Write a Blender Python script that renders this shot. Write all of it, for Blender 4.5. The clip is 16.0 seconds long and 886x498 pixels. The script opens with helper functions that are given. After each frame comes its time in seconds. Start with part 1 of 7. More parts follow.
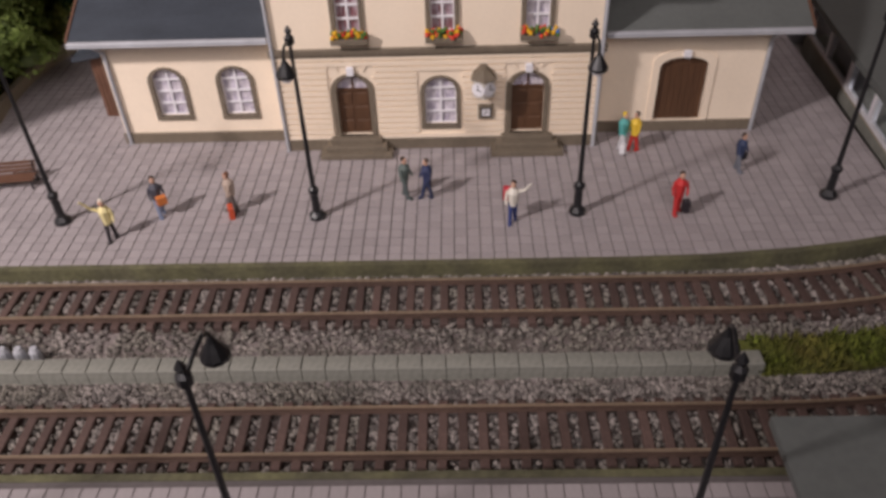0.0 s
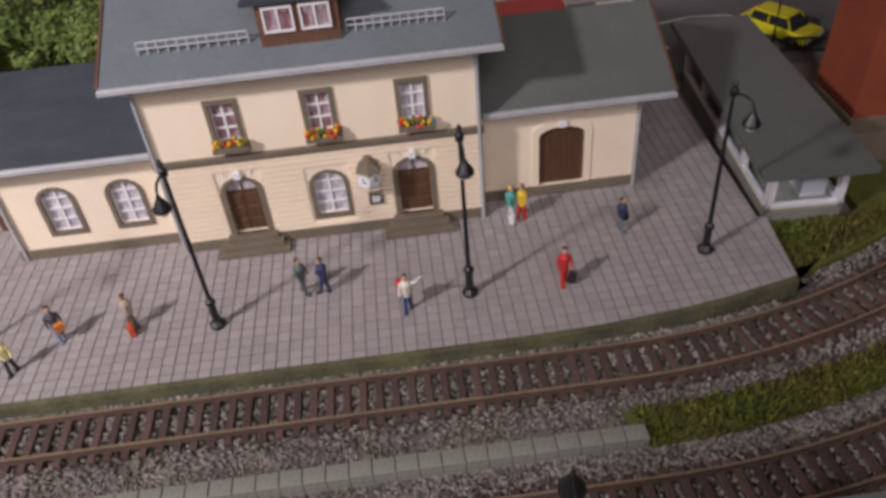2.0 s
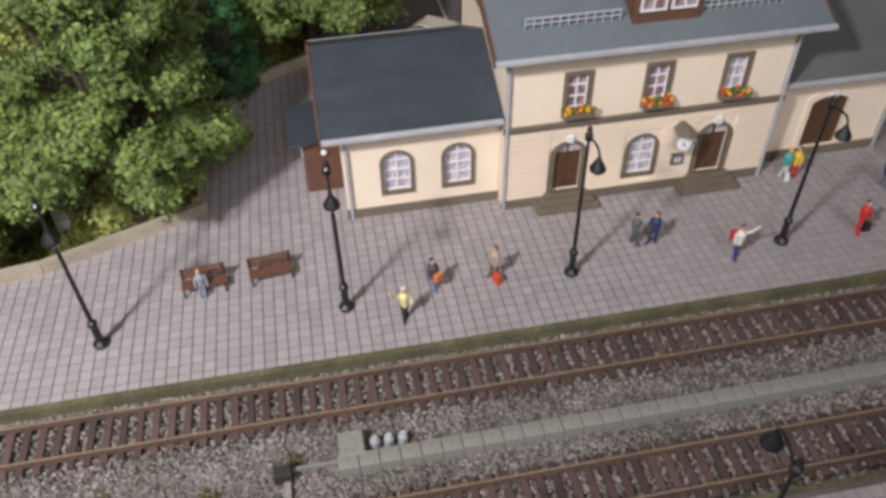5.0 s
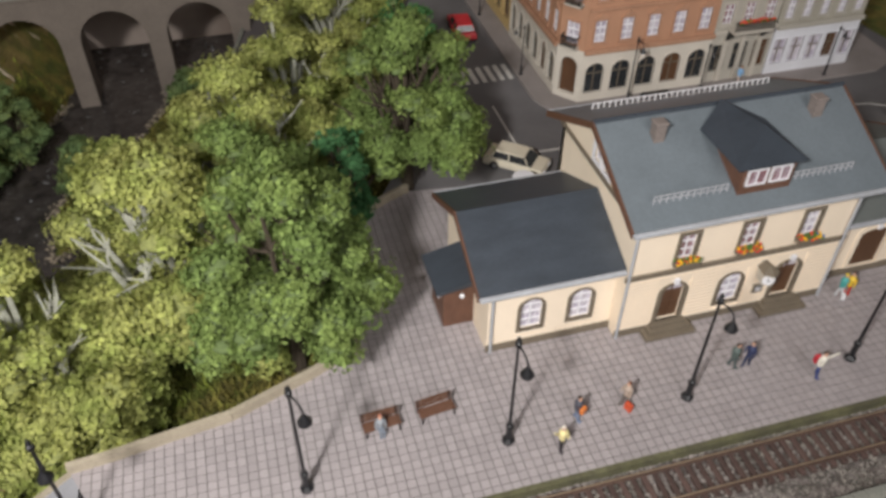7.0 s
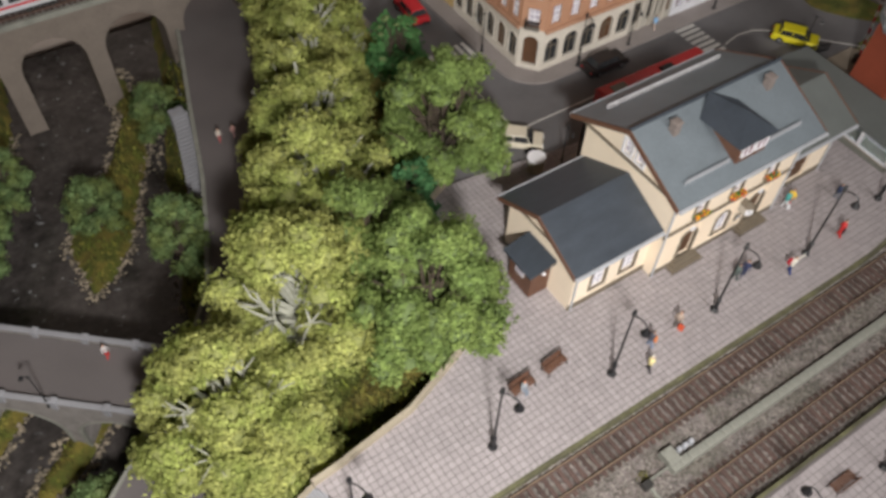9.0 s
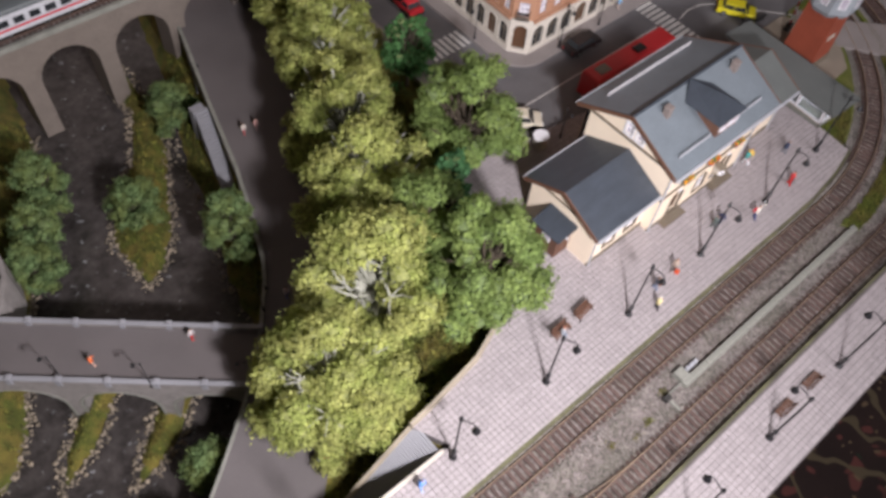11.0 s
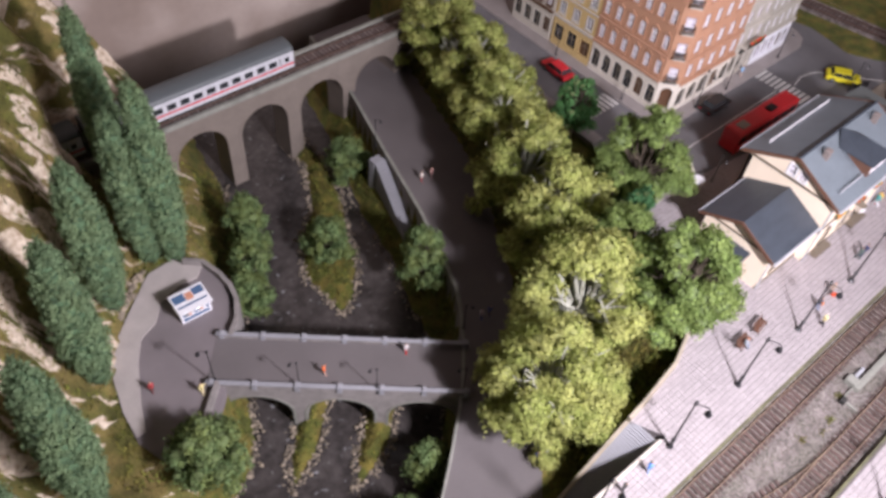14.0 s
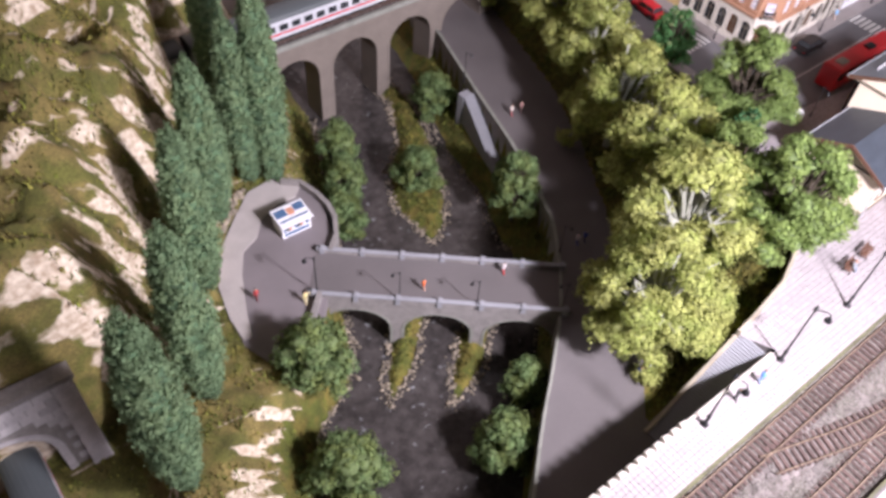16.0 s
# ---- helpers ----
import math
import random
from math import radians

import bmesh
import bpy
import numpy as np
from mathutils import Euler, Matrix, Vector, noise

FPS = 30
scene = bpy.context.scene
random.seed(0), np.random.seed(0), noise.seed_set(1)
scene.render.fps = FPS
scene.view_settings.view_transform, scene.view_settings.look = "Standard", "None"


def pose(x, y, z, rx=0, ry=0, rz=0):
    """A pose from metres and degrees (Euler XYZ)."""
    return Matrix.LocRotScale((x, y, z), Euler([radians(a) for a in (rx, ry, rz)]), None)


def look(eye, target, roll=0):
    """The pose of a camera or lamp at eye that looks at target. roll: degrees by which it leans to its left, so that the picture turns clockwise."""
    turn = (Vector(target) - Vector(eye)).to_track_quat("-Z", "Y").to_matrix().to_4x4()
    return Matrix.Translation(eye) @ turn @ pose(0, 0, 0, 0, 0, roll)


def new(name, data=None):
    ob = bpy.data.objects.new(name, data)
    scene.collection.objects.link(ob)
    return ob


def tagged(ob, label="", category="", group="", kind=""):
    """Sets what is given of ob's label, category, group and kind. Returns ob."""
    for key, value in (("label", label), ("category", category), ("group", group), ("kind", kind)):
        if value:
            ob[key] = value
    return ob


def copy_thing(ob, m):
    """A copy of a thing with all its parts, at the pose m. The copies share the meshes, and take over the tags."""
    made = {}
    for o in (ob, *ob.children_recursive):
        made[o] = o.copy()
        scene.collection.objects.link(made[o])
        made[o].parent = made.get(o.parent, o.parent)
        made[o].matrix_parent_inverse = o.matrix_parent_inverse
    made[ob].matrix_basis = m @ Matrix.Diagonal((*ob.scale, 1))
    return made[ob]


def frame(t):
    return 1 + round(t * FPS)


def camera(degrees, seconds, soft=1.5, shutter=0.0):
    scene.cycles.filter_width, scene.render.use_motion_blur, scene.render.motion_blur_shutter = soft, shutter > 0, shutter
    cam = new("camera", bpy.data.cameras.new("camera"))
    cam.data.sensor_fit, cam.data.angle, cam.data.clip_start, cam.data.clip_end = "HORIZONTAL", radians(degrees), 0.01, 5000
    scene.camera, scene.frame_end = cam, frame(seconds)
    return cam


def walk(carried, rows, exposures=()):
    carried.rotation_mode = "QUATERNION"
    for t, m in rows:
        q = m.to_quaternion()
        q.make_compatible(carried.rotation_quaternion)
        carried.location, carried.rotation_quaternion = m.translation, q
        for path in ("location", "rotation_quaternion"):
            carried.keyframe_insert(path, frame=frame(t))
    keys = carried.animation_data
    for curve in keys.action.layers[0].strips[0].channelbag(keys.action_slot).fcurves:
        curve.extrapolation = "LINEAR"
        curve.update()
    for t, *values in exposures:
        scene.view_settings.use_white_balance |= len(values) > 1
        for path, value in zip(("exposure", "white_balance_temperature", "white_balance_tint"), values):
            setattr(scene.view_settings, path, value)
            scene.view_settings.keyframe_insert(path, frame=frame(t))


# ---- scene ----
cam = camera(58.7, 16.0, soft=3.4)
PATH = [
    (0, (0.078, -0.304, 0.19), (0.029, 1.241, -1.079), -2.1),
    (0.5, (0.097, -0.308, 0.197), (0.055, 1.277, -1.023), -3.5),
    (1, (0.106, -0.301, 0.204), (0.091, 1.272, -1.032), -4.2),
    (1.5, (0.108, -0.297, 0.211), (0.141, 1.277, -1.023), -4.4),
    (2, (0.104, -0.288, 0.224), (0.172, 1.245, -1.06), -5.5),
    (2.5, (0.08, -0.291, 0.233), (0.175, 1.214, -1.081), -4.7),
    (3, (0.058, -0.299, 0.229), (0.149, 1.206, -1.086), -3.9),
    (3.5, (0.023, -0.302, 0.238), (0.136, 1.164, -1.118), -4.0),
    (4, (-0.016, -0.304, 0.243), (0.155, 1.16, -1.109), -2.8),
    (4.5, (-0.046, -0.298, 0.248), (0.158, 1.159, -1.107), -1.4),
    (4.7, (-0.062, -0.296, 0.251), (0.162, 1.15, -1.112), -1.2),
    (7, (-0.183, -0.269, 0.348), (0.23, 1.155, -0.995), 0.7),
    (7.5, (-0.233, -0.257, 0.397), (0.232, 1.062, -1.032), 3.3),
    (8, (-0.283, -0.248, 0.436), (0.261, 0.979, -1.047), 2.9),
    (10.5, (-0.431, -0.181, 0.568), (0.418, 0.61, -1.06), 5.5),
    (11, (-0.469, -0.184, 0.598), (0.357, 0.607, -1.044), 6.8),
    (11.5, (-0.512, -0.204, 0.613), (0.325, 0.616, -1.007), 7.1),
    (12, (-0.549, -0.209, 0.625), (0.276, 0.615, -1.0), 6.3),
    (12.5, (-0.613, -0.203, 0.627), (0.238, 0.647, -0.97), 7.3),
    (13, (-0.667, -0.197, 0.616), (0.185, 0.721, -0.943), 7.7),
    (13.5, (-0.667, -0.174, 0.632), (0.2, 0.781, -0.896), 5.3),
    (14, (-0.69, -0.139, 0.635), (0.233, 0.786, -0.879), 6.0),
    (14.5, (-0.72, -0.128, 0.618), (0.204, 0.809, -0.888), 6.1),
    (15, (-0.743, -0.129, 0.606), (0.151, 0.844, -0.895), 6.6),
    (15.5, (-0.752, -0.124, 0.594), (0.156, 0.875, -0.882), 5.8),
    (16, (-0.786, -0.145, 0.579), (0.077, 0.824, -0.943), 5.0),
]
EXPOSURES = [(0, -1.2, 6900, 16.5), (2.5, -1.12, 6600, 14), (4.5, -1.02, 6400, 9), (8, -0.82, 6700, 3), (10.5, -0.42, 6500, 8), (12, -0.2, 6200, 19), (14, 0.02, 6200, 18), (16, 0.42, 6100, 20)]
walk(cam, [(t, look(eye, target, roll)) for t, eye, target, roll in PATH], EXPOSURES)

from mathutils.geometry import tessellate_polygon

U = 0.01  # the layout's numbers are centimetres


# ---- world and lamps ----
world = bpy.data.worlds.new("room_air")
scene.world = world
world.use_nodes = True
world.node_tree.nodes["Background"].inputs[0].default_value = (0.9, 0.8, 0.75, 1)
world.node_tree.nodes["Background"].inputs[1].default_value = 0.065


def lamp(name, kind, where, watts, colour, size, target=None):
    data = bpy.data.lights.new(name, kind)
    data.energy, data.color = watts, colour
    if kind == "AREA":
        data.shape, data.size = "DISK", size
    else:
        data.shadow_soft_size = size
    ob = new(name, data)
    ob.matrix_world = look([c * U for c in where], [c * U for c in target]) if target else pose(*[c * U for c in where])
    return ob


# a work lamp over the front edge of the layout, and an added fill in front
work = lamp("work_lamp_light", "SPOT", (-39.0, -38.3, 49.0), 44.0, (1.0, 0.95, 0.965), 0.028, (-20, 26, 0))
work.data.spot_size, work.data.spot_blend = radians(118), 1.0
# Added soft fill with no known source, set low in front to lift the facades.
lamp("front_fill_light", "AREA", (5, -150, 118), 27.0, (1.0, 0.95, 0.98), 1.0, (0, 20, 0))


# ---- materials ----
def mat(name, col, rough=0.6, metal=0.0, grain=(400, 0.12), stain=(60, 0.12), bump=(0, 0), rnd=0.0, island=0.0, col2=None, stretch=(1, 1, 1), spec=0.5, thin=0.0):
    """Principled paint with fine grain, larger stains and a little relief; scales are per metre."""
    m = bpy.data.materials.new(name)
    m.use_nodes = True
    nt = m.node_tree
    n, link = nt.nodes, nt.links.new
    b = n["Principled BSDF"]
    b.inputs["Roughness"].default_value, b.inputs["Metallic"].default_value = rough, metal
    b.inputs["Specular IOR Level"].default_value = spec
    tc = n.new("ShaderNodeTexCoord")
    mp = n.new("ShaderNodeMapping")
    mp.inputs["Scale"].default_value = stretch
    link(tc.outputs["Object"], mp.inputs["Vector"])

    def noise_tex(scale, detail=3.0):
        t = n.new("ShaderNodeTexNoise")
        t.inputs["Scale"].default_value, t.inputs["Detail"].default_value = scale, detail
        link(mp.outputs[0], t.inputs["Vector"])
        return t.outputs["Fac"]

    base = n.new("ShaderNodeMix")
    base.data_type = "RGBA"
    base.inputs["A"].default_value, base.inputs["B"].default_value = (*col, 1), (*(col2 or col), 1)
    cr = n.new("ShaderNodeMapRange")
    cr.inputs["From Min"].default_value, cr.inputs["From Max"].default_value = 0.42, 0.6
    link(noise_tex(stain[0] * 0.7), cr.inputs["Value"])
    link(cr.outputs[0], base.inputs["Factor"])
    value = None

    def add(sock, amount):
        nonlocal value
        r = n.new("ShaderNodeMapRange")
        r.inputs["From Min"].default_value, r.inputs["From Max"].default_value = 0.25, 0.75
        r.inputs["To Min"].default_value, r.inputs["To Max"].default_value = 1 - amount, 1 + amount
        r.clamp = False
        link(sock, r.inputs["Value"])
        if value is None:
            value = r.outputs[0]
        else:
            mu = n.new("ShaderNodeMath")
            mu.operation = "MULTIPLY"
            link(value, mu.inputs[0])
            link(r.outputs[0], mu.inputs[1])
            value = mu.outputs[0]

    add(noise_tex(grain[0]), grain[1])
    add(noise_tex(stain[0]), stain[1])
    if rnd:
        add(n.new("ShaderNodeObjectInfo").outputs["Random"], rnd)
    if island:
        add(n.new("ShaderNodeNewGeometry").outputs["Random Per Island"], island)
    hs = n.new("ShaderNodeHueSaturation")
    link(base.outputs["Result"], hs.inputs["Color"])
    link(value, hs.inputs["Value"])
    link(hs.outputs[0], b.inputs["Base Color"])
    if bump[1]:
        bp = n.new("ShaderNodeBump")
        bp.inputs["Strength"].default_value, bp.inputs["Distance"].default_value = bump[1], 0.0006
        link(noise_tex(bump[0], 4.0), bp.inputs["Height"])
        link(bp.outputs[0], b.inputs["Normal"])
    if thin:  # light that passes through thin leaves
        tr, mix = n.new("ShaderNodeBsdfTranslucent"), n.new("ShaderNodeMixShader")
        mix.inputs[0].default_value = thin
        link(hs.outputs[0], tr.inputs["Color"])
        link(b.outputs[0], mix.inputs[1])
        link(tr.outputs[0], mix.inputs[2])
        link(mix.outputs[0], n["Material Output"].inputs["Surface"])
    return m


PAVE = mat("paving", (0.34, 0.305, 0.31), 0.75, grain=(900, 0.06), stain=(25, 0.06), bump=(1500, 0.25), rnd=0.035)
PAVE_ALL = mat("paving_rest", (0.34, 0.305, 0.31), 0.75, grain=(900, 0.06), stain=(25, 0.06), bump=(1500, 0.25), island=0.04)
GROUT = mat("joint", (0.115, 0.10, 0.099), 0.9)
KERB = mat("mossy_kerb", (0.12, 0.115, 0.06), 0.85, grain=(500, 0.25), stain=(70, 0.25), bump=(900, 0.4), col2=(0.09, 0.085, 0.05))
KERBSTONE = mat("beige_kerb_stone", (0.36, 0.31, 0.235), 0.85, grain=(600, 0.12), stain=(60, 0.15), bump=(900, 0.3))
CONCRETE = mat("old_concrete", (0.235, 0.235, 0.205), 0.85, grain=(600, 0.15), stain=(80, 0.2), bump=(900, 0.3))
CREAM = mat("cream_render", (0.86, 0.733, 0.582), 0.65, grain=(700, 0.03), stain=(40, 0.05), bump=(1500, 0.1))
STONE = mat("grey_brown_stone", (0.16, 0.13, 0.095), 0.75, grain=(600, 0.12), stain=(90, 0.12), bump=(900, 0.2))
SLATE = mat("slate_roof", (0.043, 0.052, 0.066), 0.5, grain=(500, 0.15), stain=(50, 0.15), bump=(700, 0.2), stretch=(1, 3, 1))
SLATE_PALE = mat("weathered_roof", (0.148, 0.172, 0.192), 0.5, grain=(500, 0.08), stain=(30, 0.12), bump=(700, 0.15))
ZINC = mat("zinc_gutter", (0.40, 0.41, 0.44), 0.5, 0.0, grain=(300, 0.08))
WOOD = mat("brown_door", (0.095, 0.045, 0.022), 0.55, grain=(500, 0.15), stain=(120, 0.15), stretch=(1, 1, 0.3))
WOOD_RED = mat("red_brown_wood", (0.135, 0.066, 0.042), 0.55, grain=(500, 0.12), stain=(150, 0.15))
WHITE = mat("white_plastic", (0.78, 0.77, 0.80), 0.45, grain=(300, 0.03), stain=(60, 0.04))
CURTAIN = mat("curtain_pane", (0.42, 0.38, 0.46), 0.25, grain=(600, 0.25), stain=(250, 0.25), col2=(0.62, 0.58, 0.62), stretch=(3, 3, 1))
CURTAIN_RED = mat("red_curtain", (0.22, 0.09, 0.10), 0.3, grain=(600, 0.25), stain=(250, 0.3), col2=(0.38, 0.30, 0.34), stretch=(3, 3, 1))
DARKGLASS = mat("dark_pane", (0.03, 0.032, 0.035), 0.12, grain=(200, 0.2))
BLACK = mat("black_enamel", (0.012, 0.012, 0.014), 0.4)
RUST = mat("rusty_rail_side", (0.09, 0.055, 0.042), 0.7, grain=(900, 0.2), stain=(60, 0.2))
RAILTOP = mat("worn_rail_head", (0.50, 0.385, 0.28), 0.35, 0.6, grain=(300, 0.1))
SLEEPER = mat("brown_sleeper", (0.088, 0.054, 0.046), 0.8, grain=(700, 0.25), stain=(80, 0.15), rnd=0.15, bump=(900, 0.3))
BALLAST = mat("ballast_stone", (0.215, 0.19, 0.175), 0.85, grain=(900, 0.15), stain=(45, 0.1), island=0.34, col2=(0.165, 0.15, 0.128))
BALLAST_BED = mat("ballast_bed", (0.12, 0.10, 0.09), 0.9, grain=(900, 0.3), stain=(200, 0.2), bump=(700, 0.9), col2=(0.23, 0.195, 0.185))
ASPHALT = mat("asphalt", (0.132, 0.126, 0.13), 0.75, grain=(900, 0.12), stain=(20, 0.2), bump=(1500, 0.2))
PROM = mat("promenade_asphalt", (0.13, 0.115, 0.115), 0.75, grain=(700, 0.08), stain=(15, 0.12), bump=(1500, 0.15))
PAVEMENT = mat("pavement_slab", (0.26, 0.23, 0.22), 0.8, grain=(600, 0.1), stain=(40, 0.12))
LINE = mat("road_paint", (0.60, 0.58, 0.55), 0.6, grain=(900, 0.1))
GRASS = mat("flock_grass", (0.075, 0.085, 0.012), 0.95, grain=(900, 0.45), stain=(80, 0.35), bump=(900, 0.8), col2=(0.13, 0.105, 0.02))
LAWN = mat("lawn_flock", (0.095, 0.115, 0.014), 0.95, grain=(900, 0.4), stain=(80, 0.3), bump=(900, 0.8), col2=(0.12, 0.125, 0.03))
LAWN_TUFT = mat("lawn_blades", (0.11, 0.135, 0.018), 0.9, grain=(200, 0.15), stain=(50, 0.2), island=0.3, col2=(0.15, 0.13, 0.03))
GRASS_TUFT = mat("grass_blades", (0.12, 0.14, 0.02), 0.9, grain=(200, 0.15), stain=(50, 0.2), island=0.4, col2=(0.17, 0.15, 0.03))
LEAF_YELLOW = mat("yellow_green_foliage", (0.435, 0.45, 0.155), 0.85, grain=(150, 0.12), stain=(40, 0.15), island=0.2, col2=(0.35, 0.40, 0.12), spec=0.2, thin=0.45)
LEAF_GREEN = mat("mid_green_foliage", (0.265, 0.345, 0.108), 0.85, grain=(150, 0.12), stain=(40, 0.15), island=0.2, col2=(0.205, 0.285, 0.09), spec=0.2, thin=0.45)
LEAF_BRIGHT = mat("bright_green_foliage", (0.085, 0.205, 0.07), 0.85, island=0.14, spec=0.2, thin=0.35)
LEAF_TEAL = mat("teal_green_foliage", (0.06, 0.15, 0.06), 0.85, island=0.14, spec=0.2, thin=0.35)
LEAF_DARK = mat("cypress_foliage", (0.185, 0.27, 0.145), 0.9, grain=(150, 0.2), stain=(50, 0.15), island=0.14, col2=(0.21, 0.29, 0.15), spec=0.2, thin=0.35)
LEAF_BUSH = mat("bush_foliage", (0.17, 0.25, 0.105), 0.9, grain=(150, 0.2), stain=(60, 0.2), island=0.2, col2=(0.18, 0.225, 0.075), spec=0.2, thin=0.35)
# CORE and CORE_YELLOW are darker leaf tones: shade painted into the crowns' gaps
CORE = mat("inner_green_shade", (0.11, 0.15, 0.055), 0.95, grain=(300, 0.3))
CORE_TEAL = mat("inner_cypress_foam", (0.085, 0.15, 0.075), 0.95, grain=(500, 0.3), bump=(500, 0.8))
CORE_YELLOW = mat("inner_yellow_shade", (0.22, 0.235, 0.08), 0.95, grain=(500, 0.4), bump=(500, 0.8))
BARK = mat("pale_bark", (0.36, 0.36, 0.30), 0.8, grain=(400, 0.2))
BARK_DARK = mat("dark_bark", (0.06, 0.045, 0.03), 0.9, grain=(400, 0.3))
QUARRY = mat("quay_stone", (0.23, 0.21, 0.20), 0.85, grain=(400, 0.15), stain=(90, 0.2), bump=(500, 0.4))
VIADUCT = mat("viaduct_stone", (0.18, 0.15, 0.127), 0.85, grain=(500, 0.1), stain=(50, 0.1), bump=(900, 0.2))
BANKSTONE = mat("bank_stones", (0.235, 0.195, 0.145), 0.85, grain=(500, 0.15), island=0.28)
ORANGE = mat("salmon_facade", (0.44, 0.24, 0.15), 0.7, grain=(500, 0.05), stain=(40, 0.08))
STUCCO = mat("pale_stucco", (0.50, 0.46, 0.40), 0.7, grain=(500, 0.05), stain=(40, 0.08))
STUCCO_GREY = mat("grey_stucco", (0.42, 0.39, 0.34), 0.7, grain=(500, 0.06), stain=(40, 0.1))
STUCCO_BLUE = mat("bluish_white_stucco", (0.49, 0.475, 0.495), 0.7, grain=(500, 0.05), stain=(40, 0.08))
ARCADE = mat("pale_arcade_stone", (0.62, 0.57, 0.50), 0.7, grain=(500, 0.05), stain=(40, 0.08))
SHOPFRONT = mat("white_shopfront", (0.70, 0.70, 0.74), 0.6, grain=(500, 0.05), stain=(40, 0.06))
OLIVE_WALL = mat("olive_grey_facade", (0.37, 0.345, 0.29), 0.7, grain=(500, 0.06), stain=(40, 0.1))
YELLOW_WALL = mat("yellow_facade", (0.55, 0.40, 0.18), 0.7, stain=(40, 0.08))
ROOF_RED = mat("red_tiles", (0.42, 0.10, 0.06), 0.7, grain=(400, 0.15), stain=(60, 0.15))
BUS_RED = mat("bus_paint", (0.55, 0.025, 0.03), 0.35, grain=(300, 0.05), stain=(60, 0.05))
CAR_YELLOW = mat("yellow_paint", (0.70, 0.62, 0.02), 0.3, grain=(300, 0.04))
CAR_CREAM = mat("cream_paint", (0.66, 0.60, 0.48), 0.3, grain=(300, 0.04))
CAR_BLACK = mat("dark_paint", (0.016, 0.012, 0.012), 0.3)
CAR_RED = mat("red_paint", (0.5, 0.02, 0.03), 0.35)
BRICK_ORANGE = mat("orange_brick", (0.27, 0.058, 0.028), 0.8, grain=(700, 0.15), stain=(60, 0.12))
TOWER_BLUE = mat("pale_slate_cladding", (0.30, 0.33, 0.36), 0.6, grain=(400, 0.12))
SHELTER_ROOF = mat("felt_roof", (0.12, 0.13, 0.125), 0.6, grain=(500, 0.08), stain=(30, 0.1))
COACH_WHITE = mat("coach_white", (0.55, 0.55, 0.58), 0.35, grain=(300, 0.03))
COACH_ROOF = mat("coach_roof", (0.088, 0.10, 0.105), 0.45, grain=(400, 0.06), stain=(25, 0.08), stretch=(0.2, 1, 1))
COACH_RED = mat("coach_stripe", (0.55, 0.03, 0.05), 0.4)
SKIRT = mat("underframe", (0.03, 0.028, 0.026), 0.8)


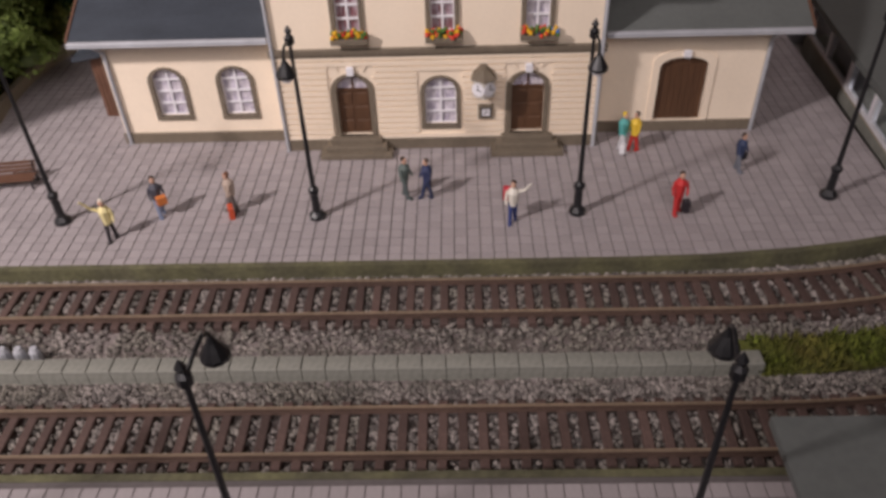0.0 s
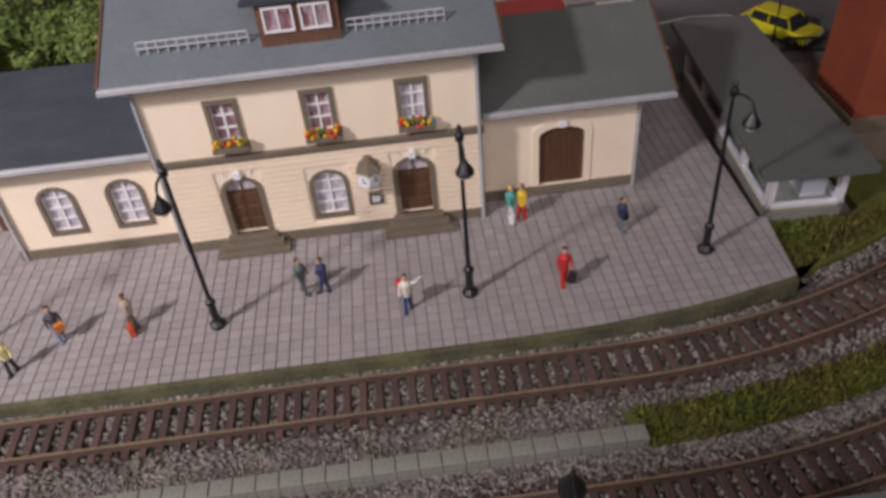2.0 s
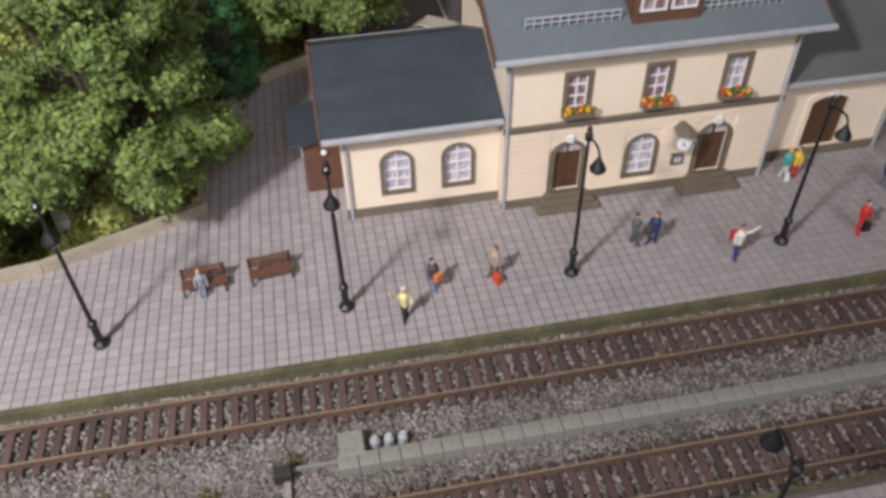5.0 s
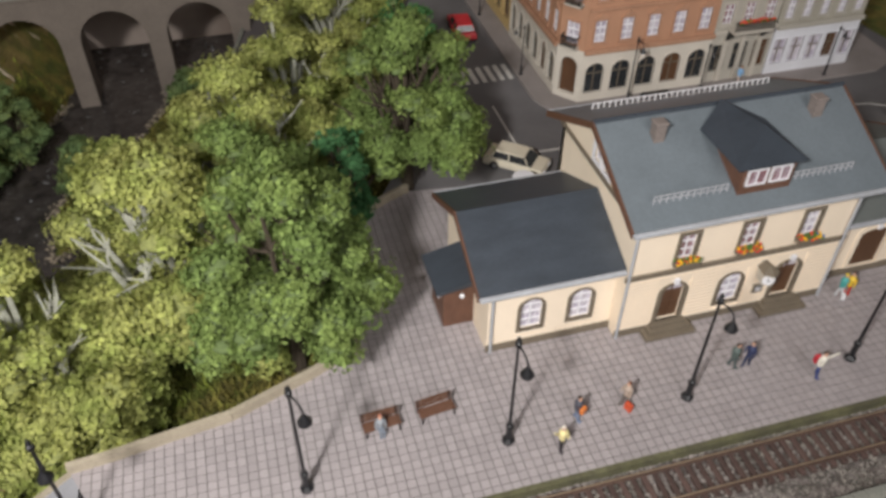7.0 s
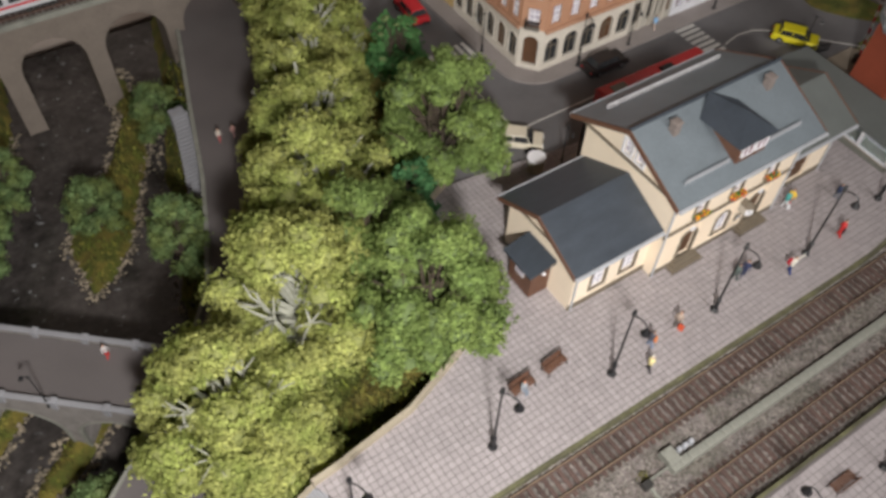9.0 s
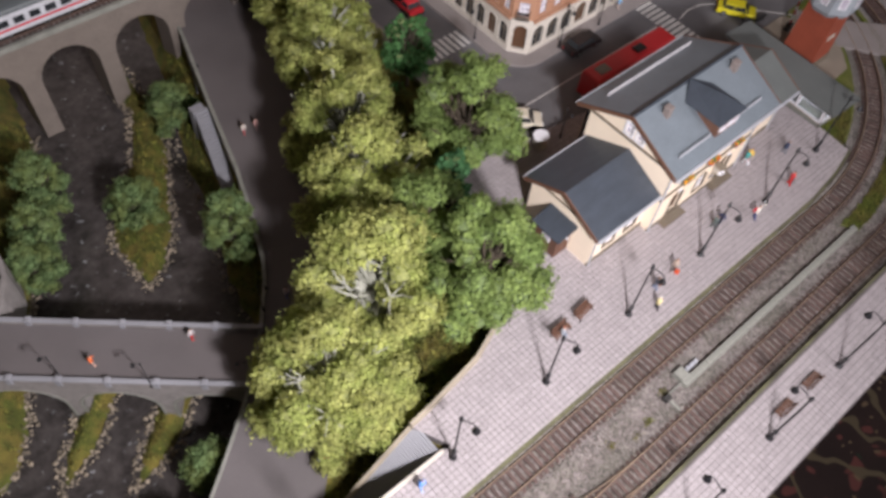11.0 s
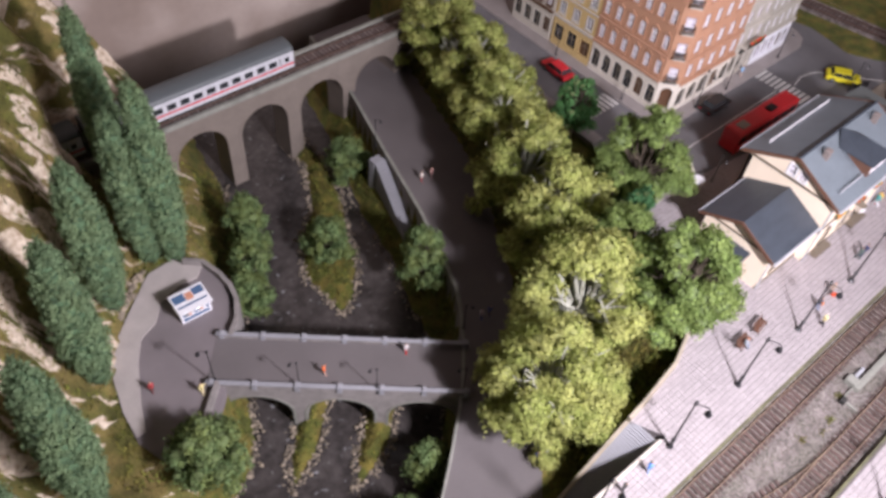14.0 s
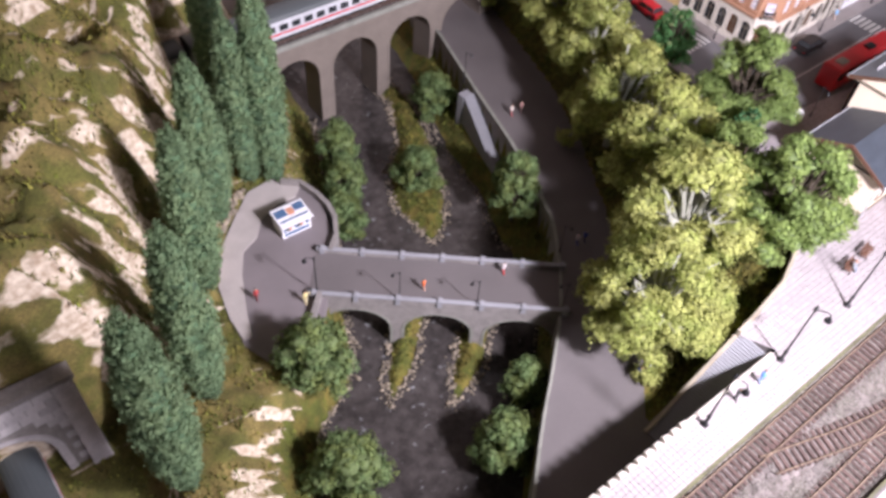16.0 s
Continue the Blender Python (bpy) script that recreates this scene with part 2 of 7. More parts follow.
# ---- building blocks ----
class M:
    """A mesh in the making, in centimetres; k is the material slot of what is added next."""

    def __init__(self):
        self.v, self.f, self.s, self.k = [], [], [], 0

    def add(self, vs, fs):
        o = len(self.v)
        self.v += [tuple(p) for p in vs]
        self.f += [tuple(i + o for i in f) for f in fs]
        self.s += [self.k] * len(fs)
        return self

    def box(self, x0, y0, z0, x1, y1, z1, c=0.0):
        """A box; c chamfers its upper edges."""
        if c:
            c = min(c, (x1 - x0) * 0.45, (y1 - y0) * 0.45, (z1 - z0) * 0.9)
            p = [(x0, y0), (x1, y0), (x1, y1), (x0, y1)]
            q = [(x0 + c, y0 + c), (x1 - c, y0 + c), (x1 - c, y1 - c), (x0 + c, y1 - c)]
            vs = [(a, b, z0) for a, b in p] + [(a, b, z1 - c) for a, b in p] + [(a, b, z1) for a, b in q]
            fs = [(3, 2, 1, 0), (8, 9, 10, 11)]
            for o in (0, 4):
                fs += [(o + i, o + (i + 1) % 4, o + 4 + (i + 1) % 4, o + 4 + i) for i in range(4)]
            return self.add(vs, fs)
        vs = [(x, y, z) for z in (z0, z1) for x, y in ((x0, y0), (x1, y0), (x1, y1), (x0, y1))]
        return self.add(vs, [(3, 2, 1, 0), (4, 5, 6, 7), (0, 1, 5, 4), (1, 2, 6, 5), (2, 3, 7, 6), (3, 0, 4, 7)])

    def prism(self, poly, z0, z1):
        n = len(poly)
        area = sum(poly[i][0] * poly[(i + 1) % n][1] - poly[(i + 1) % n][0] * poly[i][1] for i in range(n))
        poly = list(poly) if area > 0 else list(poly)[::-1]
        vs = [(x, y, z0) for x, y in poly] + [(x, y, z1) for x, y in poly]
        return self.add(vs, [tuple(range(n))[::-1], tuple(range(n, 2 * n))] + [(i, (i + 1) % n, n + (i + 1) % n, n + i) for i in range(n)])

    def hull(self, low, high):
        """Two loops of as many points, joined by sides and closed at both ends."""
        n = len(low)
        return self.add(list(low) + list(high), [tuple(range(n))[::-1], tuple(range(n, 2 * n))] + [(i, (i + 1) % n, n + (i + 1) % n, n + i) for i in range(n)])

    def cyl(self, a, b, r0, r1=None, n=8):
        a, b = Vector(a), Vector(b)
        r1 = r0 if r1 is None else r1
        d = (b - a).normalized()
        s = d.orthogonal().normalized()
        t = d.cross(s)
        ring = [s * math.cos(2 * math.pi * i / n) + t * math.sin(2 * math.pi * i / n) for i in range(n)]
        return self.hull([a + r * r0 for r in ring], [b + r * r1 for r in ring])

    def tube(self, pts, r, n=6):
        for a, b in zip(pts, pts[1:]):
            self.cyl(a, b, r, r, n)
        return self

    def lathe(self, cx, cy, prof, n=10):
        """prof: (radius, z) from below upwards."""
        for (r0, z0), (r1, z1) in zip(prof, prof[1:]):
            self.cyl((cx, cy, z0), (cx, cy, z1), max(r0, 0.005), max(r1, 0.005), n)
        return self

    def ball(self, c, rx, ry, rz, n=8, m=5):
        rings = []
        for j in range(1, m):
            a = math.pi * j / m
            rings.append([(c[0] + rx * math.sin(a) * math.cos(2 * math.pi * i / n), c[1] + ry * math.sin(a) * math.sin(2 * math.pi * i / n), c[2] - rz * math.cos(a)) for i in range(n)])
        vs = [(c[0], c[1], c[2] - rz)] + [p for r in rings for p in r] + [(c[0], c[1], c[2] + rz)]
        fs = [(0, 1 + (i + 1) % n, 1 + i) for i in range(n)]
        for j in range(m - 2):
            o = 1 + j * n
            fs += [(o + i, o + (i + 1) % n, o + n + (i + 1) % n, o + n + i) for i in range(n)]
        last, o = len(vs) - 1, 1 + (m - 2) * n
        fs += [(o + i, o + (i + 1) % n, last) for i in range(n)]
        return self.add(vs, fs)

    def plate(self, outline, holes, d0, d1, m=None):
        """A flat wall in the plane u, v (drawn as x, z), from depth y = d0 to d1, with holes right through; m turns it into place."""
        loops = [list(outline)] + [list(h) for h in holes]
        flat = [p for l in loops for p in l]
        tris = tessellate_polygon([[Vector((u, v, 0)) for u, v in l] for l in loops])
        n = len(flat)
        vs = [Vector((u, d0, v)) for u, v in flat] + [Vector((u, d1, v)) for u, v in flat]
        fs = []
        for a, b, c in tris:
            ar = (flat[b][0] - flat[a][0]) * (flat[c][1] - flat[a][1]) - (flat[c][0] - flat[a][0]) * (flat[b][1] - flat[a][1])
            if ar < 0:
                b, c = c, b
            fs += [(a, b, c), (n + c, n + b, n + a)]
        o = 0
        for k, l in enumerate(loops):
            q = len(l)
            area = sum(l[i][0] * l[(i + 1) % q][1] - l[(i + 1) % q][0] * l[i][1] for i in range(q))
            for i in range(q):
                a, b = o + i, o + (i + 1) % q
                fs.append((b, a, n + a, n + b) if (area > 0) == (k == 0) else (a, b, n + b, n + a))
            o += q
        if m is not None:
            vs = [m @ p for p in vs]
        return self.add(vs, fs)

    def moved(self, m):
        self.v = [tuple(m @ Vector(p)) for p in self.v]
        return self

    def mesh(self, name, mats, smooth=False):
        me = bpy.data.meshes.new(name)
        me.from_pydata([(x * U, y * U, z * U) for x, y, z in self.v], [], self.f)
        for k in mats if isinstance(mats, (list, tuple)) else [mats]:
            me.materials.append(k)
        if len(me.materials) > 1:
            me.polygons.foreach_set("material_index", self.s)
        if smooth:
            me.polygons.foreach_set("use_smooth", [True] * len(me.polygons))
        me.update()
        return me


def part(name, m, mats, parent=None, label="", smooth=False):
    ob = new(name, m.mesh(name, mats, smooth) if isinstance(m, M) else m)
    ob.parent = parent
    return tagged(ob, label)


def thing(name, label, category, group="", kind="", at=(0, 0, 0), rz=0.0):
    ob = new(name)
    ob.matrix_basis = pose(at[0] * U, at[1] * U, at[2] * U, 0, 0, rz)
    return tagged(ob, label, category, group, kind)


def single(name, m, mats, label, category, group="", kind="", at=(0, 0, 0), rz=0.0, smooth=False):
    ob = part(name, m, mats, None, "", smooth)
    ob.matrix_basis = pose(at[0] * U, at[1] * U, at[2] * U, 0, 0, rz)
    return tagged(ob, label, category, group, kind)


def put(x, y, z=0.0, rz=0.0):
    return pose(x * U, y * U, z * U, 0, 0, rz)


def arch(x0, x1, z0, z1, rise, n=8):
    """Outline of an opening with an arched head, in the plane x, z."""
    c, h = (x0 + x1) / 2, (x1 - x0) / 2
    return [(x0, z0), (x1, z0)] + [(c + h * math.cos(math.pi * i / n), z1 - rise + rise * math.sin(math.pi * i / n)) for i in range(n + 1)]


def grow(loop, d):
    """An outline pushed outwards by d."""
    cx, cz = sum(p[0] for p in loop) / len(loop), sum(p[1] for p in loop) / len(loop)
    hx, hz = max(abs(p[0] - cx) for p in loop), max(abs(p[1] - cz) for p in loop)
    return [(cx + (x - cx) * (hx + d) / hx, cz + (z - cz) * (hz + d) / hz) for x, z in loop]


def interp(x, pts):
    return float(np.interp(x, [p[0] for p in pts], [p[1] for p in pts]))


# ---- room ----
def carpet_material():
    m = mat("patterned_carpet", (0.026, 0.014, 0.012), 0.95, grain=(300, 0.3), stain=(8, 0.3), bump=(900, 0.4))
    n, link = m.node_tree.nodes, m.node_tree.links.new
    b = n["Principled BSDF"]
    old = b.inputs["Base Color"].links[0].from_socket
    tc = n.new("ShaderNodeTexCoord")
    warp = n.new("ShaderNodeTexNoise")
    warp.inputs["Scale"].default_value = 9.0
    link(tc.outputs["Object"], warp.inputs["Vector"])
    mixv = n.new("ShaderNodeMix")
    mixv.data_type = "VECTOR"
    mixv.inputs["Factor"].default_value = 0.12
    link(tc.outputs["Object"], mixv.inputs["A"])
    link(warp.outputs["Color"], mixv.inputs["B"])
    for scale, lo, hi, colour in ((27, 0.30, 0.22, (0.13, 0.042, 0.036)), (40, 0.20, 0.12, (0.16, 0.11, 0.065)), (22, 0.14, 0.09, (0.02, 0.03, 0.018))):
        v = n.new("ShaderNodeTexVoronoi")
        v.inputs["Scale"].default_value = scale
        link(mixv.outputs["Result"], v.inputs["Vector"])
        r = n.new("ShaderNodeMapRange")
        r.inputs["From Min"].default_value, r.inputs["From Max"].default_value = lo, hi
        link(v.outputs["Distance"], r.inputs["Value"])
        mx = n.new("ShaderNodeMix")
        mx.data_type = "RGBA"
        link(r.outputs[0], mx.inputs["Factor"])
        link(old, mx.inputs["A"])
        mx.inputs["B"].default_value = (*colour, 1)
        old = mx.outputs["Result"]
    w = n.new("ShaderNodeTexWave")
    w.inputs["Scale"].default_value, w.inputs["Distortion"].default_value, w.inputs["Detail Scale"].default_value = 4.0, 11.0, 1.8
    link(tc.outputs["Object"], w.inputs["Vector"])
    r = n.new("ShaderNodeMapRange")
    r.inputs["From Min"].default_value, r.inputs["From Max"].default_value = 0.93, 0.97
    link(w.outputs["Fac"], r.inputs["Value"])
    mx = n.new("ShaderNodeMix")
    mx.data_type = "RGBA"
    link(r.outputs[0], mx.inputs["Factor"])
    link(old, mx.inputs["A"])
    mx.inputs["B"].default_value = (0.11, 0.085, 0.05, 1)
    link(mx.outputs["Result"], b.inputs["Base Color"])
    return m


ROOMWALL = mat("room_plaster", (0.55, 0.49, 0.45), 0.9, grain=(60, 0.04), stain=(3, 0.06))
FLOOR_Z = -78.0
single("floor", M().box(-260, -230, FLOOR_Z - 3, 260, 260, FLOOR_Z), carpet_material(), "dark carpet with red and beige flower pattern", "carpet", kind="structure")
single("ceiling", M().box(-260, -230, 175, 260, 260, 180), ROOMWALL, "plain pale room ceiling", "ceiling", kind="structure")
single("wall_south", M().box(-260, -236, FLOOR_Z, 260, -230, 175), ROOMWALL, "plain pale room wall", "wall", kind="structure")
single("wall_west", M().box(-266, -230, FLOOR_Z, -260, 260, 175), ROOMWALL, "plain pale room wall", "wall", kind="structure")
single("wall_east", M().box(260, -230, FLOOR_Z, 266, 260, 175), ROOMWALL, "plain pale room wall", "wall", kind="structure")
# the brown second colour paints blotchy cast shadows on to the plaster
BACKWALL = mat("plaster_painted_shade", (0.46, 0.385, 0.34), 0.9, grain=(90, 0.05), stain=(6, 0.10), col2=(0.27, 0.21, 0.175))
single("backdrop", M().box(-260, 82, FLOOR_Z, 260, 88, 175), BACKWALL, "beige plastered wall behind the layout with brown shade painted on", "wall", kind="structure")

# ---- the layout's base and the ground ----
QUAY = [(-10.2, -65.0), (-4.1, -58.4), (-0.1, -53.0), (5.1, -47.1), (8.7, -42.4), (13.3, -37.0), (17.5, -33.1), (23.1, -28.9), (29.7, -26.3), (35.7, -24.2), (46.6, -21.2), (58.6, -17.7), (79.6, -13.4)]  # y, x: the river wall's top
PROM_E = [(-9.8, -43.8), (-3.9, -41.7), (-0.8, -39.1), (5.0, -33.0), (12.9, -27.4), (21.4, -22.0), (31.1, -16.4), (41.1, -11.9), (59.7, -6.6), (79.7, -2.5)]  # y, x: the promenade's other edge
PLAT_W = [(-4.1, -29.2), (-1.1, -30.1), (-0.9, -28.0), (0.0, -22.0), (1.7, -17.5), (2.9, -14.8), (9.5, -14.7), (13.2, -14), (15.8, -10.6), (17, -8.5), (26, -4.5), (40, -3.5), (80, -2)]  # y, x: where station ground begins
WBANK = [(-10.2, -79.0), (5.0, -70.1), (11.9, -66.2), (17.9, -63.7), (19.9, -61.7), (21.2, -59.2), (22.8, -56.5), (25.4, -54.5), (29.5, -52.6), (37.7, -48.5), (49.6, -42.4), (59.6, -38.3), (79.5, -34.9)]  # y, x: western water edge
TERRACE = [(-48.4, 40.9), (-49.1, 44.2), (-51.6, 46.7), (-54.7, 46.4), (-58.4, 43.1), (-61.2, 40.4), (-63.5, 36.8), (-64.6, 31.9), (-64.9, 28.2), (-63.8, 25.0), (-59.4, 24.5), (-55.5, 28.5), (-50.5, 34.8)]
WATER_Z, PROM_Z = -14.6, -7.5


def inside(poly, x, y):
    hit = False
    for (x0, y0), (x1, y1) in zip(poly, poly[1:] + poly[:1]):
        if (y0 > y) != (y1 > y) and x < x0 + (y - y0) * (x1 - x0) / (y1 - y0):
            hit = not hit
    return hit


def away(poly, x, y):
    """Distance to an outline."""
    best = 1e9
    for (x0, y0), (x1, y1) in zip(poly, poly[1:] + poly[:1]):
        dx, dy = x1 - x0, y1 - y0
        t = max(0.0, min(1.0, ((x - x0) * dx + (y - y0) * dy) / (dx * dx + dy * dy)))
        best = min(best, math.hypot(x - x0 - t * dx, y - y0 - t * dy))
    return best


def smooth01(a):
    a = max(0.0, min(1.0, a))
    return a * a * (3 - 2 * a)


# islands: outlines in the river
ISLANDS = [
    [(-38.0, 33.0), (-35.4, 34.2), (-31.8, 38.4), (-29.3, 43.8), (-26.2, 49.8), (-24.1, 56.2), (-24.1, 65.7), (-26.7, 65.6), (-27.4, 57.2), (-31.0, 50.2), (-35.8, 45.7), (-38.3, 40.7)],
    [(-46.6, 27.0), (-44.6, 25.3), (-47.1, 23.1), (-49.4, 20.9), (-52.8, 18.9), (-55.1, 17.9), (-53.4, 21.3), (-49.8, 25.2)],
    [(-40.6, 21.8), (-38.6, 20.2), (-41.1, 18.8), (-43.3, 16.4), (-46.5, 14.8), (-50.0, 14.2), (-47.2, 17.7), (-44.1, 20.7)],
    [(-61.9, 6.0), (-58.0, 4.1), (-60.0, -1.8), (-65.0, -6.2), (-68.0, -3.2)],
]
BERM = [(-4, 0.5), (8, 0.6), (12, 2.4), (20, 1.2), (24, 3.4), (30, 4.6), (36, 4.2), (46, 5.2), (58, 4.0), (80, 3)]  # y, width of the grass below the river wall


def ground_z(x, y):
    q, e, p, w = interp(y, QUAY), interp(y, PROM_E), interp(y, PLAT_W), interp(y, WBANK)
    rough = noise.noise(Vector((x * 0.5, y * 0.5, 3.0)))
    if x > p:
        return -1.0
    if x > e:
        if y < -0.6 and x > -44:
            return PROM_Z
        a = smooth01((x - e - 0.4) / max(0.6, p - e - 1.0))
        return PROM_Z + 0.15 + (5.7 + 0.5 * rough) * a
    if x > q:
        return PROM_Z
    if inside(TERRACE, x, y):
        return PROM_Z
    d = (x + 59.5) * -0.843 + (y - 43.0) * 0.538  # past the line of cypresses, towards the hill
    t = away(TERRACE, x, y) if abs(x + 56) < 25 and abs(y - 35) < 28 else 25.0
    if x > w - 0.5:  # river
        z = WATER_Z - 0.7
        b = interp(y, BERM)
        if x > q - b:
            z = max(z, WATER_Z - 0.2 + 3.4 * smooth01((x - q + b) / (b * 0.9)) + 0.3 * rough)
        for isle in ISLANDS:
            if abs(x - isle[0][0]) < 30 and abs(y - isle[0][1]) < 40:
                a = away(isle, x, y)
                z = max(z, WATER_Z - 0.15 + (1.1 * smooth01(a / 1.6) + 0.25 * rough if inside(isle, x, y) else -0.5 * min(1, a)))
        return z
    # western bank, rising from the water to the terrace and then the rocky hill
    bank = WATER_Z - 0.1 + (w - x) * 1.25
    rise = PROM_Z + 0.1 + 0.28 * min(t, 12) + 0.3 * rough
    z = min(bank, rise)
    if d > 0:
        crag = noise.fractal(Vector((x * 0.16, y * 0.13, 0.7)), 0.9, 2.0, 5)
        e = x * 0.538 + y * 0.843
        ledge = abs(noise.noise(Vector((e * 0.22, d * 0.055, 2.0)))) * 2.2 - 0.55
        up = 15.0 * smooth01(d / 9.0) + 0.42 * max(0.0, d - 4)
        z = max(z, min(PROM_Z + 2.0 + up, 26.0) + (3.2 * crag + 3.6 * ledge) * smooth01(d / 5.0))
    if y < 28.1 and x < -75.9:
        z = min(z, -8.0 + max(0.0, x + 77.4) * 4 if x > -78.5 else -8.4)
    if y > 58.5 and x > -56 and y < 65:
        z = min(z, -4.0)
    return z


def hill_material():
    m = mat("grassy_rock", (0.098, 0.096, 0.02), 0.95, grain=(500, 0.4), stain=(45, 0.35), bump=(300, 0.9), col2=(0.17, 0.13, 0.04))
    n, link = m.node_tree.nodes, m.node_tree.links.new
    b = n["Principled BSDF"]
    green = b.inputs["Base Color"].links[0].from_socket
    geo, sep, tc = n.new("ShaderNodeNewGeometry"), n.new("ShaderNodeSeparateXYZ"), n.new("ShaderNodeTexCoord")
    link(geo.outputs["Normal"], sep.inputs[0])
    big = n.new("ShaderNodeTexNoise")
    big.inputs["Scale"].default_value, big.inputs["Detail"].default_value = 46, 7
    lean = n.new("ShaderNodeMapping")
    lean.inputs["Rotation"].default_value, lean.inputs["Scale"].default_value = (0, 0, -radians(114)), (0.3, 2.1, 0.5)
    link(tc.outputs["Object"], lean.inputs["Vector"])
    link(lean.outputs[0], big.inputs["Vector"])
    lift = n.new("ShaderNodeMath")
    lift.operation, lift.inputs[1].default_value = "MULTIPLY_ADD", 2.3
    link(big.outputs["Fac"], lift.inputs[0])
    inv = n.new("ShaderNodeMath")
    inv.operation, inv.inputs[1].default_value = "MULTIPLY", -0.5
    link(sep.outputs["Z"], inv.inputs[0])
    link(inv.outputs[0], lift.inputs[2])
    r = n.new("ShaderNodeMapRange")
    r.inputs["From Min"].default_value, r.inputs["From Max"].default_value = 0.94, 1.06
    link(lift.outputs[0], r.inputs["Value"])
    fine = n.new("ShaderNodeTexNoise")
    fine.inputs["Scale"].default_value, fine.inputs["Detail"].default_value = 170, 7
    link(tc.outputs["Object"], fine.inputs["Vector"])
    ramp = n.new("ShaderNodeValToRGB")
    ramp.color_ramp.elements[0].position, ramp.color_ramp.elements[0].color = 0.30, (0.36, 0.265, 0.18, 1)
    ramp.color_ramp.elements[1].position, ramp.color_ramp.elements[1].color = 0.66, (0.72, 0.62, 0.49, 1)
    link(fine.outputs["Fac"], ramp.inputs[0])
    mx = n.new("ShaderNodeMix")
    mx.data_type = "RGBA"
    link(r.outputs[0], mx.inputs["Factor"])
    link(green, mx.inputs["A"])
    link(ramp.outputs[0], mx.inputs["B"])
    link(mx.outputs["Result"], b.inputs["Base Color"])
    return m


HILL = hill_material()


def ground_sheet():
    m, step = M(), 0.6
    xs, ys = np.arange(-100, -1.9, step), np.arange(-8, 74, step)
    nx = len(xs)
    vs = [(x, y, ground_z(x, y)) for y in ys for x in xs]
    fs = [(j * nx + i, j * nx + i + 1, (j + 1) * nx + i + 1, (j + 1) * nx + i) for j in range(len(ys) - 1) for i in range(nx - 1)]
    m.add(vs, fs)
    for k, f in enumerate(fs):
        x, y = vs[f[0]][:2]
        if x > interp(y, WBANK) - 4 or (x + 59.5) * -0.843 + (y - 43.0) * 0.538 < -9:
            m.s[k] = 1
    return single("ground", m, [HILL, GRASS], "grass and rock scenery falling to a river", "ground", kind="structure", smooth=True)


ground_sheet()
WATER = mat("dark_water", (0.050, 0.044, 0.042), 0.2, grain=(120, 0.4), stain=(40, 0.4), bump=(220, 0.6))


def foam():
    n, link = WATER.node_tree.nodes, WATER.node_tree.links.new
    b = n["Principled BSDF"]
    old = b.inputs["Base Color"].links[0].from_socket
    tc, t, r, mx = n.new("ShaderNodeTexCoord"), n.new("ShaderNodeTexNoise"), n.new("ShaderNodeMapRange"), n.new("ShaderNodeMix")
    t.inputs["Scale"].default_value, t.inputs["Detail"].default_value, t.inputs["Roughness"].default_value = 95, 4, 0.6
    link(tc.outputs["Object"], t.inputs["Vector"])
    r.inputs["From Min"].default_value, r.inputs["From Max"].default_value, r.inputs["To Max"].default_value = 0.63, 0.74, 0.6
    link(t.outputs["Fac"], r.inputs["Value"])
    mx.data_type = "RGBA"
    mx.inputs["B"].default_value = (0.42, 0.43, 0.45, 1)
    link(r.outputs[0], mx.inputs["Factor"])
    link(old, mx.inputs["A"])
    link(mx.outputs["Result"], b.inputs["Base Color"])


foam()
single("water", M().box(-82, -9, WATER_Z - 0.5, -15, 74, WATER_Z), WATER, "dark rippled stream with specks of foam", "river", kind="structure")
BOARD = mat("dark_fascia", (0.05, 0.04, 0.035), 0.7)
single("layout_base", M().box(-100, -23.0, -20, 70, 78, -17), BOARD, "dark wooden base board under the model railway", "base board", kind="structure")
m = M().box(-100, -23.15, -17, 70, -8.3, -0.93)
single("track_bed", m, [BALLAST_BED], "grey brown ballast bed under the tracks", "track bed", kind="structure")
m = M().prism([(-100, -8.3), (70, -8.3), (70, 74), (-1.5, 74), (-3, 40), (-4, 26), (-8, 17.5), (-10.4, 15.6), (-13.6, 13), (-14.5, 9.5), (-14.6, 3.1), (-17.2, 1.8), (-22.2, 0.1), (-28.2, -0.8), (-29.2, -4.25), (-100, -4.25)], -16.9, -1.05)
single("station_ground", m, [QUARRY], "grey masonry block carrying the station and town", "retaining wall", kind="structure")


# ---- tracks ----
R1, R2, BEND = 33.4, 37.5, 17.2


def on_track(s, y0, radius):
    """Centre and heading at x = s along the straight, then along the bend."""
    if s <= BEND:
        return s, y0, 0.0
    a = (s - BEND) / radius
    return BEND + radius * math.sin(a), y0 + radius * (1 - math.cos(a)), a


def bent(s, y0, radius, off):
    x, y, a = on_track(s, y0, radius)
    return x - off * math.sin(a), y + off * math.cos(a)


SLEEPER_MESH = M().box(-0.15, -1.28, -0.25, 0.15, 1.28, 0.0, 0.03).mesh("sleeper", SLEEPER)


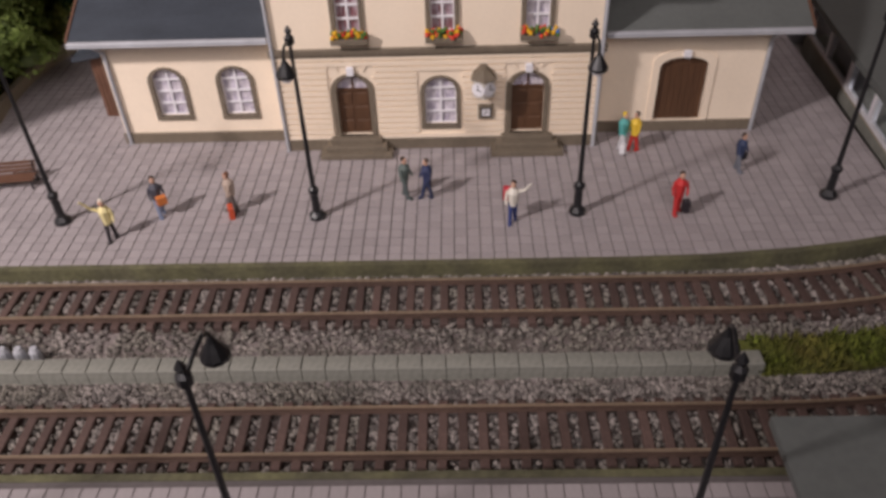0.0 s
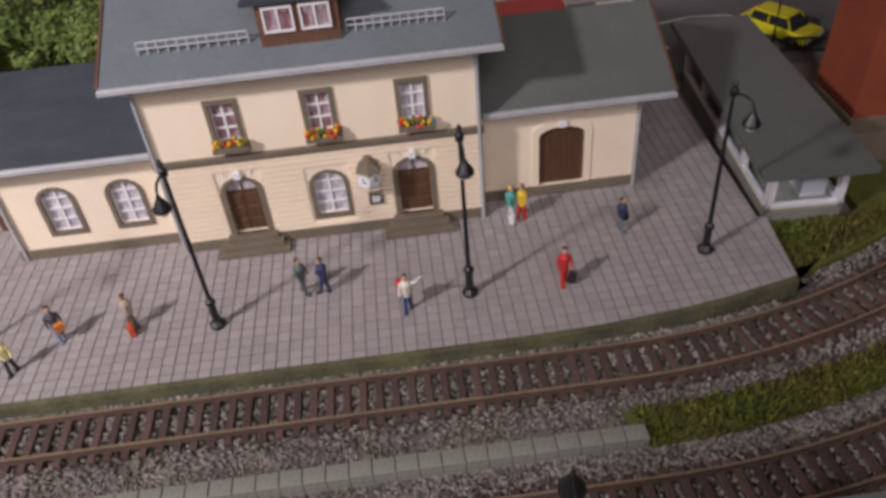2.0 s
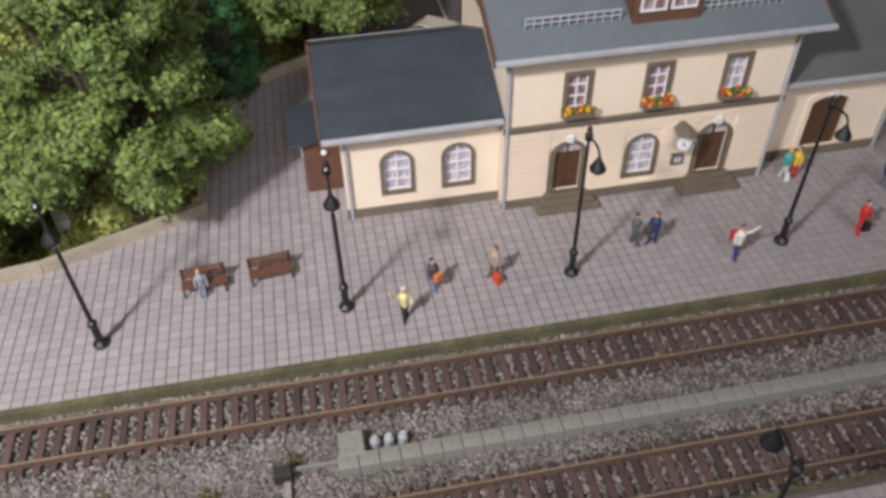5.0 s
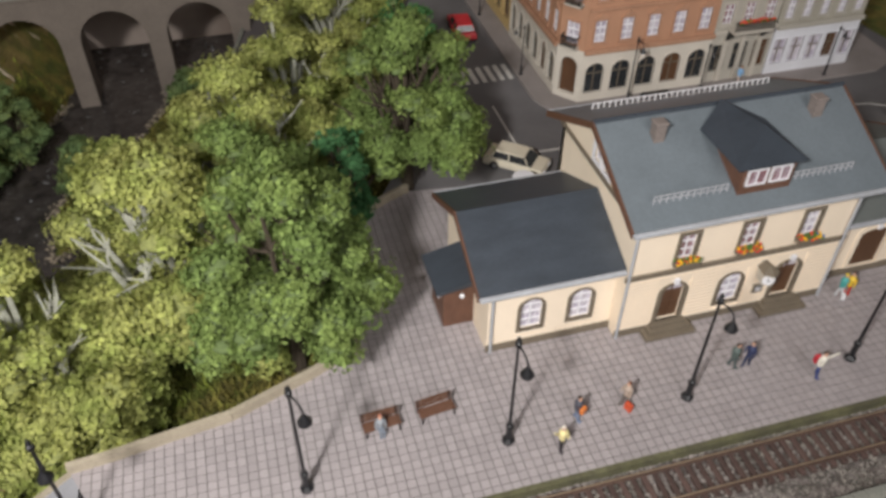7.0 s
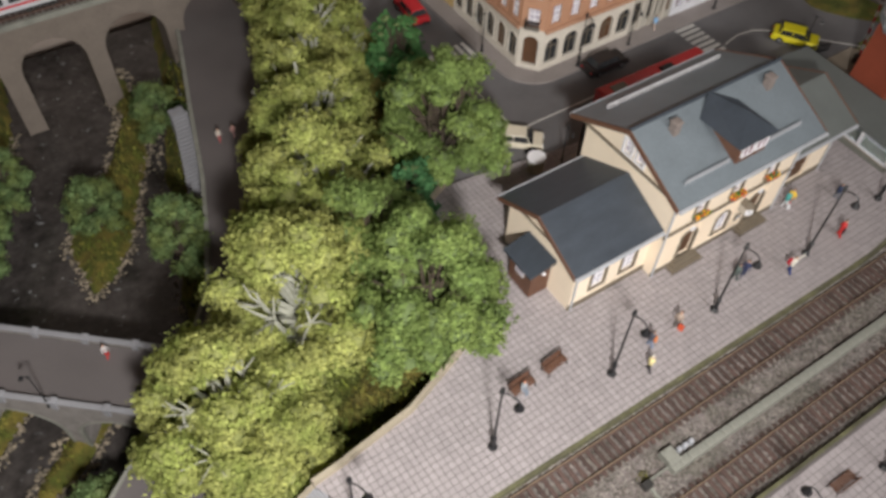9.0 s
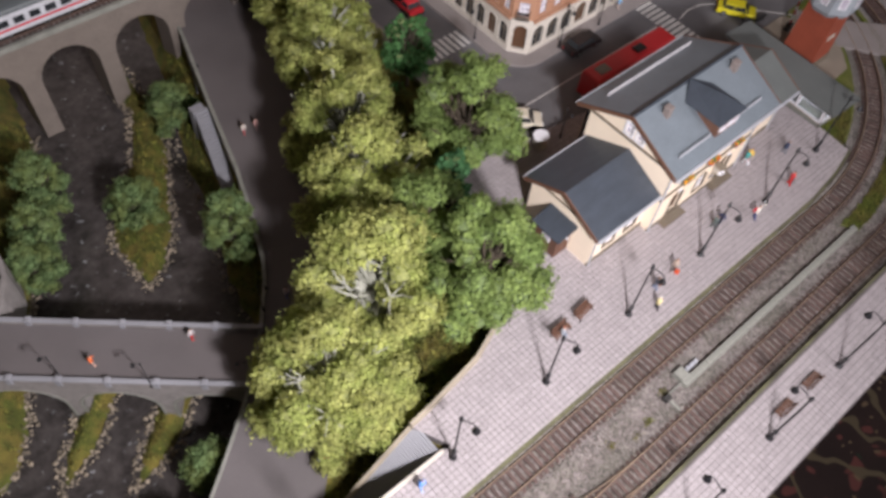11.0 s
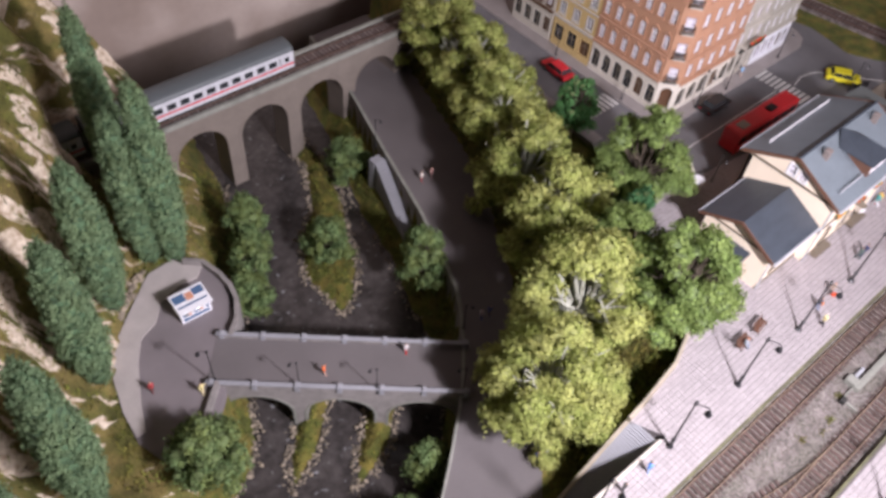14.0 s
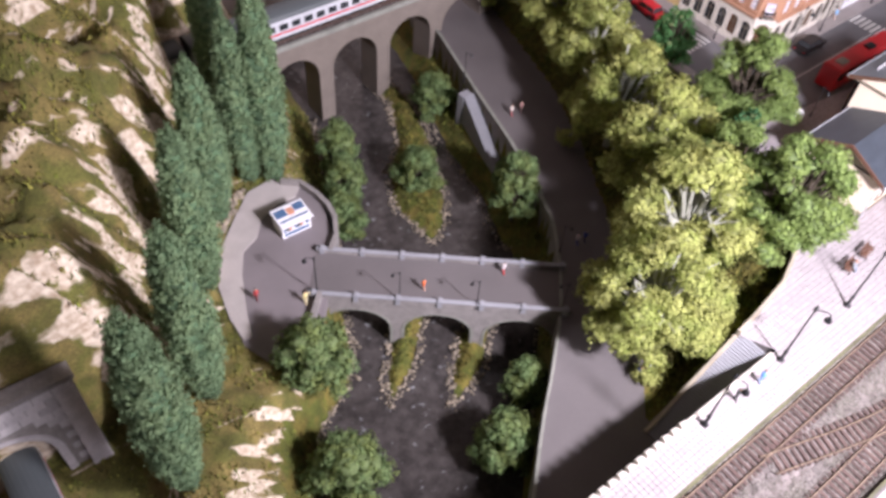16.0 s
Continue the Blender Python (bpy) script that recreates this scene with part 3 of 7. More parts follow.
def track(name, y0, radius, s0, s1, z, label):
    t = thing(name, label, "railway track", kind="structure")
    for off in (-0.87, 0.87):
        m = M()
        cuts = list(np.arange(s0, BEND, 6.0)) + list(np.arange(BEND, s1 + 0.01, 1.2)) if radius else [s0, s1]
        for a, b in zip(cuts, cuts[1:]):
            for lo, hi, half, k in ((0.0, 0.17, 0.055, 0), (0.17, 0.24, 0.032, 1), (0.0, 0.04, 0.12, 0)):
                p, q = bent(a, y0, radius or 1, off - half), bent(a, y0, radius or 1, off + half)
                r, w = bent(b, y0, radius or 1, off + half), bent(b, y0, radius or 1, off - half)
                m.k = k
                m.hull([(*c, z + lo) for c in (p, w, r, q)], [(*c, z + hi) for c in (p, w, r, q)])
        part("rail", m, [RUST, RAILTOP], t, "rusty steel rail with worn head")
    s = s0 + 0.3
    while s < s1:
        x, y, a = on_track(s, y0, radius) if radius else (s, y0, 0.0)
        o = part("sleeper", SLEEPER_MESH, None, t)
        o.matrix_basis = pose(x * U, y * U, (z + 0.01) * U, 0, 0, math.degrees(a) + random.uniform(-1, 1))
        s += 0.62
    return t


TRACK_Z = -0.66
track("railway_track", -9.35, R1, -62, 80, TRACK_Z, "rusty two-rail track on brown sleepers beside the station platform")
track("railway_track", -15.33, R2, -62, 72, TRACK_Z, "rusty two-rail track on brown sleepers between the platforms")


def branch_y(x):
    """The turnout's centre line, leaving the second track westwards."""
    d = -16.0 - x
    return -15.33 + (2.4 * (d / 15) ** 2 if d < 15 else 2.4 + 0.32 * (d - 15))


def turnout():
    t = thing("turnout", "rusty turnout branching off between the two tracks", "railway track", kind="structure")
    xs = list(np.arange(-38, -15.9, 1.0))
    for off in (-0.87, 0.87):
        m = M()
        for a, b in zip(xs, xs[1:]):
            ya, yb = branch_y(a) + off, branch_y(b) + off
            for lo, hi, half, k in ((0.0, 0.17, 0.055, 0), (0.17, 0.24, 0.032, 1)):
                m.k = k
                m.hull([(a, ya - half, TRACK_Z + lo), (b, yb - half, TRACK_Z + lo), (b, yb + half, TRACK_Z + lo), (a, ya + half, TRACK_Z + lo)], [(a, ya - half, TRACK_Z + hi + 0.003), (b, yb - half, TRACK_Z + hi + 0.003), (b, yb + half, TRACK_Z + hi + 0.003), (a, ya + half, TRACK_Z + hi + 0.003)])
        part("rail", m, [RUST, RAILTOP], t, "rusty steel rail with worn head")
    x = -37.0
    while x < -23.5:
        o = part("sleeper", SLEEPER_MESH, None, t)
        o.matrix_basis = pose(x * U, (branch_y(x) + 0.3) * U, (TRACK_Z + 0.004) * U, 0, 0, -math.degrees(math.atan((branch_y(x - 0.5) - branch_y(x + 0.5)))))
        x += 0.62
    return t


turnout()


def rock(m, x, y, z, r):
    """A rough pebble of eight faces."""
    p = [(x + r * random.uniform(0.6, 1.2) * sx, y + r * random.uniform(0.6, 1.2) * sy, z + r * random.uniform(0.5, 1.0) * sz) for sx, sy, sz in ((1, 0, 0), (0, 1, 0), (-1, 0, 0), (0, -1, 0), (0, 0, 1), (0, 0, -1))]
    m.add(p, [(0, 1, 4), (1, 2, 4), (2, 3, 4), (3, 0, 4), (1, 0, 5), (2, 1, 5), (3, 2, 5), (0, 3, 5)])


def ballast():
    m = M()
    for y0, radius in ((-9.35, R1), (-15.33, R2)):
        for i in range(30000):
            s, off = random.uniform(-45, 50), random.uniform(-2.6 if radius == R1 else -1.95, 2.4)
            if radius == R1 and off > 1.3 and s < 27:
                continue
            near = abs(abs(off) - 0.87) < 0.13
            if near or (((s + 62 - 0.3) % 0.62) < 0.16 or ((s + 62 - 0.3) % 0.62) > 0.46) and abs(off) < 1.4 and random.random() < 0.8:
                continue
            x, y = bent(s, y0, radius, off)
            rise = 0.55 if radius == R2 and off < -1.35 else -0.12  # the bed is heaped up against the island platform
            rock(m, x, y, TRACK_Z - 0.12 + rise * max(0, abs(off) - 1.3), random.uniform(0.06, 0.12))
    for i in range(6500):
        s, y = random.uniform(-45, 26), random.uniform(-13.7, -12.0)
        if -9.3 < s < 17.6 and -13.25 < y < -12.35:
            continue
        if s < -22 and abs(y - branch_y(s)) < 1.5 and random.random() < 0.75:
            continue
        rock(m, s, y + (max(0, s - BEND) ** 2 / 80), TRACK_Z - 0.22, random.uniform(0.05, 0.11))
    for i in range(4500):
        s, off = random.uniform(-45, 25), random.uniform(1.1, 1.32)
        x, y = bent(s, -9.35, R1, off)
        rock(m, x, y, TRACK_Z + 0.1 - random.uniform(0, 0.18), random.uniform(0.07, 0.13))
    return single("ballast_stones", m, BALLAST, "loose grey and pinkish ballast stones between the rails", "ballast", kind="stuff")


ballast()

# ---- platforms ----
FRONT = [(-100, -8.05), (14, -8.05), (17, -7.97), (20.2, -7.68), (22.5, -7.33), (25.6, -6.65)]
MAIN_PLATFORM = FRONT + [(26.0, -2.6), (25.6, -2.5), (25.9, 12), (-8.4, 16.6), (-9.8, 16.0), (-11.2, 15.2), (-12.6, 14.2), (-13.8, 12.9), (-13.8, 11.1), (-14.4, 9.6), (-14.8, 7.8), (-14.9, 6.0), (-14.7, 2.9), (-17.5, 1.7), (-22.0, 0.0), (-28.0, -0.9), (-30.1, -1.1), (-28.6, -4.25), (-100, -4.25)]
NEAR_PLATFORM = [(-100, -23.2), (24, -23.2), (24, -17.3), (-100, -17.3)]


def cropped(poly, x0, y0, x1, y1):
    """The part of an outline inside a rectangle: an edge tile cut to fit."""
    p = list(poly)
    if sum(a[0] * b[1] - a[1] * b[0] for a, b in zip(p, p[1:] + p[:1])) < 0:
        p.reverse()
    for axis, lim, sign in ((0, x0, 1), (0, x1, -1), (1, y0, 1), (1, y1, -1)):
        out = []
        for a, b in zip(p, p[1:] + p[:1]):
            da, db = (a[axis] - lim) * sign, (b[axis] - lim) * sign
            if da >= 0:
                out.append(a)
            if da * db < 0:
                f = da / (da - db)
                out.append((a[0] + (b[0] - a[0]) * f, a[1] + (b[1] - a[1]) * f))
        p = out
        if not p:
            return []
    return p


def tiled(name, outline, label, box, size=0.5, first=None):
    """A paved platform: slab, kerb face, and single tiles with open joints."""
    p = thing(name, label, "platform", kind="structure")
    part("slab", M().prism(outline, -1.04, -0.03), GROUT, p, "dark joints of the paving")
    x0, y0, x1, y1 = box
    m = M()
    tile = M().box(0.017, 0.017, -0.05, size - 0.017, size - 0.017, 0.0, 0.008).mesh("tile", PAVE)
    n = 0
    for j in range(int((y1 - y0) / size)):
        for i in range(int((x1 - x0) / size)):
            x, y = x0 + i * size, y0 + j * size
            if 0 < x < 21 and 1.5 < y < 10:
                continue
            h = random.uniform(-0.008, 0.004)
            if not all(inside(outline, x + a, y + b) for a in (0.02, size - 0.02) for b in (0.02, size - 0.02)):
                cut = cropped(outline, x + 0.017, y + 0.017, x + size - 0.017, y + size - 0.017)
                if len(cut) > 2 and abs(sum(a[0] * b[1] - a[1] * b[0] for a, b in zip(cut, cut[1:] + cut[:1]))) > 0.02:
                    k = len(cut)
                    m.add([(a, b, -0.05) for a, b in cut] + [(a, b, h) for a, b in cut], [tuple(range(k, 2 * k))] + [(i, (i + 1) % k, k + (i + 1) % k, k + i) for i in range(k)])
                continue
            if first and first[0] <= x < first[2] and first[1] <= y < first[3] and n < 300:
                o = part("tile", tile, None, p)
                o.matrix_basis = pose(x * U, y * U, h * U)
                n += 1
            else:
                c = 0.008
                a, b, d, e = x + 0.017, y + 0.017, x + size - 0.017, y + size - 0.017
                vs = [(a, b, -0.05), (d, b, -0.05), (d, e, -0.05), (a, e, -0.05), (a + c, b + c, h), (d - c, b + c, h), (d - c, e - c, h), (a + c, e - c, h)]
                m.add(vs, [(4, 5, 6, 7), (0, 1, 5, 4), (1, 2, 6, 5), (2, 3, 7, 6), (3, 0, 4, 7)])
    tagged(part("paving_tiles", m, PAVE_ALL, p, "grey square paving tiles"), kind="stuff")
    return p


main = tiled("platform_main", MAIN_PLATFORM, "grey tiled station platform with dark joints", (-62, -8.0, 26.5, 17.0), 0.5, (6, -8.0, 18, -1))
near = tiled("platform_near", NEAR_PLATFORM, "grey tiled island platform with dark joints", (-62, -23.1, 24, -17.4), 0.5, (-4, -20.1, 24, -17.4))
m = M()
for (xa, ya), (xb, yb) in zip(FRONT, FRONT[1:]):
    m.hull([(xa, ya - 0.12, -1.0), (xb, yb - 0.12, -1.0), (xb, yb + 0.16, -1.0), (xa, ya + 0.16, -1.0)], [(xa, ya - 0.12, 0.012), (xb, yb - 0.12, 0.012), (xb, yb + 0.16, 0.012), (xa, ya + 0.16, 0.012)])
part("edge", m, KERB, main, "mossy olive platform edge")
part("edge", M().box(-100, -17.4, -1.0, 24, -17.16, 0.012), KERB, near, "mossy olive platform edge")

strip = thing("boarding_strip", "narrow weathered concrete strip between the two tracks", "platform", kind="structure")
slab = M().box(0.01, -0.3, -0.9, 0.78, 0.33, 0, 0.03).mesh("slab", CONCRETE)
for i in range(-4, 30):
    o = part("slab", slab, None, strip)
    o.matrix_basis = pose((-6.3 + 0.795 * i) * U, -12.7 * U, (-0.3 + random.uniform(-0.02, 0.02)) * U, random.uniform(-0.5, 0.5))

# parapet of pale blocks along the back of the platform, past the steps
par = thing("parapet", "whitewashed parapet of stone blocks behind the platform", "parapet", kind="structure")
part("wall", M().box(-100, -4.4, -1.0, -29.4, -4.1, 0.35, 0.05), STUCCO, par)
blk = M().box(-0.32, -0.22, 0, 0.32, 0.22, 0.55, 0.08).mesh("block", STUCCO)
for i in range(18):
    o = part("block", blk, None, par)
    o.matrix_basis = pose((-41.6 - i * 1.05) * U, -4.25 * U, 0.3 * U, 0, 0, random.uniform(-6, 6))

STEPS = mat("blue_grey_steps", (0.265, 0.265, 0.285), 0.8, grain=(500, 0.08), stain=(40, 0.1))
# steps from the platform down to the promenade
st = thing("stone_steps", "broad grey stone steps down from the platform", "steps", kind="structure")
for i in range(44):
    x = -29.6 - i * 0.23
    part("step", M().box(x - 0.25, -4.1, -8, x, -1.15 - 0.006 * i, -0.02 - 0.17 * i, 0.02), STEPS, st)
part("side_wall", M().hull([(-29.5, -1.2, -8), (-39.9, -1.45, -8), (-39.9, -1.05, -8), (-29.5, -0.85, -8)], [(-29.5, -1.2, 0.25), (-39.9, -1.45, -7.0), (-39.9, -1.05, -7.0), (-29.5, -0.85, 0.25)]), KERBSTONE, st, "pale concrete side wall")

# kerb round the back edge of the platform
m = M()
BACK = [(-30.1, -1.1), (-28.0, -0.9), (-22.0, 0.0), (-17.5, 1.7), (-14.7, 2.9), (-14.9, 4.4), (-14.9, 6.0), (-14.8, 7.8), (-14.4, 9.6), (-13.8, 11.1), (-13.8, 12.9), (-12.6, 14.2), (-11.2, 15.2), (-9.8, 16.0), (-8.4, 16.6)]
for (xa, ya), (xb, yb) in zip(BACK, BACK[1:]):
    d = Vector((xb - xa, yb - ya)).normalized() * 0.16
    m.prism([(xa - d.y, ya + d.x), (xa + d.y, ya - d.x), (xb + d.y, yb - d.x), (xb - d.y, yb + d.x)], -1.5, 0.62)
single("kerb_wall", m, KERBSTONE, "low pale concrete kerb round the back of the platform", "kerb", kind="structure")

# ---- promenade, river wall, terrace ----
ys = list(np.arange(-8, 74.1, 2.0))
m = M()
lo, hi = [(interp(y, QUAY), y) for y in ys], [(interp(y, PROM_E), y) for y in ys]
m.prism(lo + [p for p in hi[::-1] if p[1] > -1] + [(-28, -0.9), (-28, -4.3), (-44, -4.3), (-44, -8)], PROM_Z - 0.25, PROM_Z + 0.03)
single("promenade", m, PROM, "wide grey asphalt promenade along the river", "promenade", kind="structure")
TERRACE_PAVE = mat("terrace_asphalt", (0.19, 0.165, 0.17), 0.75, grain=(700, 0.08), stain=(25, 0.12), bump=(1500, 0.15))
qw = thing("quay_wall", "grey stone river wall with coping", "quay wall", kind="structure")
m, c = M(), M()
for (xa, ya), (xb, yb) in zip(lo, lo[1:]):
    m.hull([(xa - 0.25, ya, -16), (xa + 0.2, ya, -16), (xb + 0.2, yb, -16), (xb - 0.25, yb, -16)], [(xa, ya, PROM_Z + 0.2), (xa + 0.2, ya, PROM_Z + 0.2), (xb + 0.2, yb, PROM_Z + 0.2), (xb, yb, PROM_Z + 0.2)])
    c.prism([(xa - 0.1, ya), (xa + 0.35, ya), (xb + 0.35, yb), (xb - 0.1, yb)], PROM_Z + 0.2, PROM_Z + 0.34)
part("wall", m, QUARRY, qw)
part("coping", c, CONCRETE, qw, "pale coping stones")
m = M().prism(TERRACE, PROM_Z - 3, PROM_Z + 0.2)
single("terrace", m, TERRACE_PAVE, "paved terrace at the bridge head", "terrace", kind="structure")
PAVEMENT_PALE = mat("pale_pavement", (0.42, 0.38, 0.36), 0.8, grain=(600, 0.1), stain=(40, 0.12))
tw = thing("terrace_wall", "low pale stone wall round the terrace", "low wall", kind="structure")
rim = [(-51.9, 33.4), (-50.2, 34.9), (-48.9, 37.2), (-48.5, 39.2), (-48.6, 41.4), (-49.2, 44.0), (-50.9, 45.5)]
wing = [(-55.8, 29.3), (-57.2, 27.9), (-58.6, 26.5)]
for (xa, ya), (xb, yb) in list(zip(rim, rim[1:])) + list(zip(wing, wing[1:])):
    d = Vector((xb - xa, yb - ya)).normalized() * 0.26
    part("wall", M().prism([(xa - d.y, ya + d.x), (xa + d.y, ya - d.x), (xb + d.y, yb - d.x), (xb - d.y, yb + d.x)], -12, PROM_Z + 1.0), QUARRY, tw)
# pale pavement round the western half of the terrace
m = M()
out = [(-49.1, 44.2), (-51.6, 46.7), (-54.7, 46.4), (-58.4, 43.1), (-61.2, 40.4), (-63.5, 36.8), (-64.6, 31.9), (-64.7, 28.9)]
inn = [(-50.7, 42.7), (-52.7, 42.9), (-55.5, 41.9), (-57.1, 39.9), (-59.3, 38.9), (-60.9, 36.3), (-62.9, 31.6), (-63.8, 28.9)]
for i in range(len(out) - 1):
    m.prism([out[i], inn[i], inn[i + 1], out[i + 1]], PROM_Z, PROM_Z + 0.34)
single("terrace_pavement", m, PAVEMENT_PALE, "pale raised pavement round the terrace", "pavement", kind="structure")

qs = thing("quay_steps", "pale stone steps down the river wall", "steps", kind="structure")
for i in range(30):
    y = 46.2 - i * 0.41
    q = interp(y, QUAY)
    part("step", M().prism([(q - 1.9, y), (q - 0.26, y), (interp(y - 0.41, QUAY) - 0.26, y - 0.43), (interp(y - 0.41, QUAY) - 1.9, y - 0.43)], -16, PROM_Z - 0.1 - i * 0.17), STEPS, qs)
part("landing", M().box(-23.4, 46.15, -16, -21.85, 47.2, PROM_Z - 0.05), STEPS, qs, "grey landing")

# ---- stone bridge ----
BW, BE = Vector((-54.4, 31.9, 0)), Vector((-34.8, 15.2, 0))
BL = (BE - BW).length
BM = Matrix.Translation(BW) @ Matrix.Rotation(math.atan2(BE.y - BW.y, BE.x - BW.x), 4, "Z")


def bridge():
    b = new("stone_bridge")
    tagged(b, "grey stone bridge of three arches over the stream", "bridge", kind="structure")
    b.matrix_basis = Matrix.LocRotScale(BM.translation * U, BM.to_quaternion(), None)
    part("deck", M().box(-0.6, -2.75, -8.5, BL + 0.8, 2.75, PROM_Z + 0.24), PROM, b, "grey asphalt bridge deck")
    bay = BL / 3
    holes = [arch(k * bay + 0.75, (k + 1) * bay - 0.75, -17, -9.0, 3.0, 12) for k in range(3)]
    for y0, y1 in ((-3.05, -2.75), (2.75, 3.05)):
        part("spandrel", M().plate([(-0.6, -17.2), (BL + 0.6, -17.2), (BL + 0.6, PROM_Z + 0.1), (-0.6, PROM_Z + 0.1)], holes, y0, y1), QUARRY, b, "stone spandrel wall with three arches")
        ring = M()
        for h in holes:
            ring.plate(grow(h, 0.3), [h], y0 - 0.06 if y0 < 0 else y0, y1 if y0 < 0 else y1 + 0.06)
        part("arch_ring", ring, CONCRETE, b, "pale stone arch rings")
    for k in range(4):
        x = k * bay
        part("pier", M().box(x - 0.74, -2.74, -17.2, x + 0.74, 2.74, -8.52), QUARRY, b)
    for y in (-2.95, 2.95):
        part("parapet", M().box(-0.6, y - 0.14, PROM_Z + 0.1, BL + 0.4, y + 0.14, PROM_Z + 0.75, 0.04), QUARRY, b)
        part("coping", M().box(-0.6, y - 0.24, PROM_Z + 0.75, BL + 0.4, y + 0.24, PROM_Z + 0.9, 0.03), STEPS, b, "grey coping")
        for i in range(7):
            x = i * BL / 6
            part("post", M().box(x - 0.25, y - 0.3, PROM_Z, x + 0.25, y + 0.3, PROM_Z + 1.1, 0.06), STEPS, b)
    return b


bridge()

# ---- viaduct ----
VA = 0.0
VM = Matrix.Translation((-31.15, 61.6, -1.4)) @ Matrix.Rotation(VA, 4, "Z")


def viaduct():
    v = new("viaduct")
    tagged(v, "tan stone railway viaduct with round arches", "viaduct", kind="structure")
    v.matrix_basis = Matrix.LocRotScale(VM.translation * U, VM.to_quaternion(), None)
    x0, x1 = -52.0, 48.0
    holes = [arch(k * 9.1 - 3.5, k * 9.1 + 3.5, -14.4, -2.0, 3.5, 14) for k in range(-2, 5)]
    holes = [h for h in holes if h[0][0] > x0 + 1 and h[1][0] < x1 - 1]
    part("body", M().plate([(x0, -14.8), (x1, -14.8), (x1, 0.4), (x0, 0.4)], holes, -1.9, 1.9), VIADUCT, v)
    for s in (-1, 1):
        ring = M()
        for h in holes:
            ring.plate(grow(h, 0.35), [h], s * 1.9 - 0.05, s * 1.9 + 0.05)
        part("arch_ring", ring, VIADUCT, v)
        part("parapet", M().box(x0, s * 1.9 - 0.3, 0.3, x1, s * 1.9 + 0.3, 0.85, 0.05), CONCRETE, v, "pale coping ledge")
        part("cornice", M().box(x0, s * 2.0 - 0.22, 0.05, x1, s * 2.0 + 0.22, 0.3), VIADUCT, v)
    part("ballast_bed", M().box(x0, -1.8, 0.4, x1, 1.8, 0.62), BALLAST_BED, v, "grey ballast")
    for off in (-0.87, 0.87):
        m = M().box(x0, off - 0.06, 0.7, x1, off + 0.06, 0.9)
        part("rail", m, RUST, v, "rusty rail")
    s = -26.0
    while s < 32:
        o = part("sleeper", SLEEPER_MESH, None, v)
        o.matrix_basis = pose(s * U, 0, 0.72 * U)
        s += 0.62
    return v


viaduct()

# ---- tunnel portal in the hill ----
tp = thing("tunnel_portal", "grey stone tunnel portal set in the hillside", "tunnel portal", kind="structure", at=(2.1, -1.0, 0))
hole = arch(-92.6, -85.0, -8.8, -0.4, 3.9, 12)
PORTAL = mat("portal_stone", (0.44, 0.41, 0.415), 0.85, grain=(500, 0.12), stain=(60, 0.15), bump=(700, 0.4), rnd=0.08)
part("face", M().plate([(-99, -10.5), (-81.6, -10.5), (-81.4, 3.6), (-99, 4.6)], [hole], 27.6, 28.6), QUARRY, tp)
block = M().box(0.04, -0.1, 0.04, 1.46, 0.02, 0.86, 0.03).mesh("block", PORTAL)
for j in range(14):
    for i in range(12):
        bx, bz = -98.9 + 1.5 * i - 0.75 * (j % 2), -9.4 + 0.9 * j
        if bx > -99 and bx + 1.5 < -81.5 and bz + 0.9 < 3.6 and all(math.hypot(bx + u + 88.8, max(0.0, bz + v + 4.3)) > 4.65 for u in (0, 1.5) for v in (0, 0.9)):
            o = part("block", block, None, tp)
            o.matrix_basis = pose(bx * U, 27.6 * U, bz * U)
part("arch_ring", M().plate(grow(hole, 0.7), [hole], 27.4, 27.6), PORTAL, tp, "pale stone arch ring")
part("coping", M().hull([(-99, 27.3, 4.5), (-81.2, 27.3, 3.5), (-81.2, 28.8, 3.5), (-99, 28.8, 4.5)], [(-99, 27.3, 5.0), (-81.2, 27.3, 4.0), (-81.2, 28.8, 4.0), (-99, 28.8, 5.0)]), QUARRY, tp)
part("buttress", M().hull([(-83.2, 26.7, -9), (-81.5, 26.7, -9), (-81.5, 27.58, -9), (-83.2, 27.58, -9)], [(-83.0, 27.4, 2.6), (-81.5, 27.4, 2.6), (-81.5, 27.58, 2.6), (-83.0, 27.58, 2.6)]), PORTAL, tp, "sloping stone buttress")
# added black plate: the darkness deep in the tunnel is put into its colour
part("lining", M().box(-97, 40, -9, -79, 41, 4), BLACK, tp, "black plate standing in for the tunnel's shade")

# ---- streets behind the station ----
ROAD_Z = -0.5
m = M().prism([(-8, 16.9), (-10, 17.5), (-4.3, 26), (-3.2, 40), (-2, 70), (66, 70), (66, 11.5), (30, 11.5), (25, 12.2)], -1.04, ROAD_Z)
single("road", m, ASPHALT, "dark grey asphalt street", "street", kind="structure")
pv = thing("pavement", "light grey kerbed pavement along the houses", "pavement", kind="structure")
corner = [(4.9, 60), (4.9, 29.4)] + [(8.9 - 4.0 * math.cos(a), 27.3 - 4.1 * math.sin(a)) for a in np.linspace(0, math.pi / 2, 8)] + [(36.5, 23.2), (38.6, 24.2), (39.6, 26), (39.8, 60)]
part("slab", M().prism(corner, -1.0, ROAD_Z + 0.22), PAVEMENT, pv)
part("slab", M().prism([(-3.4, 62), (-4.2, 27), (-2.4, 27), (-1.4, 62)], -1.0, ROAD_Z + 0.22), PAVEMENT, pv)
part("slab", M().prism([(-8.4, 16.7), (0, 15.2), (0, 13.6), (24.8, 13.0), (24.8, 11.4), (-8.4, 12.5)], -1.0, ROAD_Z + 0.24), PAVEMENT, pv)
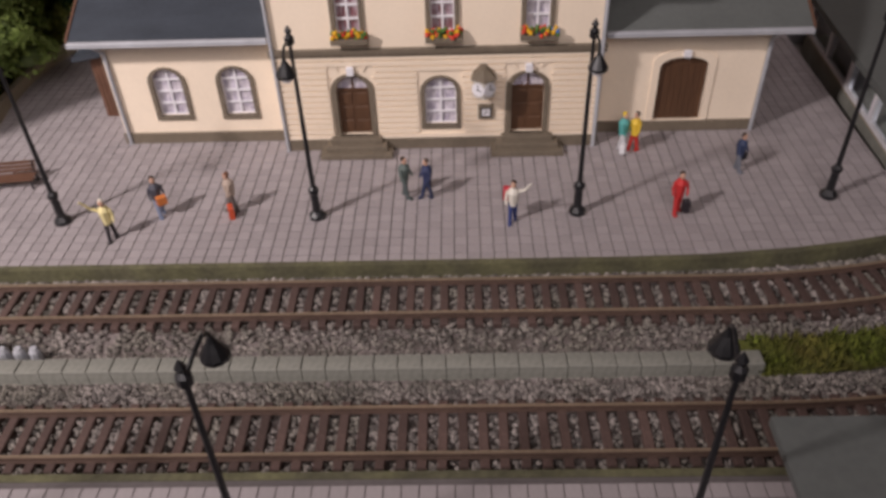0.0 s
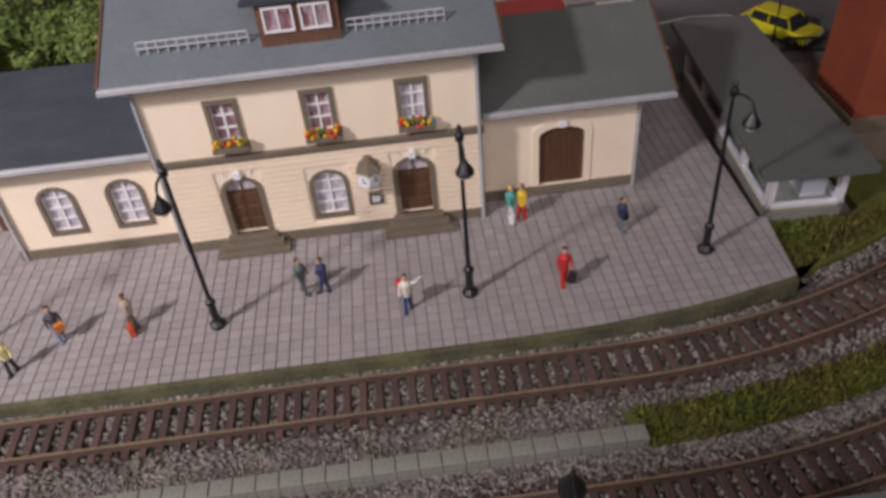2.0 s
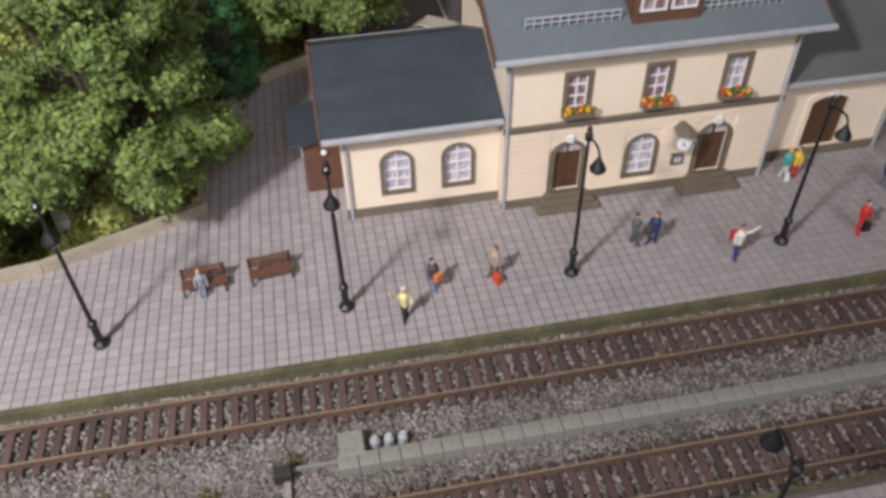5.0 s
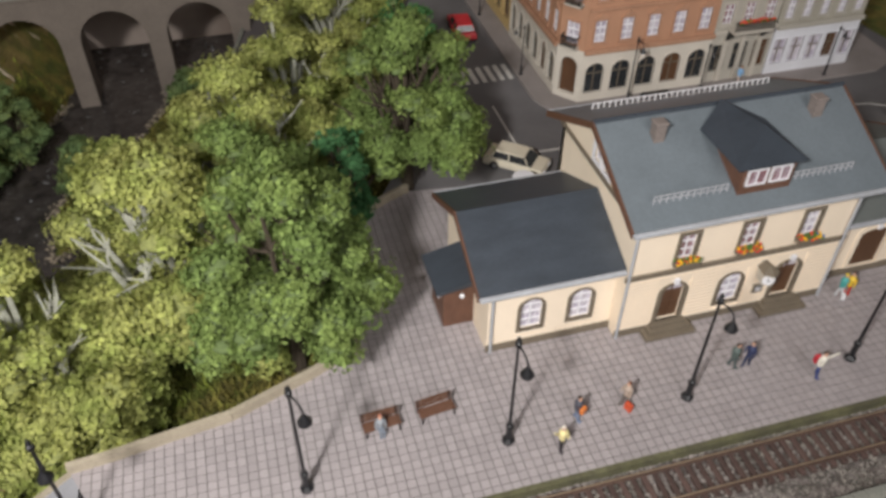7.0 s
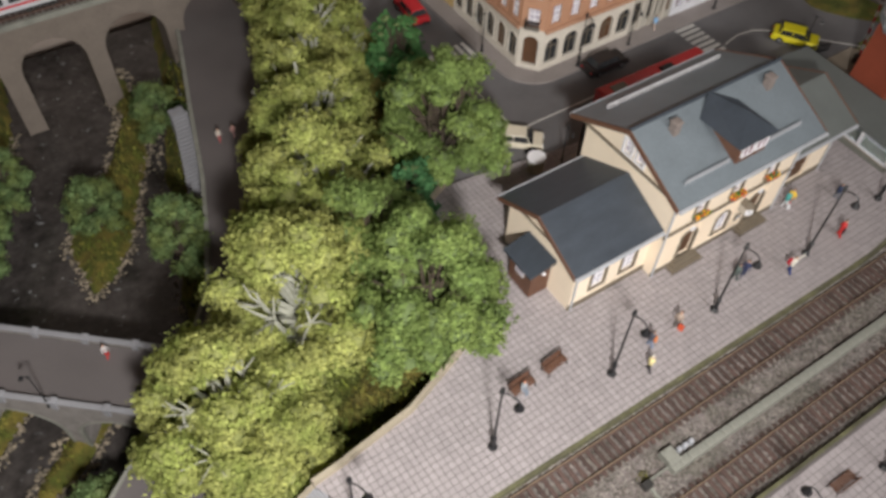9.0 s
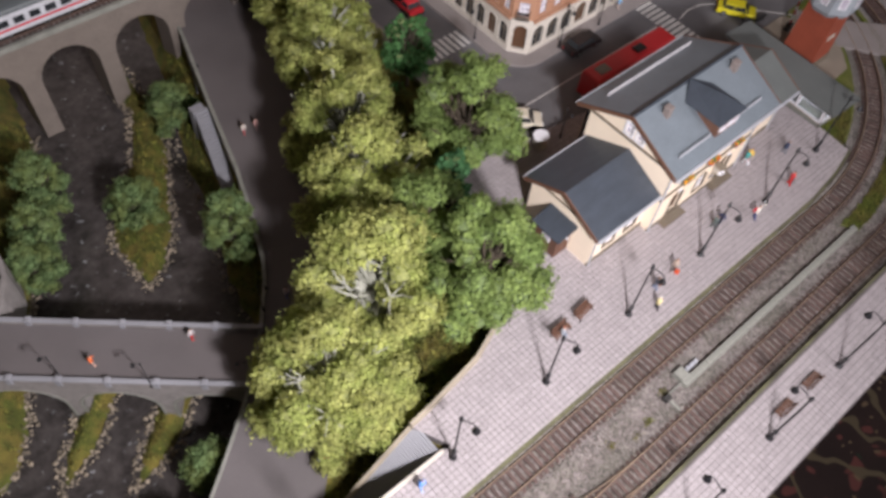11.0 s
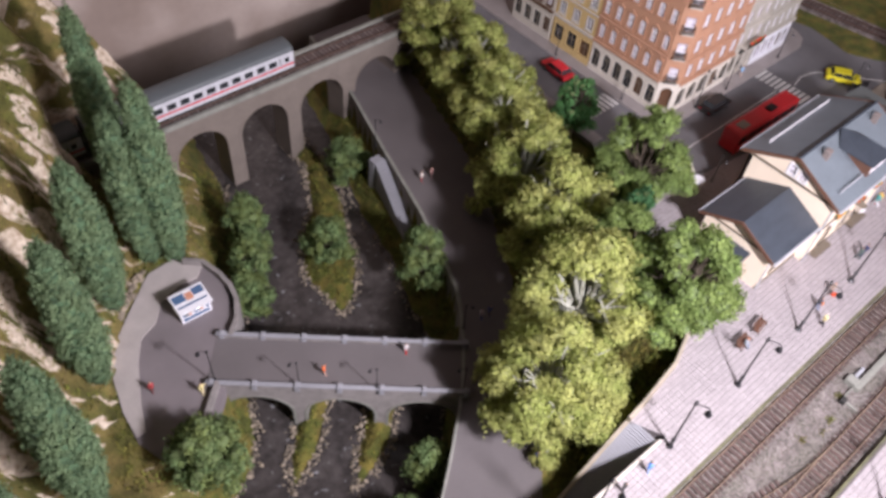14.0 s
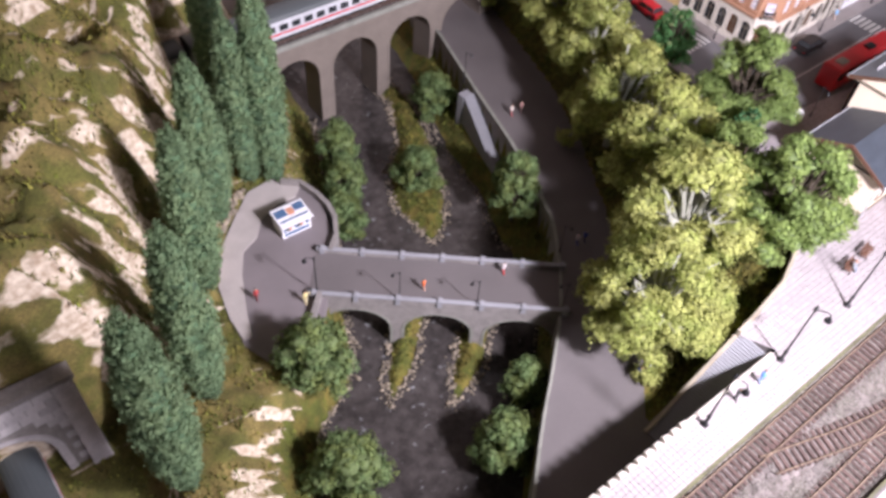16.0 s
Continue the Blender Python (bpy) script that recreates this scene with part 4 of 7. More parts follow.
zc = thing("zebra_crossing", "white painted zebra crossing on the street", "zebra crossing", kind="structure")
bar = M().box(0, 0, 0, 0.42, 2.6, 0.02).mesh("stripe", LINE)
for i in range(11):
    o = part("stripe", bar, None, zc)
    o.matrix_basis = put(24.9, 15.0 + i * 0.76, ROAD_Z - 0.002, 0) @ pose(0, 0.0042, 0, 0, 0, -90)
zc = thing("zebra_crossing", "white painted zebra crossing in the side street", "zebra crossing", kind="structure")
for i in range(8):
    o = part("stripe", bar, None, zc)
    o.matrix_basis = put(-0.6 + i * 0.8, 30.4, ROAD_Z - 0.002)
LANE = [(27.9, 18.6), (30.2, 19.1), (32.3, 18.8), (33.5, 18.1), (37.7, 13.4), (40.5, 10.4), (44.0, 6.8), (48.0, 2.8)]
rl = thing("road_line", "thin white painted lane line", "road marking", kind="structure")
part("line", M().box(-1, 19.3, ROAD_Z - 0.01, 24.6, 19.45, ROAD_Z + 0.02), LINE, rl)
for (xa, ya), (xb, yb) in zip(LANE, LANE[1:]):
    d = Vector((ya - yb, xb - xa)).normalized() * 0.08
    part("line", M().prism([(xa - d.x, ya - d.y), (xb - d.x, yb - d.y), (xb + d.x, yb + d.y), (xa + d.x, ya + d.y)], ROAD_Z - 0.01, ROAD_Z + 0.02), LINE, rl)
part("line", M().box(1.3, 19.6, ROAD_Z - 0.01, 1.45, 26.5, ROAD_Z + 0.02), LINE, rl)

m = M().prism([(43.4, 14.6), (41.8, 17.0), (41.2, 18.5), (41.9, 21.4), (42.5, 25.0), (41.7, 27.9), (39.9, 40), (66, 40), (66, 8), (50, 8)], -1.0, ROAD_Z + 0.06)
single("meadow", m, GRASS, "mossy green meadow past the end of the street", "grass", kind="structure")
FORECOURT = mat("tan_forecourt", (0.25, 0.21, 0.165), 0.85, grain=(600, 0.12), stain=(40, 0.15), bump=(900, 0.3))
m = M().prism([(30.9, 2.2), (34.5, 0.8), (37.5, 1.0), (39.6, 3.0), (41.2, 5.0), (42.0, 6.6), (39.0, 11.4), (30.9, 11.4)], -1.0, ROAD_Z + 0.01)
single("forecourt", m, FORECOURT, "sandy paved ground round the signal tower", "pavement", kind="structure")
m = M().prism([(38.4, 8.6), (41.5, 11.2), (44.4, 6.5), (50.5, 0.5), (45.2, -3.2), (39.9, 4.1), (41.4, 5.2)], -1.0, ROAD_Z + 0.04)
single("level_crossing", m, PAVEMENT, "pale concrete level crossing slab over the curved tracks", "level crossing", kind="structure")
ft = thing("far_track", "brown weathered railway track crossing the meadow", "railway track", kind="structure")
FT0, FT1 = Vector((47.0, 32.0, ROAD_Z)), Vector((50.6, 12.0, ROAD_Z))
fd = (FT1 - FT0).normalized()
fs = Vector((-fd.y, fd.x, 0))


def along(a, b, u0, u1, z0, z1):
    """A bar laid along the far track, from a to b, between the offsets u0 and u1."""
    ends = [FT0 + fd * a + fs * u0, FT0 + fd * b + fs * u0, FT0 + fd * b + fs * u1, FT0 + fd * a + fs * u1]
    return M().prism([(p.x, p.y) for p in ends], ROAD_Z + z0, ROAD_Z + z1)


FT_LEN = (FT1 - FT0).length
part("bed", along(0, FT_LEN, -2.0, 2.0, 0.0, 0.22), BALLAST_BED, ft, "brown ballast bed")
for u in (-0.83, 0.83):
    part("rail", along(0, FT_LEN, u - 0.07, u + 0.07, 0.3, 0.52), RUST, ft, "rusty rail")
for k in range(32):
    part("sleeper", along(0.2 + k * 0.62, 0.5 + k * 0.62, -1.35, 1.35, 0.18, 0.32), SLEEPER, ft)
# grass beside the bend and between the tracks
m = M()
arc = [bent(s, -9.35, R1, 2.2) for s in np.arange(26, 66, 2.0)]
m.prism([(26.1, -2.7), (25.7, -6.5)] + arc + [(40, 11), (31, 11), (30.6, -2.4)], -1.04, -0.55)
single("lawn", m, LAWN, "mossy green grass beside the curved track", "grass", kind="structure")
m = M()
inner = [bent(s, -9.35, R1, -2.2) for s in np.arange(17, 60, 1.5)]
outer = [bent(s, -15.33, R2, 2.3) for s in np.arange(17.6, 66, 1.8)]
for i in range(min(len(inner), len(outer)) - 1):
    m.prism([inner[i], outer[i], outer[i + 1], inner[i + 1]], -1.2, -0.7)
single("verge", m, LAWN, "green grass wedge between the curving tracks", "grass", kind="structure")


# ---- station building ----
def sash(m, x0, x1, z0, z1, y, cols, rows, t=0.09):
    """White glazing bars in the plane y."""
    for i in range(cols + 1):
        x = x0 + (x1 - x0) * i / cols
        m.box(x - t / 2, y, z0, x + t / 2, y + 0.07, z1)
    for j in range(rows + 1):
        z = z0 + (z1 - z0) * j / rows
        m.box(x0, y - 0.004, z - t / 2, x1, y + 0.066, z + t / 2)
    return m


def station_window(parent, loop, y, cols, rows, pane, surround, m4=None, reveal=0.22):
    """Surround, white sash and curtained pane of one opening; m4 turns it on to another wall."""
    x0, x1 = min(p[0] for p in loop), max(p[0] for p in loop)
    z0, z1 = min(p[1] for p in loop), max(p[1] for p in loop)
    turn = m4 or Matrix()
    w = part("window", M().plate(grow(loop, 0.2), [loop], y - 0.09, y + 0.06).moved(turn), surround, parent, "stone window surround")
    part("sash", sash(M(), x0, x1, z0, z1, y + reveal - 0.1, cols, rows).moved(turn), WHITE, w, "white glazing bars")
    part("pane", M().plate(grow(loop, 0.02), [], y + reveal, y + reveal + 0.04).moved(turn), pane, w, "pane with pale curtain")
    return w


def gutter(parent, x0, x1, y, z, down, side=1):
    part("gutter", M().box(x0, y - 0.16, z - 0.12, x1, y + 0.1, z + 0.1, 0.05), ZINC, parent, "grey zinc gutter")
    for x, yw in down:
        part("downpipe", M().tube([(x - 0.1, y, z - 0.1), (x, yw - 0.14, z - 0.7), (x, yw - 0.14, 0.0)], 0.09), ZINC, parent, "grey zinc downpipe")


def gable_roof(m, x0, x1, ya, yb, yr, za, zb, zr, t=0.22):
    """Two slopes from the eaves ya, yb up to the ridge yr."""
    m.hull([(x0, ya, za - t), (x0, yr, zr - t), (x0, yr, zr), (x0, ya, za)], [(x1, ya, za - t), (x1, yr, zr - t), (x1, yr, zr), (x1, ya, za)])
    m.hull([(x0, yr, zr - t), (x0, yb, zb - t), (x0, yb, zb), (x0, yr, zr)], [(x1, yr, zr - t), (x1, yb, zb - t), (x1, yb, zb), (x1, yr, zr)])
    return m


CHIMNEY = mat("weathered_chimney", (0.21, 0.175, 0.16), 0.8, grain=(600, 0.15), stain=(90, 0.15))


def station():
    s = thing("station_building", "cream rendered station house with slate roofs and stone trim", "station")
    # middle house, two storeys
    W, D, H, BAND = 13.8, 10.2, 8.7, 4.62
    up = [arch(x - 0.48, x + 0.48, 5.5, 7.25, 0.02, 1)[:2] + [(x + 0.48, 7.25), (x - 0.48, 7.25)] for x in (3.3, 7.15, 11.0)]
    DX, DW = (3.2, 10.72), 0.7
    doors = [arch(x - DW, x + DW, 0.72, 3.62, DW) for x in DX]
    win = arch(6.97 - 0.67, 6.97 + 0.67, 1.2, 3.47, 0.67)
    front = part("front_wall", M().plate([(0, 0), (W, 0), (W, H), (0, H)], up + doors + [win], 0, 0.4), CREAM, s, "cream rendered front wall")
    for k, loop in enumerate(up):
        station_window(front, loop, 0.0, 2, 3, CURTAIN_RED if k != 2 else CURTAIN, STONE)
    station_window(front, win, 0.0, 2, 4, CURTAIN, STONE)
    for k, loop in enumerate(doors):
        x = DX[k]
        d = part("door", M().plate(grow(loop, 0.24), [loop], -0.1, 0.06), STONE, front, "arched stone door surround")
        leaf = M().box(x - DW, 0.2, 0.72, x + DW, 0.3, 2.86)
        for i in (-1, 1):
            for z in (0.85, 1.52, 2.19):
                leaf.box(x + i * 0.34 - 0.25, 0.16, z, x + i * 0.34 + 0.25, 0.21, z + 0.52, 0.03)
        part("leaf", leaf, WOOD, d, "brown panelled double door")
        part("fanlight", M().plate(arch(x - 0.68, x + 0.68, 2.88, 3.6, 0.7), [], 0.2, 0.26), CURTAIN, d, "small arched fanlight")
        part("fanlight_bars", M().box(x - 0.04, 0.13, 2.88, x + 0.04, 0.2, 3.56).box(x - 0.68, 0.132, 2.84, x + 0.68, 0.2, 2.94), WOOD, d)
        part("keystone", M().box(x - 0.15, -0.2, 3.68, x + 0.15, 0.0, 4.06, 0.04), WHITE, d, "white keystone")
        for i in range(3):
            part("step", M().box(x - 1.6 + 0.24 * i, -0.95 + 0.27 * i, 0.24 * i, x + 1.6 - 0.24 * i, -0.02, 0.24 * (i + 1), 0.02), STONE, d, "stone step")
    # rusticated courses between the openings
    m = M()
    for i in range(15):
        z0 = 0.56 + i * 0.27
        cuts = [(0, W)]
        gaps = [(x - DW - 0.3, x + DW + 0.3) for x in DX if z0 < 3.85] + ([(6.0, 7.94)] if 0.75 < z0 < 3.7 else [])
        for a, b in gaps:
            cuts = [c for u, v in cuts for c in ((u, min(v, a)), (max(u, b), v)) if c[1] - c[0] > 0.05]
        for a, b in cuts:
            part("course", M().box(a + 0.01, -0.085, z0, b - 0.01, 0.02, z0 + 0.19), CREAM, s, "cream rusticated course")
    for x in (DX[0], 6.97, DX[1]):  # fans of wedge stones over the arches
        for a in (-58, -29, 0, 29, 58):
            r = radians(a)
            p = Vector((x + 1.05 * math.sin(r), 0, 2.9 + 1.05 * math.cos(r)))
            q = Vector((x + 1.55 * math.sin(r), 0, 2.9 + 1.55 * math.cos(r)))
            part("voussoir", M().cyl((p.x, -0.04, p.z), (q.x, -0.04, q.z), 0.035, 0.05, 4), CREAM, s)
    part("string_course", M().box(-0.1, -0.16, BAND, W + 0.1, 0.0, BAND + 0.24, 0.03).box(-0.1, -0.1, BAND - 0.14, W + 0.1, 0.0, BAND), STONE, s, "stone string course")
    part("plinth", M().box(-0.06, -0.1, 0, W + 0.06, 0.0, 0.52, 0.02), STONE, s, "stone plinth")
    part("cornice", M().box(-0.05, -0.2, H - 0.45, W + 0.05, 0.0, H - 0.15), STONE, s, "stone cornice under the eaves")
    gable = [(0.4, 0), (D, 0), (D, H), (D / 2, 11.3), (0.4, H + 0.15)]
    holes = [[(a, 8.9), (a + 0.75, 8.9), (a + 0.75, 10.1), (a, 10.1)] for a in (3.7, 5.0)]
    for x, d in ((0.0, 0.35), (W - 0.35, W)):
        turn = Matrix(((0, 1, 0, 0), (1, 0, 0, 0), (0, 0, 1, 0), (0, 0, 0, 1)))
        g = part("gable_wall", M().plate(gable, holes if x == 0 else [], x, d).moved(turn), CREAM, s, "cream gable wall")
        if x == 0:
            part("gable_band", M().box(-0.14, -0.1, H - 0.35, 0.0, D + 0.15, H - 0.1, 0.03), STONE, g, "stone band across the gable")
            for h in holes:
                station_window(g, h, 0.0, 2, 2, CURTAIN, WHITE, turn)
    part("back_wall", M().box(0, D - 0.4, 0, W, D, H), CREAM, s)
    part("floor_slab", M().box(0.4, 0.4, 4.2, W - 0.4, D - 0.4, 4.5), STONE, s)
    roof = part("roof", gable_roof(M(), -0.8, W + 0.9, -0.85, 10.95, 5.05, 8.9, 8.9, 11.7), SLATE_PALE, s, "pale blue-grey slate roof")
    part("ridge", M().cyl((-0.8, 5.1, 11.78), (W + 0.9, 5.1, 11.78), 0.14), SLATE, roof, "dark ridge")
    for x in (-0.86, W + 0.84):
        part("bargeboard", gable_roof(M(), x, x + 0.1, -0.85, 10.95, 5.05, 8.95, 8.95, 11.8, 0.42), WOOD_RED, roof, "brown bargeboard")
    gutter(s, -0.8, W + 0.9, -0.95, 8.8, ((0.05, 0.0), (W - 0.1, 0.0)))
    gutter(s, -0.8, W + 0.9, 11.02, 8.8, ())
    for x0, x1 in ((0.75, 5.0), (8.8, 12.6)):  # snow guards
        m = M()
        for z in (9.75, 10.0):
            m.cyl((x0, 0.35, z), (x1, 0.35, z), 0.045, n=5)
        for i in range(12):
            x = x0 + (x1 - x0) * i / 11
            m.cyl((x, 0.35, 9.5), (x, 0.35, 10.0), 0.04, n=4)
        part("snow_guard", m, ZINC, roof, "grey ladder-like snow guard")
    m = M()
    for i in range(33):
        x = 1.3 + i * 0.37
        m.cyl((x, 9.3, 9.62), (x, 9.3, 10.05), 0.04, n=4)
    m.cyl((1.3, 9.3, 10.05), (13.14, 9.3, 10.05), 0.035, n=5).cyl((1.3, 9.3, 9.66), (13.14, 9.3, 9.66), 0.035, n=5)
    part("snow_guard", m, WHITE, roof, "pale ladder-like snow guard")
    for x in (2.4, 12.1):
        part("chimney", M().box(x - 0.3, 3.5, 10.4, x + 0.3, 4.1, 12.0).box(x - 0.36, 3.44, 12.0, x + 0.36, 4.16, 12.15, 0.04), CHIMNEY, roof, "brown brick chimney")
    # dormer
    d = part("dormer", M().prism([(5.5, 0.1), (8.6, 0.1), (8.6, 4.2), (5.5, 4.2)], 9.2, 11.1), WOOD_RED, s, "brown timber dormer")
    dr = M()
    fl, fr, vr, vl = (5.0, -0.15, 11.2), (8.95, -0.15, 11.2), (8.95, 3.8, 11.2), (5.0, 3.8, 11.2)
    rf, rb = (7.6, 2.0, 12.1), (6.7, 5.0, 12.1)
    low = [(x, y, z - 0.1) for x, y, z in (fl, fr, vr, vl)]
    dr.add([fl, fr, vr, vl, rf, rb] + low, [(0, 1, 4), (1, 2, 5, 4), (0, 4, 5, 3), (2, 3, 5), (1, 0, 6, 7), (2, 1, 7, 8), (3, 2, 8, 9), (0, 3, 9, 6), (6, 9, 8, 7)])
    part("dormer_roof", dr, SLATE, d, "dark slate dormer roof")
    for x in (6.32, 7.72):
        lp = [(x - 0.5, 10.02), (x + 0.5, 10.02), (x + 0.5, 10.86), (x - 0.5, 10.86)]
        part("dormer_window", M().plate(grow(lp, 0.08), [lp], -0.04, 0.1), WHITE, d, "white dormer window")
        part("pane", M().plate(lp, [], 0.04, 0.09), CURTAIN_RED, d)
        part("sash", M().box(x - 0.04, -0.02, 10.02, x + 0.04, 0.04, 10.86), WHITE, d)
    # flower boxes
    for k, x in enumerate((3.35, 7.2, 11.05)):
        fb = part("flower_box", M().box(x - 0.75, -0.5, 5.2, x + 0.75, -0.06, 5.42, 0.02), STONE, s, "window box full of bright flowers")
        for i in range(46):
            c = FL_LEAF if i % 3 == 0 else (FL_YELLOW, FL_RED, FL_BLUE)[random.choice(((0, 0, 1), (0, 1, 1), (1, 0, 2))[k])]
            part("leaf" if i % 3 == 0 else "flower", M().ball((x + random.uniform(-0.72, 0.72), random.uniform(-0.55, -0.1), 5.42 + random.uniform(0, 0.3)), 0.1, 0.1, 0.1, 5, 3), c, fb)
    # clock and letter sign
    c = part("clock", M().prism([(8.35, -0.85), (8.8, -1.15), (9.25, -0.85), (9.1, -0.1), (8.5, -0.1)], 2.95, 3.75), STUCCO, s, "pale three-sided station clock")
    part("clock_roof", M().hull([(8.25, -0.9, 3.75), (8.8, -1.25, 3.75), (9.35, -0.9, 3.75), (9.2, 0, 3.75), (8.4, 0, 3.75)], [(8.7, -0.6, 4.05), (8.8, -0.7, 4.05), (8.9, -0.6, 4.05), (8.9, 0, 4.05), (8.7, 0, 4.05)]), STONE, c)
    for sx in (-1, 1):
        a, b = Vector((8.8 + sx * 0.225, -1.0, 3.35)), Vector((sx * 0.3, -0.45, 0)).normalized()
        part("dial", M().cyl(a - b * 0.02, a + b * 0.05, 0.3, n=14), WHITE, c, "white clock face")
        part("pointer", M().cyl(a + b * 0.065, a + b * 0.065 + Vector((0, 0, 0.24)), 0.025, n=4).cyl(a + b * 0.065, a + b * 0.065 + Vector((-b.y, b.x, 0)) * 0.16, 0.025, n=4), BLACK, c, "black clock pointers")
    sg = part("sign", M().box(8.6, -0.18, 1.5, 9.25, 0.0, 2.15, 0.03), STONE, s, "small framed letter sign")
    part("sign_plate", M().box(8.7, -0.2, 1.6, 9.15, -0.15, 2.05), BLACK, sg)
    part("sign_field", M().box(8.76, -0.21, 1.66, 9.09, -0.19, 1.99), WHITE, sg)
    cv = bpy.data.curves.new("letter", "FONT")
    cv.body, cv.size, cv.extrude, cv.align_x = "F", 0.36 * U, 0.004 * U, "CENTER"
    fo = new("letter", cv)
    fo.data.materials.append(BLACK)
    fo.parent = sg
    fo.matrix_basis = pose(8.925 * U, -0.216 * U, 1.7 * U, 90)
    # left wing
    lw = part("left_wing", M().box(-7.3, 1.2, 0.1, -0.02, 8.6, 4.9), CREAM, s, "cream single-storey wing")
    wl = [arch(x - 0.64, x + 0.64, 1.38, 3.68, 0.64) for x in (-5.05, -2.05)]
    part("wing_front", M().plate([(-7.6, 0), (-0.01, 0), (-0.01, 5.2), (-7.6, 5.2)], wl, 0.9, 1.22), CREAM, lw)
    for w in wl:
        station_window(lw, w, 0.9, 2, 4, CURTAIN, STONE)
    part("wing_plinth", M().box(-7.66, 0.8, 0, -0.01, 0.9, 0.52, 0.02), STONE, lw, "stone plinth")
    turn = Matrix(((0, 1, 0, 0), (1, 0, 0, 0), (0, 0, 1, 0), (0, 0, 0, 1)))
    part("wing_gable", M().plate([(1.23, 0), (8.9, 0), (8.9, 5.1), (4.7, 7.1), (1.23, 5.25)], [], -7.6, -7.25).moved(turn), CREAM, lw)
    part("gable_band", M().box(-7.72, 0.95, 5.0, -7.6, 8.9, 5.2, 0.03), STONE, lw, "stone band across the wing gable")
    wr = part("wing_roof", gable_roof(M(), -8.45, -0.02, 0.15, 9.35, 4.75, 5.35, 5.35, 7.5), SLATE, lw, "dark slate wing roof")
    part("bargeboard", gable_roof(M(), -8.55, -8.45, 0.15, 9.35, 4.75, 5.41, 5.41, 7.57, 0.4), WOOD_RED, wr, "brown bargeboard")
    gutter(lw, -8.45, -0.1, 0.06, 5.25, ((-7.4, 0.9),))
    gutter(lw, -8.45, -0.1, 9.43, 5.25, ())
    # wooden porch on the wing's end
    p = part("porch", M().box(-9.4, 3.4, 0, -7.6, 6.0, 3.3), WOOD_RED, s, "brown wooden porch")
    for i in range(9):
        part("board", M().box(-9.44, 3.42 + i * 0.29, 0.02, -9.4, 3.64 + i * 0.29, 3.28), WOOD_RED, p)
        part("board", M().box(-9.38 + i * 0.2, 3.36, 0.02, -9.24 + i * 0.2, 3.4, 3.28), WOOD_RED, p)
    part("porch_window", M().box(-9.5, 4.2, 1.6, -9.43, 5.2, 2.7), WHITE, p, "white porch window")
    part("pane", M().box(-9.52, 4.3, 1.7, -9.49, 5.1, 2.6), CURTAIN, p)
    part("porch_lamp", M().ball((-8.4, 3.2, 2.5), 0.16, 0.16, 0.16), WHITE, p, "small white globe lamp")
    part("porch_roof", M().hull([(-10.0, 2.9, 3.1), (-7.62, 2.9, 3.5), (-7.62, 6.3, 3.5), (-10.0, 6.3, 3.1)], [(-10.0, 2.9, 3.3), (-7.62, 2.9, 3.9), (-7.62, 6.3, 3.9), (-10.0, 6.3, 3.3)]), SLATE, p, "dark porch roof")
    # right wing
    rw = part("right_wing", M().box(W + 0.02, 1.4, 0.1, 20.8, 8.8, 4.8), CREAM, s, "cream goods wing")
    gate = arch(16.5, 18.62, 0.5, 3.62, 0.45)
    part("wing_front", M().plate([(W + 0.01, 0), (21.1, 0), (21.1, 5.0), (W + 0.01, 5.0)], [gate], 1.1, 1.42), CREAM, rw)
    g = part("gate", M().plate(grow(gate, -0.02), [], 1.25, 1.38), WOOD, rw, "brown arched goods gate")
    for i in range(8):
        part("board", M().box(16.56 + i * 0.255, 1.23, 0.55, 16.79 + i * 0.255, 1.25, 3.15), WOOD, g)
    part("surround", M().plate(arch(16.2, 18.92, 0.53, 3.95, 0.5), [gate], 1.03, 1.1), CREAM, g, "raised cream plaster surround")
    part("keystone", M().box(17.4, 0.88, 3.66, 17.72, 1.04, 3.98, 0.04), WHITE, g, "white keystone")
    part("wing_plinth", M().box(W + 0.1, 1.0, 0, 21.16, 1.1, 0.52, 0.02), STONE, rw, "stone plinth")
    part("wing_gable", M().plate([(1.43, 0), (8.9, 0), (8.9, 5.0), (4.9, 7.1), (1.43, 5.15)], [], 20.75, 21.1).moved(turn), CREAM, rw)
    rr = part("wing_roof", gable_roof(M(), W + 0.02, 22.3, 0.35, 9.5, 4.9, 5.2, 5.2, 7.4), SHELTER_ROOF, rw, "dark grey wing roof")
    part("bargeboard", gable_roof(M(), 22.3, 22.4, 0.35, 9.5, 4.9, 5.26, 5.26, 7.48, 0.4), WOOD_RED, rr, "brown bargeboard")
    gutter(rw, W + 0.1, 22.3, 0.26, 5.1, ((21.0, 1.1),))
    return s


FL_YELLOW = mat("yellow_flowers", (0.75, 0.42, 0.02), 0.8)
FL_RED = mat("red_flowers", (0.62, 0.06, 0.03), 0.8)
FL_BLUE = mat("blue_flowers", (0.05, 0.16, 0.40), 0.8)
FL_LEAF = mat("flower_leaves", (0.08, 0.16, 0.03), 0.8)
station()


